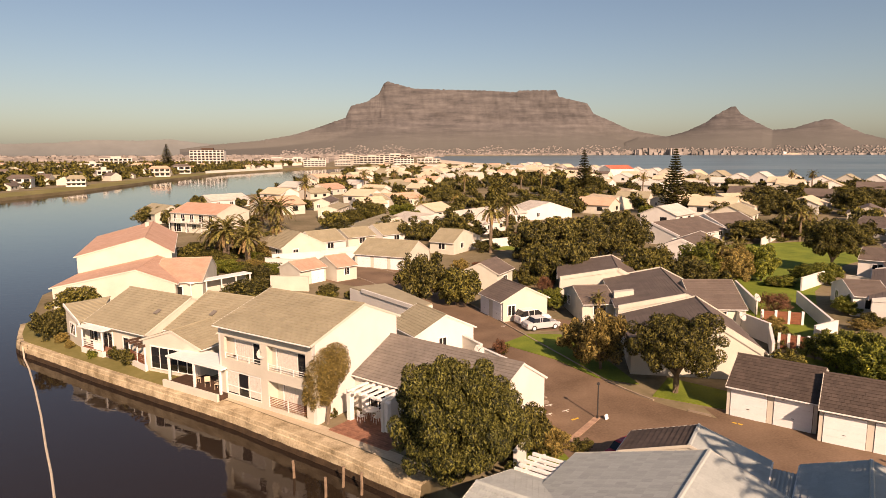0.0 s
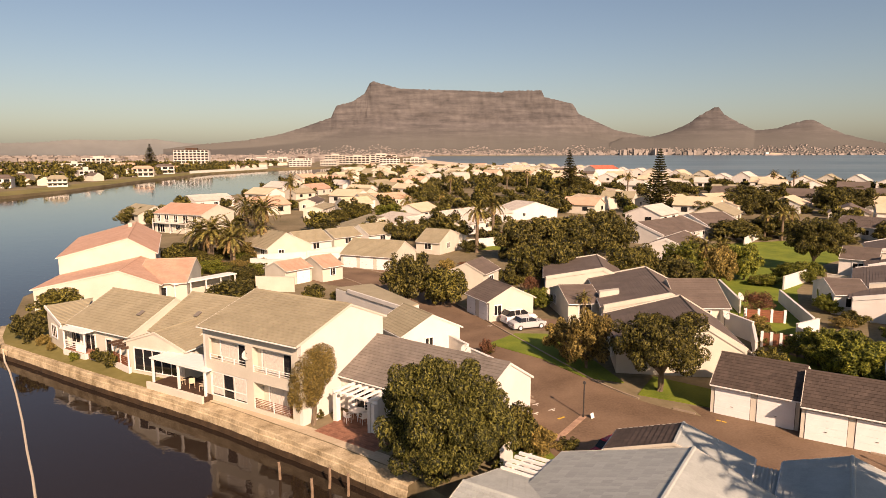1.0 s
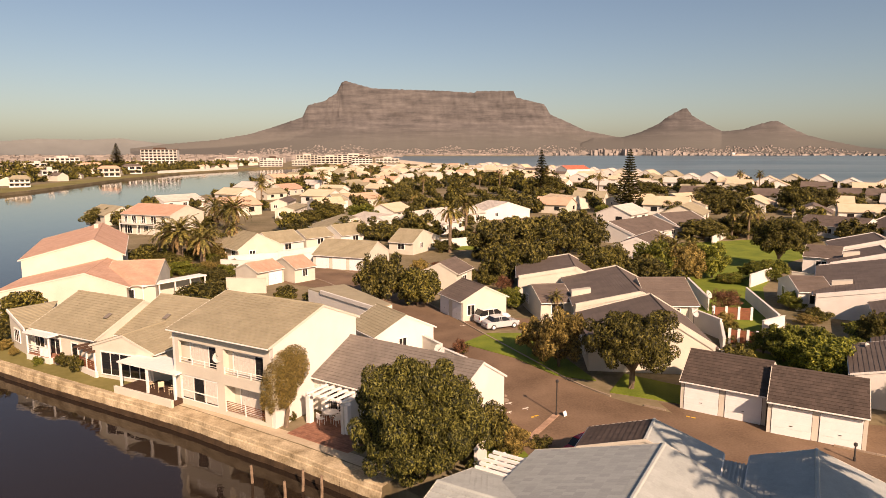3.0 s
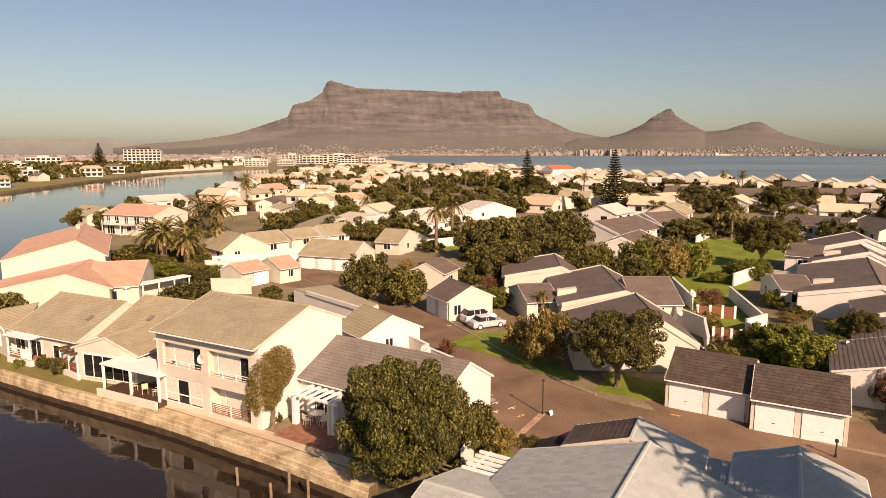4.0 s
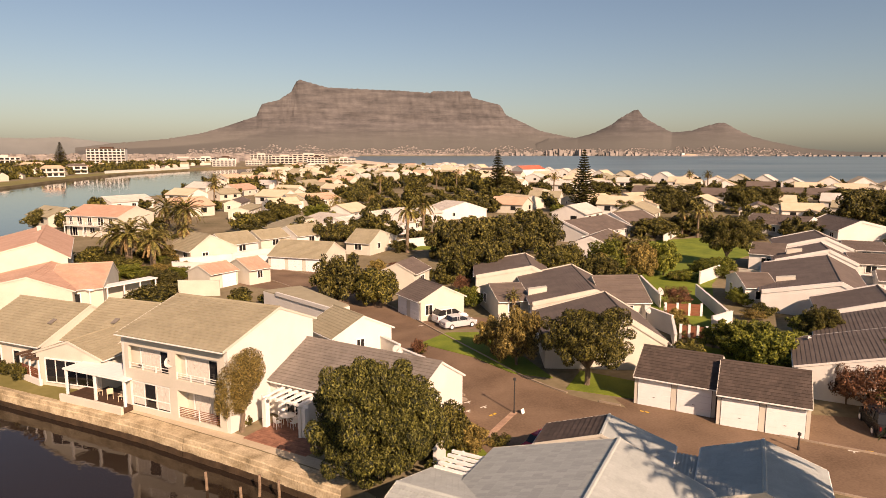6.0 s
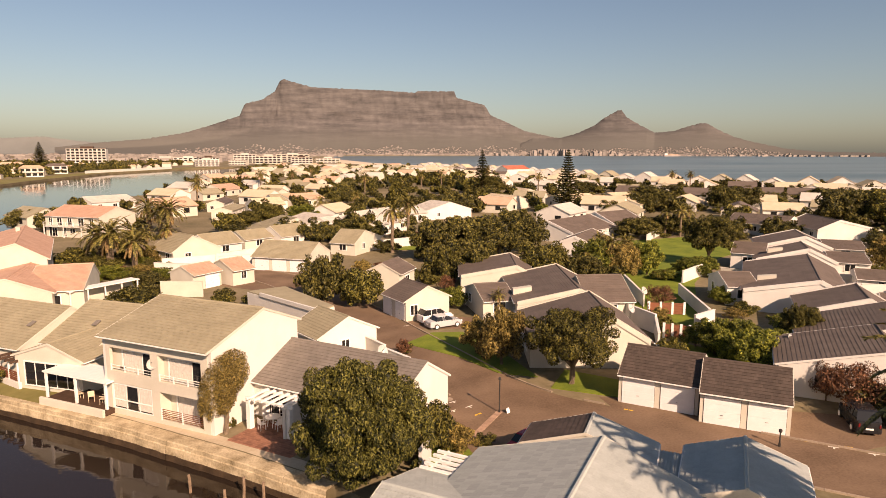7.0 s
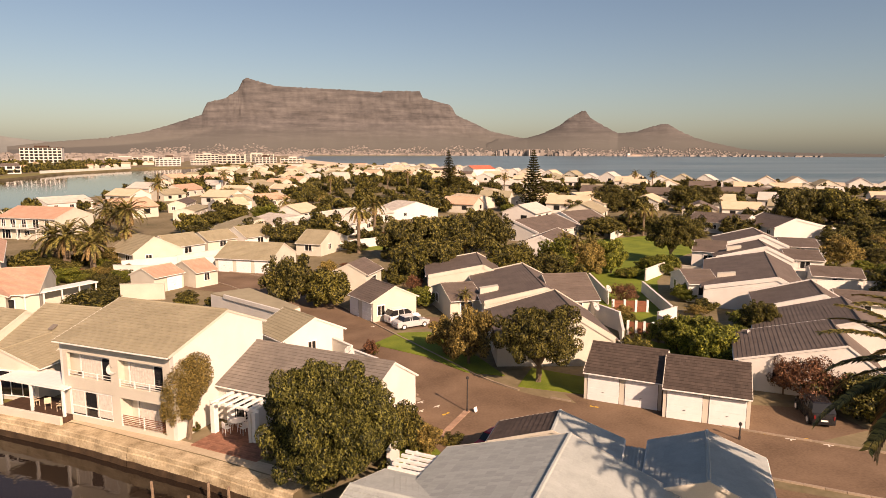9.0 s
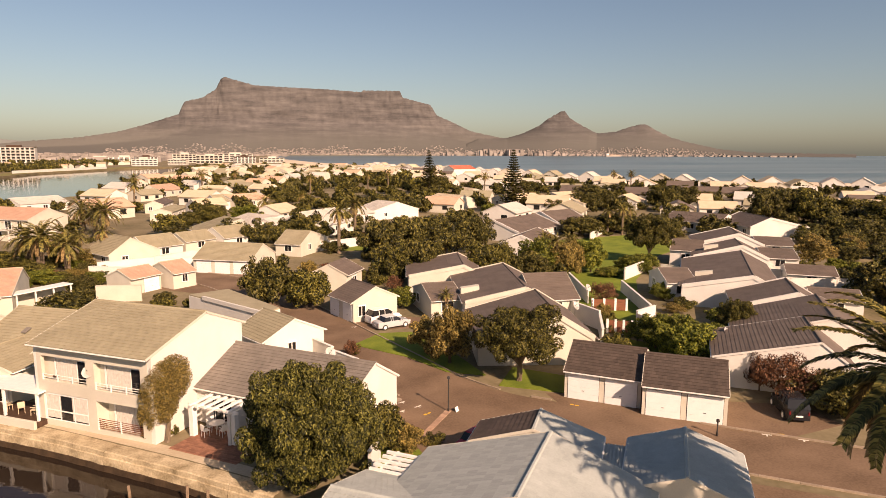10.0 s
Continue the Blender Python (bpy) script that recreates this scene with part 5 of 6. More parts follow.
def garden_chair(x, y, rz, mat=TRIM, label="white plastic garden chair beside a table"):
    ch = empty("garden_chair", pose(x, y, 0.05, 0, 0, rz), label, "chair", "garden chairs")
    part("seat", soft_boxes(0.015, (-0.23, 0.23, -0.22, 0.22, 0.42, 0.46)), mat, ch)
    part("backrest", soft_boxes(0.015, (-0.23, 0.23, 0.2, 0.25, 0.46, 0.9)), mat, ch)
    for sx in (-0.2, 0.2):
        for sy in (-0.18, 0.2):
            part("leg", tube([(sx, sy, 0), (sx * 0.95, sy * 0.95, 0.43)], 0.022, 5), mat, ch)
        part("armrest", boxes((sx - 0.025, sx + 0.025, -0.2, 0.22, 0.64, 0.67)), mat, ch)
    return ch


table = empty("garden_table", pose(-5.3, 45.0, 0.05), "round white garden table on the patio", "table")
part("tabletop", tube([(0, 0, 0.70), (0, 0, 0.74)], 0.55, 16), TRIM, table)
for i in range(4):
    part("leg", tube([(0.38 * math.cos(1.57 * i), 0.38 * math.sin(1.57 * i), 0), (0.3 * math.cos(1.57 * i), 0.3 * math.sin(1.57 * i), 0.7)], 0.025, 6), TRIM, table)
for i in range(4):
    a = 0.6 + 1.57 * i
    garden_chair(-5.3 + 0.85 * math.cos(a), 45.0 + 0.85 * math.sin(a), math.degrees(a) - 90)

# front house with pergola: windows, low side wing under the tree
window(d, pose(4.6, -6.3, 0.75, 0, 0, 90), 1.9, 1.35, 3)
window(d, pose(4.6, -2.8, 0.15, 0, 0, 90), 2.4, 2.0, 3)
window(d, pose(1.4, 7.35, 0.8, 0, 0, 180), 0.9, 1.3, 1)
dish(2.7, 47.9, 3.95, 0.46)
dish(-13.75, 47.15, 4.0, 0.42, (-0.2, -0.8, 0.5))

# quay-side houses: wings and terraces
wing = empty("house_wing", Matrix.Identity(4), "cream front wing with a sloping beige roof and white porch", "house", "estate houses")
RIDGE0, RIDGE1, EAVE0, EAVE1 = Vector((-39.9, 65.9, 3.84)), Vector((-36.35, 68.94, 4.0)), Vector((-36.2, 62.1, 2.82)), Vector((-35.1, 63.1, 2.88))
bm = bmesh.new()
foot = [Vector((-39.7, 65.9, 0)), Vector((-36.2, 62.4, 0)), Vector((-35.2, 63.2, 0)), Vector((-36.4, 68.7, 0))]
lo = [bm.verts.new((p.x, p.y, -0.2)) for p in foot]
hi = [bm.verts.new((p.x, p.y, z)) for p, z in zip(foot, (3.70, 2.72, 2.75, 3.85))]
bm.faces.new(hi)
for i in range(4):
    bm.faces.new((lo[i], lo[(i + 1) % 4], hi[(i + 1) % 4], hi[i]))
part("wall", bm, CREAM, wing)
cover_v, cover_f = [], []
for row in range(15):
    for col in range(12):
        quad = [EAVE0.lerp(RIDGE0, v).lerp(EAVE1.lerp(RIDGE1, v), u) for u, v in ((col / 12, row / 15), ((col + 1) / 12, row / 15), ((col + 1) / 12, (row + 1) / 15), (col / 12, (row + 1) / 15))]
        k = len(cover_v)
        cover_v += [quad[0] + Vector((0, 0, 0.05)), quad[1] + Vector((0, 0, 0.05)), quad[2] + Vector((0, 0, 0.01)), quad[3] + Vector((0, 0, 0.01)), quad[0], quad[1]]
        cover_f += [(k, k + 1, k + 2, k + 3), (k + 4, k + 5, k + 1, k)]
cover = put("roof_covering", mesh_of("roof_covering", cover_v, cover_f, ROOFS["beige"]), wing)
cover["kind"] = "stuff"
bm = bmesh.new()
corner = [bm.verts.new(p + Vector((-0.03, -0.03, z))) for p in (RIDGE0, EAVE0) for z in (-0.24, 0.05)] + [bm.verts.new(p + Vector((0.05, 0.05, z))) for p in (RIDGE0, EAVE0) for z in (-0.24, 0.05)]
for q in ((0, 1, 3, 2), (4, 5, 7, 6), (0, 1, 5, 4), (2, 3, 7, 6), (0, 2, 6, 4), (1, 3, 7, 5)):
    bm.faces.new([corner[i] for i in q])
part("barge_board", bm, TRIM, wing)
window(wing, pose(-38.15, 64.33, 0.95, 0, 0, -45), 1.7, 1.25, 3)
window(row_a, pose(5.0, -3.7, 0.15, 0, 0, 90), 1.5, 2.05, 2)
window(row_a, pose(5.0, -1.3, 0.15, 0, 0, 90), 1.5, 2.05, 2)
window(row_a, pose(5.0, 1.6, 0.8, 0, 0, 90), 0.9, 1.3, 1)
wingb = house(-22.7, 57.0, -25, 5.4, 3.6, 3.2, 2.95, 4.12, "beige", "gabled front wing with cream walls above a glazed terrace", openings="", name="house_wing", category="house")
window(wingb, pose(0.1, -2.7, 0.45, 0, 0, 0), 5.4, 2.0, 5)
terrace = empty("terrace", pose(-22.9, 53.2, 0, 0, 0, -31.7), "covered dark timber terrace with white posts", "terrace")
part("deck", boxes((0.1, 6.8, -1.3, 1.6, 0.0, 0.42)), DARKWOOD, terrace)
part("low_wall", soft_boxes(0.02, (0.0, 6.9, -1.5, -1.28, -0.2, 0.62)), CREAM, terrace)
part("canopy", boxes((-0.1, 6.9, -1.0, 1.7, 2.45, 2.57)), TRIM, terrace, "white flat canopy")
for x in (0.15, 3.4, 6.6):
    part("post", boxes((x - 0.08, x + 0.08, -0.95, -0.79, 0.4, 2.45)), TRIM, terrace)
for i in range(3):
    garden_chair(-20.6 + i * 1.1, 51.6 - i * 0.68, 140 + 60 * i, ROOFS["cream"], "pale garden chair on the terrace").location.z = 0.42
porch = empty("porch", pose(-35.75, 61.35, 0, 0, 0, -31), "white porch with balustrade, steps and brick floor", "porch")
part("floor_slab", boxes((0, 3.6, 0, 2.0, -0.1, 0.62)), WHITE, porch)
part("floor_brick", boxes((0.06, 3.54, 0.06, 2.0, 0.62, 0.66)), BRICKRED, porch)
for x, y in ((0.12, 0.12), (3.45, 0.12), (0.12, 1.6)):
    part("column", soft_boxes(0.015, (x - 0.07, x + 0.07, y - 0.07, y + 0.07, 0.62, 2.62)), TRIM, porch)
part("roof", boxes((-0.15, 3.75, -0.12, 2.1, 2.62, 2.76)), TRIM, porch)
for i in range(4):
    part("rail_bar", boxes((0.15, 1.9, 0.1, 0.14, 0.85 + 0.2 * i, 0.9 + 0.2 * i)), TRIM, porch)
for i in range(8):
    part("baluster", boxes((2.0 + 0.19 * i, 2.07 + 0.19 * i, 0.08, 0.16, 0.62, 1.5)), TRIM, porch)
part("handrail", boxes((0.12, 3.45, 0.06, 0.18, 1.5, 1.58)), TRIM, porch)
for i in range(4):
    part("step", soft_boxes(0.015, (3.6, 3.6 + 0.32 * (4 - i), 0.3, 1.7, -0.1, 0.155 * (i + 1))), BRICKRED if i % 2 else WHITE, porch)
low = empty("screen_wall", pose(-29.3, 57.7, 0, 0, 0, -41), "white low wall with red-brown slats and timber beams above", "wall")
part("body", boxes((0, 3.4, 0, 0.25, -0.1, 0.6)), WHITE, low)
for i in range(5):
    part("slat", boxes((0.1, 3.3, 0.08, 0.14, 0.68 + 0.17 * i, 0.78 + 0.17 * i)), REDWOOD, low)
for i in range(4):
    part("beam", boxes((0.2 + 0.9 * i, 0.34 + 0.9 * i, -0.3, 3.6, 2.25, 2.45)), DARKWOOD, low)
for x in (0.1, 1.7, 3.25):
    part("post", boxes((x - 0.06, x + 0.06, 0.05, 0.17, 0.6, 2.25)), TRIM, low)

# garages: doors
for g in (ga, gb):
    for y in (-1.45, 1.45):
        garage_door(g, pose(3.0, y, 0, 0, 0, 90), 2.5, 2.05)
for y in (-3.25, 0.0, 3.25):
    garage_door(c4, pose(4.2, y, 0, 0, 0, 90), 2.7, 2.05)
garage_door(c6a, pose(2.4, 0.9, 0, 0, 0, 90), 2.6, 2.05)
window(c6b, pose(3.1, 0.0, 0.9, 0, 0, 90), 0.9, 1.1, 2)
for y in (-1.7, 1.4):
    garage_door(f, pose(3.0, y, 0, 0, 0, 90), 2.2, 2.0)
window(f, pose(1.9, 2.75, 0.7, 0, 0, 180), 1.0, 1.2, 2)
window(e, pose(0.4, 2.85, 0.8, 0, 0, 180), 0.9, 0.9, 2)
for ho, x, y in ((n2, 2.4, 3.05), (n1, 3.5, 3.45)):
    window(ho, pose(x - 1.2, y, 0.9, 0, 0, 180), 1.1, 1.1, 2)

# low buildings and garden walls
flat_block = empty("garage", Matrix.Identity(4), "white flat-roofed garage block with a tan roof", "garage", "garages")
FOOT = [(-11.9, 80.3), (-10.0, 77.9), (-3.0, 68.9), (-1.2, 71.2), (-7.6, 82.6)]
part("wall", slab(FOOT, -0.2, 2.35), WHITE, flat_block)
part("roof", slab([(x * 0.985 - 0.1, y * 0.999 + 0.1) for x, y in FOOT], 2.35, 2.5), ROOFS["beige"], flat_block)
part("parapet", boxes((0, 11.5, -0.12, 0.12, 2.3, 2.75)), WHITE, flat_block, m=pose(-10.05, 77.95, 0, 0, 0, -52.2))
link_roof = empty("link_roof", pose(17.1, 30.6, 0, 0, 0, -32), "narrow grey corrugated roof linking two houses", "roof")
part("wall", boxes((-1.3, 1.3, -1.9, 1.9, -0.2, 2.45)), CREAM, link_roof)
for i in range(14):
    part("rib", boxes((-1.35 + 0.2 * i, -1.25 + 0.2 * i, -2.0, 2.0, 2.50, 2.56)), ROOFS["blue"], link_roof)
part("sheet", boxes((-1.4, 1.4, -2.0, 2.0, 2.45, 2.51)), ROOFS["blue"], link_roof)
lean = house(4.12, 27.78, -124, 6.0, 3.4, 3.4, 2.6, 3.5, "blue", "low front wing with a blue-grey tiled roof", wall=CREAM, openings="", name="house_wing", category="house")
pergola(5.25, 31.2, 54, 2.6, 1.6, 2.35, 5, "white slatted pergola beside a blue-grey roof")
wall_run(-4.3, 42.7, -3.1, 44.7, 2.1, label="white side wall of a brick patio")
wall_run(4.3, 36.5, 5.1, 38.1, 1.6, label="short white garden wall under the big tree")
wall_run(1.5, 62.6, 3.6, 58.6, 1.5)
wall_run(3.6, 58.6, 5.6, 55.4, 1.2)
wall_run(-24.6, 90.0, -19.0, 89.3, 2.1, CREAM, "cream garden wall with salmon base")
wall_run(45.5, 80.8, 41.5, 66.7, 1.6)
wall_run(37.9, 63.6, 41.4, 65.6, 1.8)
wall_run(38.0, 63.4, 38.4, 57.4, 1.5)
wall_run(57.7, 90.4, 64.0, 84.0, 1.8, CREAM, "cream rendered garden wall")
wall_run(40.5, 87.4, 37.5, 75.0, 1.7)
wall_run(31.4, 73.0, 33.2, 63.4, 2.1)
wall_run(33.2, 63.4, 30.6, 57.6, 1.8)
wall_run(65, 130, 84, 155, 1.7)
wall_run(-30, 107, -17, 103, 1.9)
wall_run(-21, 112, -13, 114, 1.9)
wall_run(46, 128, 72, 152, 2.0)
wall_run(4, 127, 16, 134, 1.8)
for x, y in ((30.6, 64.2), (36.2, 72.6), (39.9, 51.1)):
    dish(x, y, 2.3, 0.5)
    if x < 38:
        part("stand", tube([(x, y, -0.1), (x, y, 1.6)], 0.05, 6), METAL)
        tagged(bpy.context.scene.objects["stand"], "dark steel dish stand in a yard", "post").name = "dish_stand"
for (x0, y0, x1, y1) in ((36.4, 71.4, 40.4, 70.3), (33.4, 61.9, 35.6, 60.6), (34.0, 66.5, 36.2, 71.2)):
    fe = empty("timber_fence", pose(x0, y0, 0, 0, 0, math.degrees(math.atan2(y1 - y0, x1 - x0))), "red-brown slatted fence between white posts", "fence", "timber fences")
    ln = math.hypot(x1 - x0, y1 - y0)
    for i in range(4):
        part("post", boxes((ln * i / 3 - 0.13, ln * i / 3 + 0.13, -0.1, 0.1, -0.1, 1.6)), TRIM, fe)
    for i in range(7):
        part("board", boxes((0, ln, -0.03, 0.03, 0.1 + 0.2 * i, 0.28 + 0.2 * i)), REDWOOD, fe)

# side wings of the stepped house row
for x, y, rz, L, w in ((92.0, 106.6, -122, 6.5, 6.0), (81.6, 93.4, -122, 5.5, 5.6), (74.2, 78.0, -124, 6.5, 3.2), (64.2, 63.5, -124, 5.5, 3.0)):
    house(x, y, rz, L, w, w, 2.4, 3.2, "dark", "low side wing with a dark brown stepped roof", wall=WHITE, name="house_wing")
for x0, y0, x1, y1 in ((71.5, 82.3, 79.0, 79.0), (69.0, 75.5, 77.5, 73.0), (86.5, 98.0, 92.5, 96.0), (56, 93, 50, 88)):
    wall_run(x0, y0, x1, y1, 1.9)
# roof lights and vents
for x, y, z, rz in ((21.3, 72.5, 3.35, -9), (54.7, 74.5, 3.45, -34), (70.2, 94.4, 3.75, -30)):
    vent = empty("roof_dormer", pose(x, y, z, 0, 0, rz), "small cream wedge-shaped roof dormer", "dormer", "roof dormers")
    bm = slab([(-1.6, -0.5), (0.6, -0.5), (0.6, 0.5), (-1.6, 0.5)], -0.6, 0.0)
    for v in bm.verts:
        if v.co.z > -0.1:
            v.co.z = 0.42 if v.co.x > 0 else 0.1
    part("cheek", bm, CREAM, vent)
    part("glazing", boxes((0.6, 0.63, -0.4, 0.4, -0.2, 0.35)), GLASS, vent)


# ---- parked cars ----
def car(x, y, rz, paint, label, tall=False):
    """A parked car, nose to local +x: lofted body, glazed cabin, wheels, lights."""
    ob = empty("car", pose(x, y, 0, 0, 0, rz), label, "car", "parked cars")
    k = 1.2 if tall else 1.0
    prof = [(-2.1, 0.62, 0.72), (-2.05, 0.78, 0.88 * k), (-1.3, 0.86, 0.93 * k), (0.9, 0.86, 0.92 * k), (1.75, 0.80, 0.80 * k), (2.1, 0.62, 0.62)]
    bm = bmesh.new()
    rings = [[bm.verts.new((px, s * w, z)) for s, z in ((-1, 0.24), (-1.0, 0.5), (-0.93, h), (0.93, h), (1.0, 0.5), (1, 0.24))] for px, w, h in prof]
    for r0, r1 in zip(rings, rings[1:]):
        for i in range(6):
            bm.faces.new((r0[i], r0[(i + 1) % 6], r1[(i + 1) % 6], r1[i]))
    bm.faces.new(rings[0])
    bm.faces.new(rings[-1][::-1])
    bmesh.ops.bevel(bm, geom=bm.edges[:], offset=0.03, segments=1, affect="EDGES")
    part("body", bm, paint, ob)
    low, top = 0.90 * k, 1.42 * (1.22 if tall else 1.0)
    back = -1.95 if tall else -1.45
    for name, mat, inset, zz in (("glazing", GLASS, 0.0, (low - 0.02, top - 0.07)), ("roof_panel", paint, 0.0, (top - 0.07, top))):
        bm = bmesh.new()
        rows = ((back, 1.05, 0.80), (back + 0.35, 0.25, 0.66)) if name == "glazing" else ((back + 0.33, 0.3, 0.66), (back + 0.45, 0.12, 0.58))
        vs = [[bm.verts.new((px, py, z)) for px, py in ((b, -w), (fr, -w), (fr, w), (b, w))] for (b, fr, w), z in zip(rows, zz)]
        for i in range(4):
            bm.faces.new((vs[0][i], vs[0][(i + 1) % 4], vs[1][(i + 1) % 4], vs[1][i]))
        bm.faces.new(vs[1])
        part(name, bm, mat, ob)
    for px in (back + 0.95, -0.25):
        for s in (-1, 1):
            part("pillar", tube([(px, s * 0.80, low), (px, s * 0.67, top - 0.05)], 0.035, 5), paint, ob)
    for px in (-1.3, 1.3):
        for s in (-1, 1):
            wheel = part("wheel", tube([(px, s * 0.70, 0.31), (px, s * 0.88, 0.31)], 0.31, 16), METAL, ob, "black tyre")
            part("rim", tube([(px, s * 0.87, 0.31), (px, s * 0.895, 0.31)], 0.19, 12), TRIM, wheel)
    for s in (-1, 1):
        part("headlight", boxes((1.95, 2.08, s * 0.55 - 0.12, s * 0.55 + 0.12, 0.55, 0.68)), TRIM, ob)
        part("tail_light", boxes((-2.12, -2.02, s * 0.64 - 0.05, s * 0.64 + 0.05, 0.66, 0.76 * k)), TAILRED, ob)
        part("mirror", boxes((0.62, 0.76, s * 0.92 - 0.09, s * 0.92 + 0.09, 0.92 * k, 1.04 * k)), paint, ob)
    part("number_plate", boxes((-2.135, -2.11, -0.24, 0.24, 0.5, 0.62)), TRIM, ob)
    return ob


TAILRED = material("red_lamp_lens", (0.13, 0.008, 0.008), (0.18, 0.012, 0.012), 5, 0.2, 0.0, 20, spec=0.5)
SILVER = material("silver_car_paint", (0.55, 0.55, 0.55), (0.60, 0.60, 0.60), 5, 0.22, 0.0, 60, 0.25, spec=0.5)
CARWHITE = material("white_car_paint", (0.70, 0.68, 0.64), (0.76, 0.74, 0.70), 5, 0.25, 0.0, 60, spec=0.5)
CARBLACK = material("black_car_paint", (0.012, 0.012, 0.014), (0.02, 0.02, 0.022), 5, 0.2, 0.0, 60, spec=0.5)
CARRED = material("red_car_paint", (0.30, 0.015, 0.02), (0.36, 0.02, 0.03), 5, 0.25, 0.0, 60, spec=0.5)
car(10.9, 69.6, 21, SILVER, "silver saloon car parked on the asphalt bay")
car(10.3, 71.9, 24, CARWHITE, "white estate car parked beside a garage", True)
car(36.5, 39.0, 66, CARBLACK, "black hatchback parked under dark bushes", True)
car(12.1, 38.6, 35, CARRED, "red car parked in the shade of a roof")

# ---- street furniture and marks ----
for x, y, h in ((11.34, 45.03, 2.55), (28.53, 36.68, 1.0)):
    lp = empty("lamp_post", pose(x, y, 0), "dark steel lamp post with a round head" if h > 2 else "short dark bollard light beside the road", "lamp post")
    part("pole", tube([(0, 0, -0.1), (0, 0, 0.25), (0, 0, 0.26), (0, 0, h)], [0.085, 0.08, 0.055, 0.045], 8), METAL, lp)
    part("head", tube([(0, 0, h), (0, 0, h + 0.06), (0, 0, h + 0.2), (0, 0, h + 0.26)], [0.06, 0.12, 0.11, 0.03], 12), METAL, lp)
board = empty("notice_board", pose(12.0, 44.8, 0, -18, 0, 40), "small white notice board on the ground by the lamp post", "sign")
part("panel", soft_boxes(0.01, (-0.18, 0.18, -0.02, 0.02, 0.02, 0.40)), TRIM, board)
ramp = empty("paved_strip", pose(11.4, 45.2, 0, 0, 0, -125.6), "narrow strip of reddish pavers beside the parking court", "pavement", kind="structure")
for i in range(11):
    part("paver", soft_boxes(0.01, (0.45 * i, 0.45 * i + 0.43, -0.24, 0.24, -0.05, 0.05)), PALEPAVER, ramp)
for i, (x, y, rz, mat) in enumerate(((9.28, 46.5, 30, PAINTW), (7.89, 45.86, 30, PAINTW), (7.0, 45.03, 30, PAINTW), (9.69, 44.93, 30, PAINTY), (32.03, 36.03, -30, PAINTW), (33.9, 34.74, -30, PAINTW), (31.08, 37.02, -30, PAINTY),
                         (32.94, 35.9, -30, PAINTY), (6.76, 70.49, 20, PAINTW), (8.2, 47.6, 30, PAINTW), (21.2, 44.0, -40, PAINTY))):
    mk = boxes((-0.32, 0.32, -0.05, 0.05, 0, 0.006), (-0.05, 0.05, -0.3, 0.0, 0.001, 0.007)) if mat is PAINTW else boxes((-0.34, -0.05, -0.09, 0.09, 0, 0.006), (0.05, 0.34, -0.07, 0.11, 0, 0.006))
    tagged(part("road_mark", mk, mat, None, m=pose(x, y, 0.02, 0, 0, rz)), "white painted bay mark on asphalt" if mat is PAINTW else "yellow painted bay mark on asphalt", "road mark", "road marks")
cover = tagged(part("manhole_cover", tube([(7.9, 48.2, 0.0), (7.9, 48.2, 0.03)], 0.42, 18), KERB), "round concrete manhole cover in the court", "manhole cover")

# ---- palms and pines ----
PALM = make_palm("tall feather palm with a shaggy trunk", 31, 6.5, 2.9, 38, 26, 0.5, 0.25, 0.24, whole=True)
PALM.matrix_basis = pose(9.25, 123.8, 0) @ Matrix.Diagonal((1.2, 1.2, 1.25, 1))
DATE = make_palm("broad date palm with many arching fronds", 32, 4.2, 4.0, 46, 30, 0.55, 0.2, 0.4, whole=True)
DATE.matrix_basis = pose(-40.1, 117.5, 0, 0, 0, 30) @ Matrix.Diagonal((1.35, 1.35, 1.25, 1))
for x, y, s, rz in ((13.9, 137.9, 1.25, 90), (-49.9, 233, 1.25, 10), (-64, 300, 1.2, 50), (-40, 330, 1.3, 80), (-26, 350, 1.25, 120), (10, 300, 1.2, 10), (43.5, 104.6, 0.72, 40), (46.9, 99.7, 0.68, 140), (39.5, 96.7, 0.72, 30), (43.2, 98.1, 0.75, 150), (47.5, 102.7, 0.7, 80), (44.1, 104.4, 0.65, 200), (37.1, 94.2, 0.6, 280), (77.2, 138, 0.95, 200),
                    (74.5, 140, 0.85, 20), (81, 141, 0.9, 70), (-34.5, 118, 0.8, 60), (-31.5, 122, 0.85, 160), (17.6, 71.6, 0.45, 20), (178, 330, 1.2, 30), (186, 325, 1.2, 90), (-20, 420, 1.3, 33), (40, 330, 1.2, 45), (52, 340, 1.2, 85), (93, 300, 1.2, 5), (95, 420, 1.3, 15)):
    ob = copy_thing(PALM, Matrix.Identity(4))
    ob.matrix_basis = pose(x, y, 0, 0, 0, rz) @ Matrix.Diagonal((s, s, s, 1))
for x, y, s, rz in ((-35.0, 114.0, 1.0, 100), (-42.8, 120.5, 1.15, 200), (-38.0, 123.0, 1.2, 260), (-47.5, 168, 1.3, 140), (-40.4, 158, 1.4, 70), (-44, 164, 1.2, 10), (-7, 205, 0.95, 40), (5, 235, 0.9, 140), (-30, 260, 0.9, 80), (-55, 205, 0.8, 30)):
    ob = copy_thing(DATE, Matrix.Identity(4))
    ob.matrix_basis = pose(x, y, 0, 0, 0, rz) @ Matrix.Diagonal((s, s, s, 1))
TALL = make_palm("tall date palm with long drooping fronds", 33, 10.9, 5.2, 70, 76, 0.72, 0.42, 0.36, 0.3)
TALL.matrix_basis = pose(23.4, 18.6, 0, 0, 0, 20)
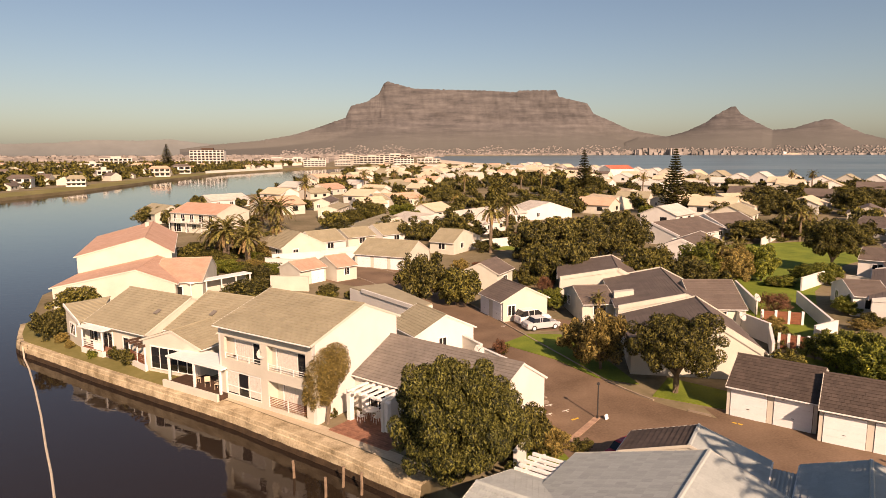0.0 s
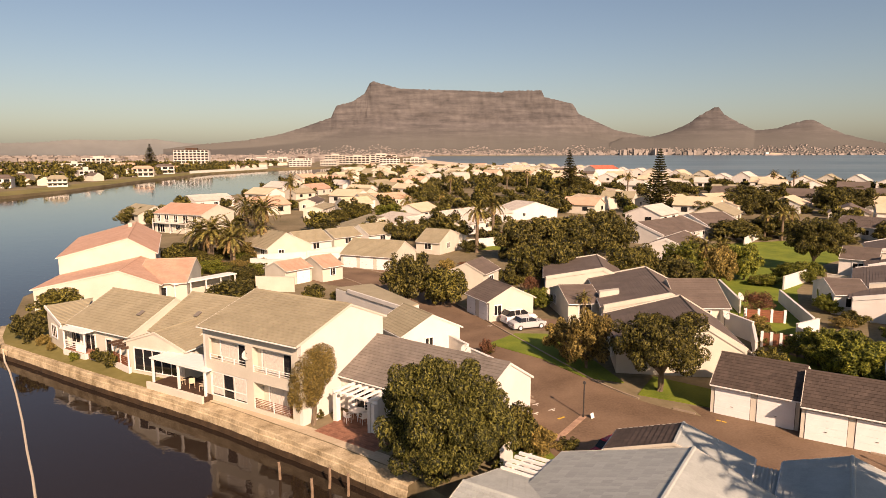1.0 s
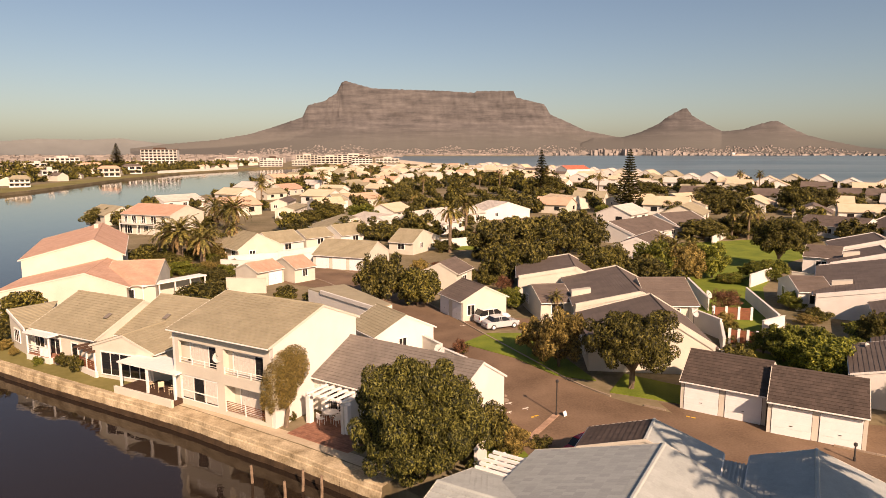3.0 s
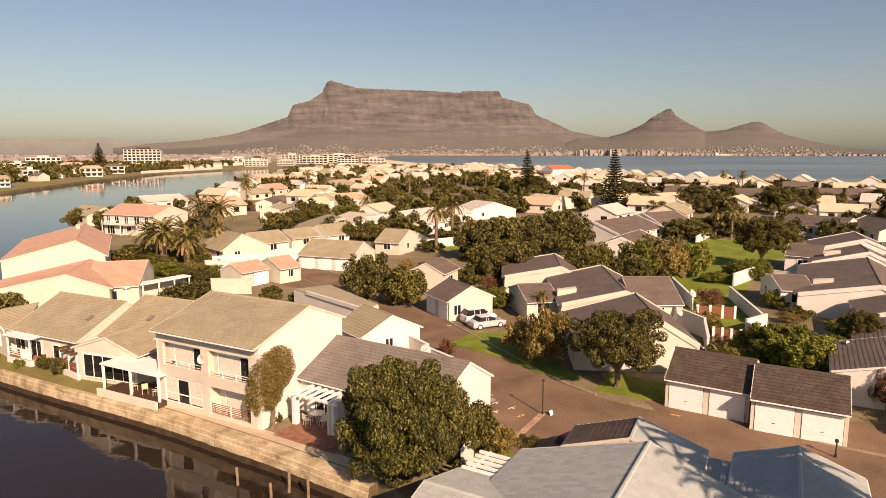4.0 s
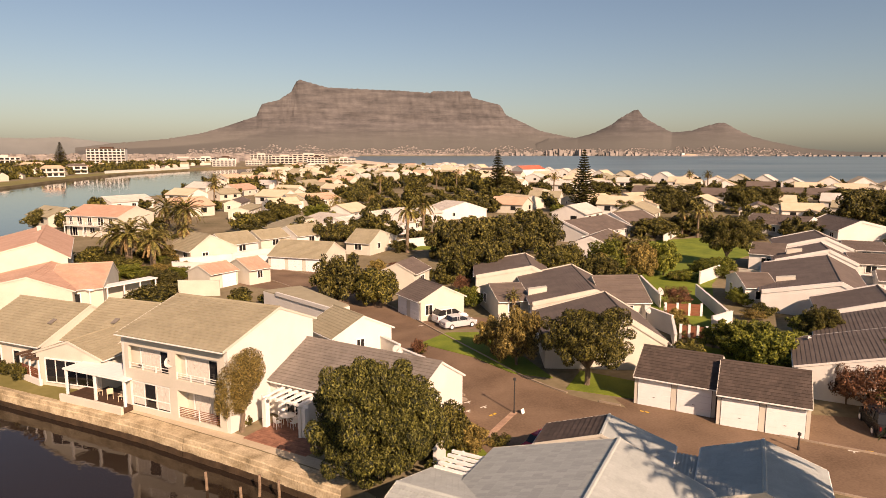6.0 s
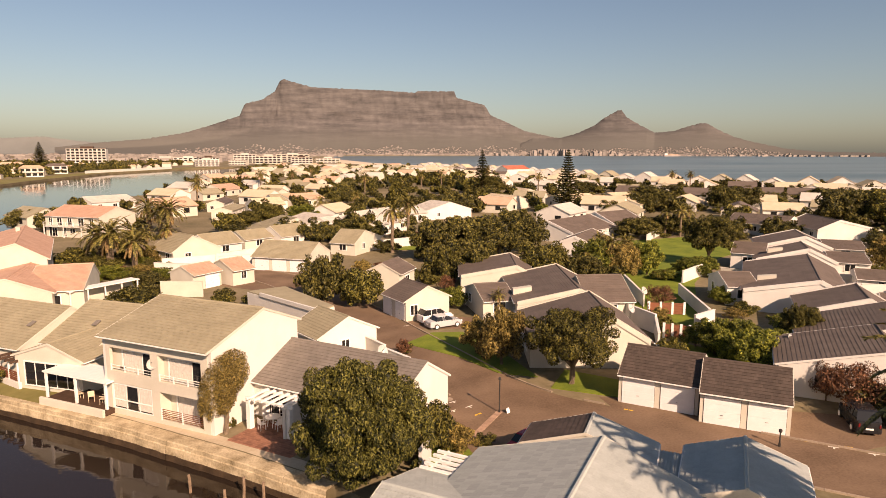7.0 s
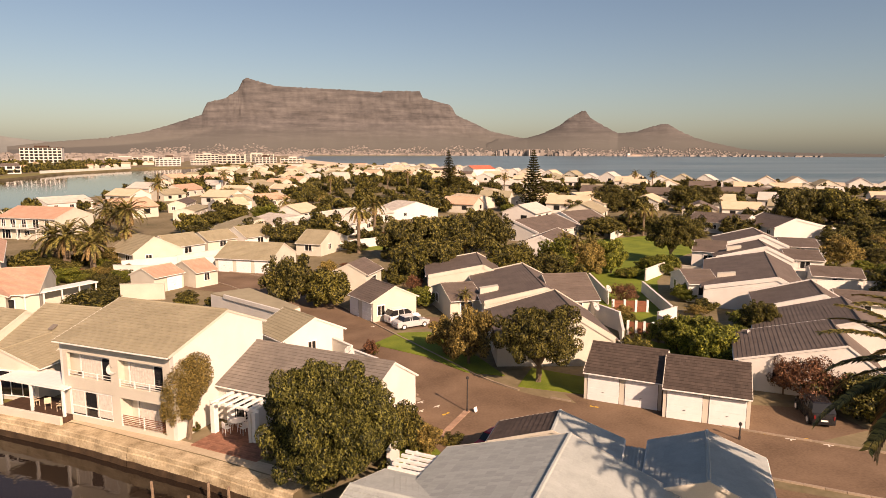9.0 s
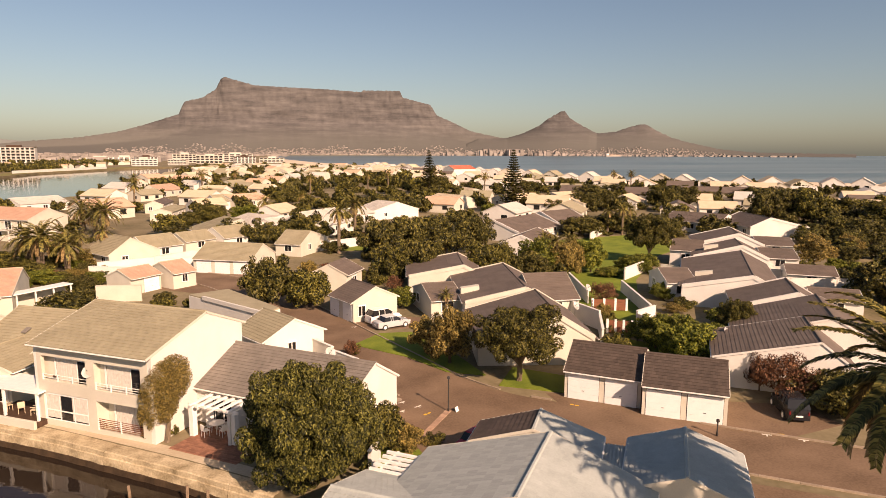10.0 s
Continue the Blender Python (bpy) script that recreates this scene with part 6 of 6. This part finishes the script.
copy_thing(TALL, pose(24.4, 7.1, 0, 0, 0, 110)).scale = (0.6, 0.6, 1.45)
PINE = make_norfolk_pine("tall tiered norfolk pine above the roofs", 41)
PINE.matrix_basis = pose(69.1, 192.5, 0)
copy_thing(PINE, pose(63.7, 292, 0, 0, 0, 40))
ob = copy_thing(PINE, Matrix.Identity(4))
ob.matrix_basis = pose(-354, 834, 0) @ Matrix.Diagonal((2.0, 2.0, 1.5, 1))

# weeping tree against the two-storey house
weep = empty("tree", pose(-8.45, 44.3, 0), "olive-green weeping tree against a cream house", "tree")
part("trunk", tube([(0, 0, -0.1), (0.15, 0.1, 1.2), (0.0, 0.2, 2.6)], [0.2, 0.15, 0.1], 8), BARK, weep)
put("crown", cloud_mesh("weeping_leaves", leaf_cloud(30000, [(0.7, 0.3, 5.2, 0.9, 0.9, 0.75), (1.15, 0.3, 4.4, 0.6, 0.7, 0.9), (-0.1, 0.1, 4.6, 0.9, 0.9, 1.0), (0.7, 0.0, 3.9, 0.8, 0.8, 0.9), (-0.7, 0.1, 3.7, 0.8, 0.8, 1.2), (0.1, 0.0, 3.3, 0.8, 0.8, 1.1), (-1.2, 0.2, 2.8, 0.5, 0.6, 1.2), (-0.6, 0.0, 2.4, 0.7, 0.7, 1.1), (-1.5, 0.1, 2.0, 0.3, 0.4, 0.7), (0.0, 0.0, 2.2, 0.5, 0.5, 0.8), (0.45, 0.1, 2.7, 0.4, 0.5, 0.8), (-0.9, 0.0, 1.6, 0.35, 0.4, 0.7)], 0.058, 77, 0.45), LEAF["olive"]), weep)

# ---- far houses and greenery, past the fitted ones ----
rnd = random.Random(9)


def inside(x, y, ring):
    hit_ = False
    for (x0, y0), (x1, y1) in zip(ring, ring[1:] + ring[:1]):
        if (y0 > y) != (y1 > y) and x < (x1 - x0) * (y - y0) / (y1 - y0) + x0:
            hit_ = not hit_
    return hit_


# the lower annexe's shaded slope: shade put into the colour as dark brown
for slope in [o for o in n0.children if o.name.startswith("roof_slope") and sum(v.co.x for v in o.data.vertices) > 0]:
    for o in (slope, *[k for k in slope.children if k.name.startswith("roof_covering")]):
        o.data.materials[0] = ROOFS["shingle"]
# linked houses behind the garage court
for x, y, rz, L, w, ze, zr, roof, label in (
    (-24.3, 126.6, -46, 7.2, 3.4, 2.5, 4.2, "beige", "terraced house with a beige tiled roof and white walls"), (-12.2, 138.0, -46, 7.6, 3.4, 2.5, 4.3, "beige", "terraced house with a beige tiled roof and white walls"),
    (-2.9, 155.5, -42, 8.0, 4.0, 2.6, 4.2, "white", "terraced house with a pale grey roof"), (4.0, 164.0, -42, 8.0, 4.0, 2.6, 4.2, "white", "terraced house with a pale grey roof"),
    (11.0, 172.0, -42, 8.0, 4.0, 2.6, 4.2, "white", "terraced house with a pale grey roof"), (18.0, 180.0, -42, 8.0, 4.0, 2.6, 4.2, "white", "terraced house with a pale grey roof"),
    (-30.0, 199.5, -60, 10.0, 4.5, 2.7, 4.6, "beige", "terraced house with a beige tiled roof and white walls"), (-25.0, 216, -60, 10.0, 4.5, 2.7, 4.6, "cream", "terraced house with a cream roof"), (-21.5, 235, -60, 10.0, 4.5, 2.7, 4.6, "beige", "terraced house with a beige tiled roof and white walls")):
    if all(math.hypot(o.location.x - x, o.location.y - y) > 5.0 for o in scene.objects if o.parent is None and o.name.split(".")[0] in ("house", "garage")):
        house(x, y, rz, L, w, w, ze, zr, roof, label, wall=WHITE, near=y < 150)
wall_run(-30.5, 113.2, -22.5, 116.8, 1.5)
wall_run(-22.5, 116.8, -16.5, 123.0, 1.6)
wall_run(-4.0, 146.0, 6.0, 158.0, 2.0)
link = empty("covered_way", pose(-33.9, 83.2, 0, 0, 0, 52), "white flat canopy on posts joining two salmon-roofed houses", "canopy")
part("roof", boxes((0, 9.6, -0.9, 0.9, 2.42, 2.56)), TRIM, link)
for i in range(5):
    part("post", boxes((0.1 + 2.3 * i, 0.24 + 2.3 * i, -0.8, -0.66, -0.1, 2.42)), TRIM, link)
part("back_wall", boxes((0, 9.6, 0.7, 0.9, -0.1, 2.42)), CREAM, link)
for y, w in ((-5.6, 2.4), (-2.4, 1.2)):
    window(p3, pose(5.4, y, 0.15, 0, 0, 90), w, 2.1, 3)
for y, w in ((-6.2, 1.0), (-3.6, 1.4), (-0.6, 1.2), (2.6, 1.6), (5.6, 1.2)):
    window(p3, pose(5.4, y, 2.75, 0, 0, 90), w, 1.75, 2)
part("balcony", boxes((5.42, 6.5, -7.4, 3.6, 2.42, 2.58)), WHITE, p3, "white balcony slab")
railing(p3, 6.4, -7.4, 3.6, 2.58, 0.9, TRIM, 3, 6)
for x, y in ((6.4, -7.3), (6.4, -1.6), (6.4, 3.5)):
    part("balcony_post", boxes((x - 0.09, x + 0.09, y - 0.09, y + 0.09, -0.1, 2.42)), WHITE, p3)

taken = [(o.location.x, o.location.y) for o in scene.objects if o.parent is None and o.name.split(".")[0] in ("house", "garage", "house_wing")]


def simple_house(roof, label, wall):
    """A far gabled house: walls, two roof slopes, windows."""
    ho = empty("house", Matrix.Identity(4), label, "house", "far houses")
    bm = bmesh.new()
    ring = [(-4.4, -0.5), (4.4, -0.5), (4.4, 2.7), (0, 4.6), (-4.4, 2.7)]
    lo, hi = [[bm.verts.new((x, y, z)) for x, z in ring] for y in (-5.5, 5.5)]
    bm.faces.new(lo)
    bm.faces.new(hi[::-1])
    for i in range(5):
        bm.faces.new((lo[i], hi[i], hi[(i + 1) % 5], lo[(i + 1) % 5]))
    part("wall", bm, wall, ho)
    for s in (-1, 1):
        low, top = Vector((s * 4.8, -5.7, 2.53)), Vector((0, -5.7, 4.62))
        nrm, up = Vector((s * 1.9, 0, 4.4)).normalized(), top - low
        bm = bmesh.new()
        v = [bm.verts.new(p + nrm * h) for h in (0.0, 0.14) for p in (low, low + Vector((0, 11.4, 0)), top + Vector((0, 11.4, 0)), top)]
        for f in ((0, 1, 2, 3), (4, 5, 6, 7), (0, 1, 5, 4), (1, 2, 6, 5), (2, 3, 7, 6), (3, 0, 4, 7)):
            bm.faces.new([v[i] for i in f])
        part("roof_slope", bm, ROOFS[roof], ho)
    for x, y, ang in ((4.4, -2.6, 90), (4.4, 2.4, 90), (-4.4, -2.0, -90), (-4.4, 2.6, -90), (1.4, -5.5, 0), (-1.8, 5.5, 180)):
        put("window", bpy.data.meshes.get("far_window_mesh") or mesh_of("far_window_mesh", [(-0.8, -0.03, 0), (0.8, -0.03, 0), (0.8, -0.03, 1.2), (-0.8, -0.03, 1.2)], [(0, 1, 2, 3)], GLASS), ho, m=pose(x, y, 0.95, 0, 0, ang))
    return ho


STYLES = [simple_house(roof, label, WHITE if roof in ("white", "cream") else CREAM)
          for roof, label in (("cream", "low house with a cream gable roof"), ("beige", "low house with a beige gable roof"), ("white", "low white house with a pale roof"), ("pinkpale", "low house with a pale terracotta roof"), ("dark", "low house with a dark brown roof"))]
first = set()
town_v, town_f, town_m = [], [], []


def far_house(style, x, y, rz, s=1.0, sz=1.0, joined=False):
    taken.append((x, y))
    m = pose(x, y, 0, 0, 0, rz) @ Matrix.Diagonal((s, s, s * sz, 1))
    if joined:
        k = len(town_v)
        for yy in (-5.5, 5.5):
            town_v.extend(tuple(m @ Vector((px, yy, pz))) for px, pz in ((-4.4, -0.5), (4.4, -0.5), (4.4, 2.7), (0, 4.6), (-4.4, 2.7)))
        town_f.extend(tuple(k + i for i in f) for f in ((0, 1, 2, 3, 4), (9, 8, 7, 6, 5), (1, 6, 7, 2), (4, 9, 5, 0), (2, 7, 8, 3), (3, 8, 9, 4)))
        town_m.extend([0, 0, 0, 0, style + 1, style + 1])
        return
    ob = STYLES[style] if style not in first else copy_thing(STYLES[style], Matrix.Identity(4))
    first.add(style)
    ob.matrix_basis = m


woods = {"deep": [], "green": []}


def wood_clump(kind, x, y, r, h, seed):
    v = leaf_cloud(1000 if y < 320 and x > -120 else 200, crown_lobes(seed, 14, low=0.36), 0.125 if y < 320 and x > -120 else 0.27, seed)
    woods[kind].append(v * np.array([r, r, h / 1.35]) + np.array([x, y, 0]))


WOOD = [(-2, 196), (45, 200), (70, 300), (95, 480), (5, 430), (-6, 300)]
# seafront row, gables towards the estate
line = smooth_line([(95, 760), (140, 560), (165, 440), (192, 372), (225, 322), (268, 282), (310, 250), (350, 205), (380, 150)], 8)
for i, (x, y) in enumerate(line):
    if all(math.hypot(x - a, y - b) > 11.5 for a, b in taken):
        far_house((0, 2, 0, 2, 1)[i % 5], x + rnd.uniform(-2, 2), y + rnd.uniform(-2, 2), -35 + rnd.uniform(-12, 12), 1.15, 1.35 if i % 3 else 1.1)
count = 0
for i in range(6000):
    y = 165 + 640 * rnd.random() ** 1.4
    x = rnd.uniform(-95, 330)
    if count >= 170 or x < -88 + 0.01 * y or not inside(x, y, land) or x > np.interp(y, [100, 250, 290, 350, 424, 726, 900], [340, 290, 250, 200, 160, 105, 60]):
        continue
    if inside(x, y, WOOD):
        continue
    if y < 185 and -80 < x < 60 or math.hypot(x - 69, y - 192) < 8:
        continue
    if all(math.hypot(x - a, y - b) > 14.5 for a, b in taken):
        style = rnd.choice((0, 1, 2, 3, 1, 0)) if x < 80 else rnd.choice((0, 0, 2, 4, 1))
        far_house(style, x, y, rnd.choice((-125, -35, 55)) + rnd.uniform(-8, 8), rnd.uniform(0.95, 1.25), 1.0, y > 430)
        count += 1
# town across the lagoon
count = 0
for i in range(4000):
    y = 250 + 900 * rnd.random()
    x = -rnd.uniform(215, 800)
    if count >= 400 or x < -0.75 * y - 60:
        continue
    if x > np.interp(y, [250, 487, 629, 771, 1100], [-222, -236, -242, -215, -190]):
        continue
    if all(math.hypot(x - a, y - b) > 11.5 for a, b in taken):
        far_house(rnd.choice((4, 4, 3, 4, 1, 4, 2, 1, 4)), x, y, rnd.choice((10, 100, 55)) + rnd.uniform(-8, 8), rnd.uniform(0.65, 1.0), rnd.uniform(1.0, 1.5), y > 360)
        count += 1
me = mesh_of("far_town", town_v, town_f, CREAM)
for roof in ("cream", "beige", "white", "pinkpale", "dark"):
    me.materials.append(ROOFS[roof])
me.polygons.foreach_set("material_index", town_m)
tagged(put("far_town", me), "distant low houses with pale and dark roofs", "houses", kind="stuff")
# low planting between the estate houses
spots = [(o.location.x, o.location.y, 6.5 if o.name.startswith("house") else 4.5) for o in scene.objects if o.parent is None and o.name.split(".")[0] in ("house", "garage", "house_wing")]
centre = smooth_line(MAIN, 8)
count = 0
for i in range(3000):
    x, y = rnd.uniform(-48, 95), rnd.uniform(56, 165)
    if count >= 120 or abs(x) > 0.75 * y or not inside(x, y, land):
        continue
    if any(math.hypot(x - a, y - b) < r for a, b, r in spots) or any(math.hypot(x - a, y - b) < 5 for a, b in centre) or inside(x, y, [(-19, 106), (2, 108), (2, 80), (-19, 95)]):
        continue
    if inside(x, y, [(34, 66), (40, 66), (52, 88), (68, 108), (86, 122), (80, 138), (58, 132), (44, 104), (36, 84)]) or inside(x, y, [(5, 60), (8, 76), (17, 72), (17, 50)]):
        continue
    plant(rnd.choice(("bush", "bush", "bushlime", "bushdeep", "rust", "olive")), x, y, rnd.uniform(0.8, 1.9), rnd.uniform(0.9, 2.3))
    count += 1
count = 0
for i in range(2000):
    x, y = rnd.uniform(48, 150), rnd.uniform(28, 135)
    if count >= 85 or not inside(x, y, [(68, 54), (60, 38), (66, 33), (100, 60), (150, 110), (150, 135), (112, 132), (96, 108), (84, 86), (76, 68)]):
        continue
    if all(math.hypot(x - a, y - b) > 6.3 for a, b in taken):
        r = rnd.uniform(1.6, 3.6)
        plant(rnd.choice(("deep", "deepb", "deepc", "lime", "olive", "bush")), x, y, r, r * rnd.uniform(1.0, 1.5))
        count += 1
for i in range(170):
    x, y = rnd.uniform(-6, 95), 196 + 284 * rnd.random() ** 1.2
    if inside(x, y, WOOD):
        r = rnd.uniform(2.6, 4.8)
        (plant if y < 205 else lambda k, a, b, c, d: wood_clump("deep" if k == "far" else "green", a, b, c, d, i))(rnd.choice(("far", "fargreen")), x, y, r, r * rnd.uniform(1.1, 1.7))
for i in range(90):
    x, y = rnd.uniform(-54, -22), rnd.uniform(90, 140)
    if inside(x, y, [(-38, 97), (-31, 92), (-25, 99), (-25, 106), (-31, 113), (-36, 120), (-42, 138), (-53, 132), (-52, 118), (-41, 112)]) and all(math.hypot(x - a, y - b) > 5.0 for a, b in taken):
        plant(rnd.choice(("bush", "bushlime", "deepb", "olive", "lime", "bushdeep")), x, y, rnd.uniform(1.2, 2.4), rnd.uniform(1.2, 2.8))
# greenery between the far roofs
count = 0
for i in range(9000):
    y = 130 + 720 * rnd.random() ** 1.3
    x = rnd.uniform(-95, 340)
    if count >= 800 or not inside(x, y, land) or x > np.interp(y, [100, 250, 290, 350, 424, 726, 900], [360, 300, 262, 212, 172, 112, 65]):
        continue
    if -85 < x < -32 and y < 170:
        continue
    wood = noise.noise(Vector((x * 0.016, y * 0.010, 2.0)))
    if y < 200 and -60 < x < 90 and wood < 0.25 or wood < -0.35 or (wood < 0.0 and rnd.random() < 0.4):
        continue
    if all(math.hypot(x - a, y - b) > 5.6 for a, b in taken):
        r = rnd.uniform(2.0, 4.4)
        h = r * rnd.uniform(1.1, 1.7)
        if y < 190:
            plant(rnd.choice(("far", "far", "fargreen")), x, y, r, h)
        else:
            wood_clump(rnd.choice(("deep", "deep", "green")), x, y, r, h, i)
        count += 1
for i in range(2300):
    y = 255 + 800 * rnd.random()
    x = -(225 + rnd.uniform(0, 1) ** 1.3 * 560)
    if x > -0.75 * y - 60 and x < np.interp(y, [250, 487, 629, 771, 1100], [-222, -236, -242, -215, -190]):
        r = rnd.uniform(2.5, 5.0)
        wood_clump(rnd.choice(("deep", "deep", "green")), x, y, r, r * rnd.uniform(1.2, 2.2), i)
for i in range(150):
    y = 258 + 540 * rnd.random()
    x = np.interp(y, [250, 487, 629, 771, 1100], [-224, -238, -244, -217, -190]) - 26 * rnd.random() ** 1.5
    r = rnd.uniform(1.6, 4.2)
    wood_clump(rnd.choice(("deep", "deep", "green")), x, y, r, r * rnd.uniform(1.0, 2.0), 3000 + i)
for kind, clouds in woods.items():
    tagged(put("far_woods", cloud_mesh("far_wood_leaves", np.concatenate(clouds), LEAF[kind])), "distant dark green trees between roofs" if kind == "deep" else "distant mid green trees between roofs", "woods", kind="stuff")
house(131, 489, -60, 24, 6, 6, 6.5, 9.0, "red", "large white villa with a red tiled roof", wall=WHITE, near=False)

for ho, x, y, z in ((row_a, 2.6, 3.2, 4.25), (row_b, 2.8, 0.6, 4.45), (c, 1.7, -3.6, 7.1)):
    vent = part("roof_vent", soft_boxes(0.02, (-0.35, 0.35, -0.25, 0.25, 0.02, 0.11)), ROOFS["taupe"], ho, "taupe roof vent", m=pose(x, y, z, 0, 25, 0))
tagged(part("flue_pipe", tube([(-43.2, 92.2, 3.4), (-43.2, 92.2, 5.6), (-43.2, 92.2, 5.61), (-43.2, 92.2, 5.8)], [0.09, 0.09, 0.15, 0.12], 8), METAL), "dark metal flue pipe above a salmon roof", "pipe")
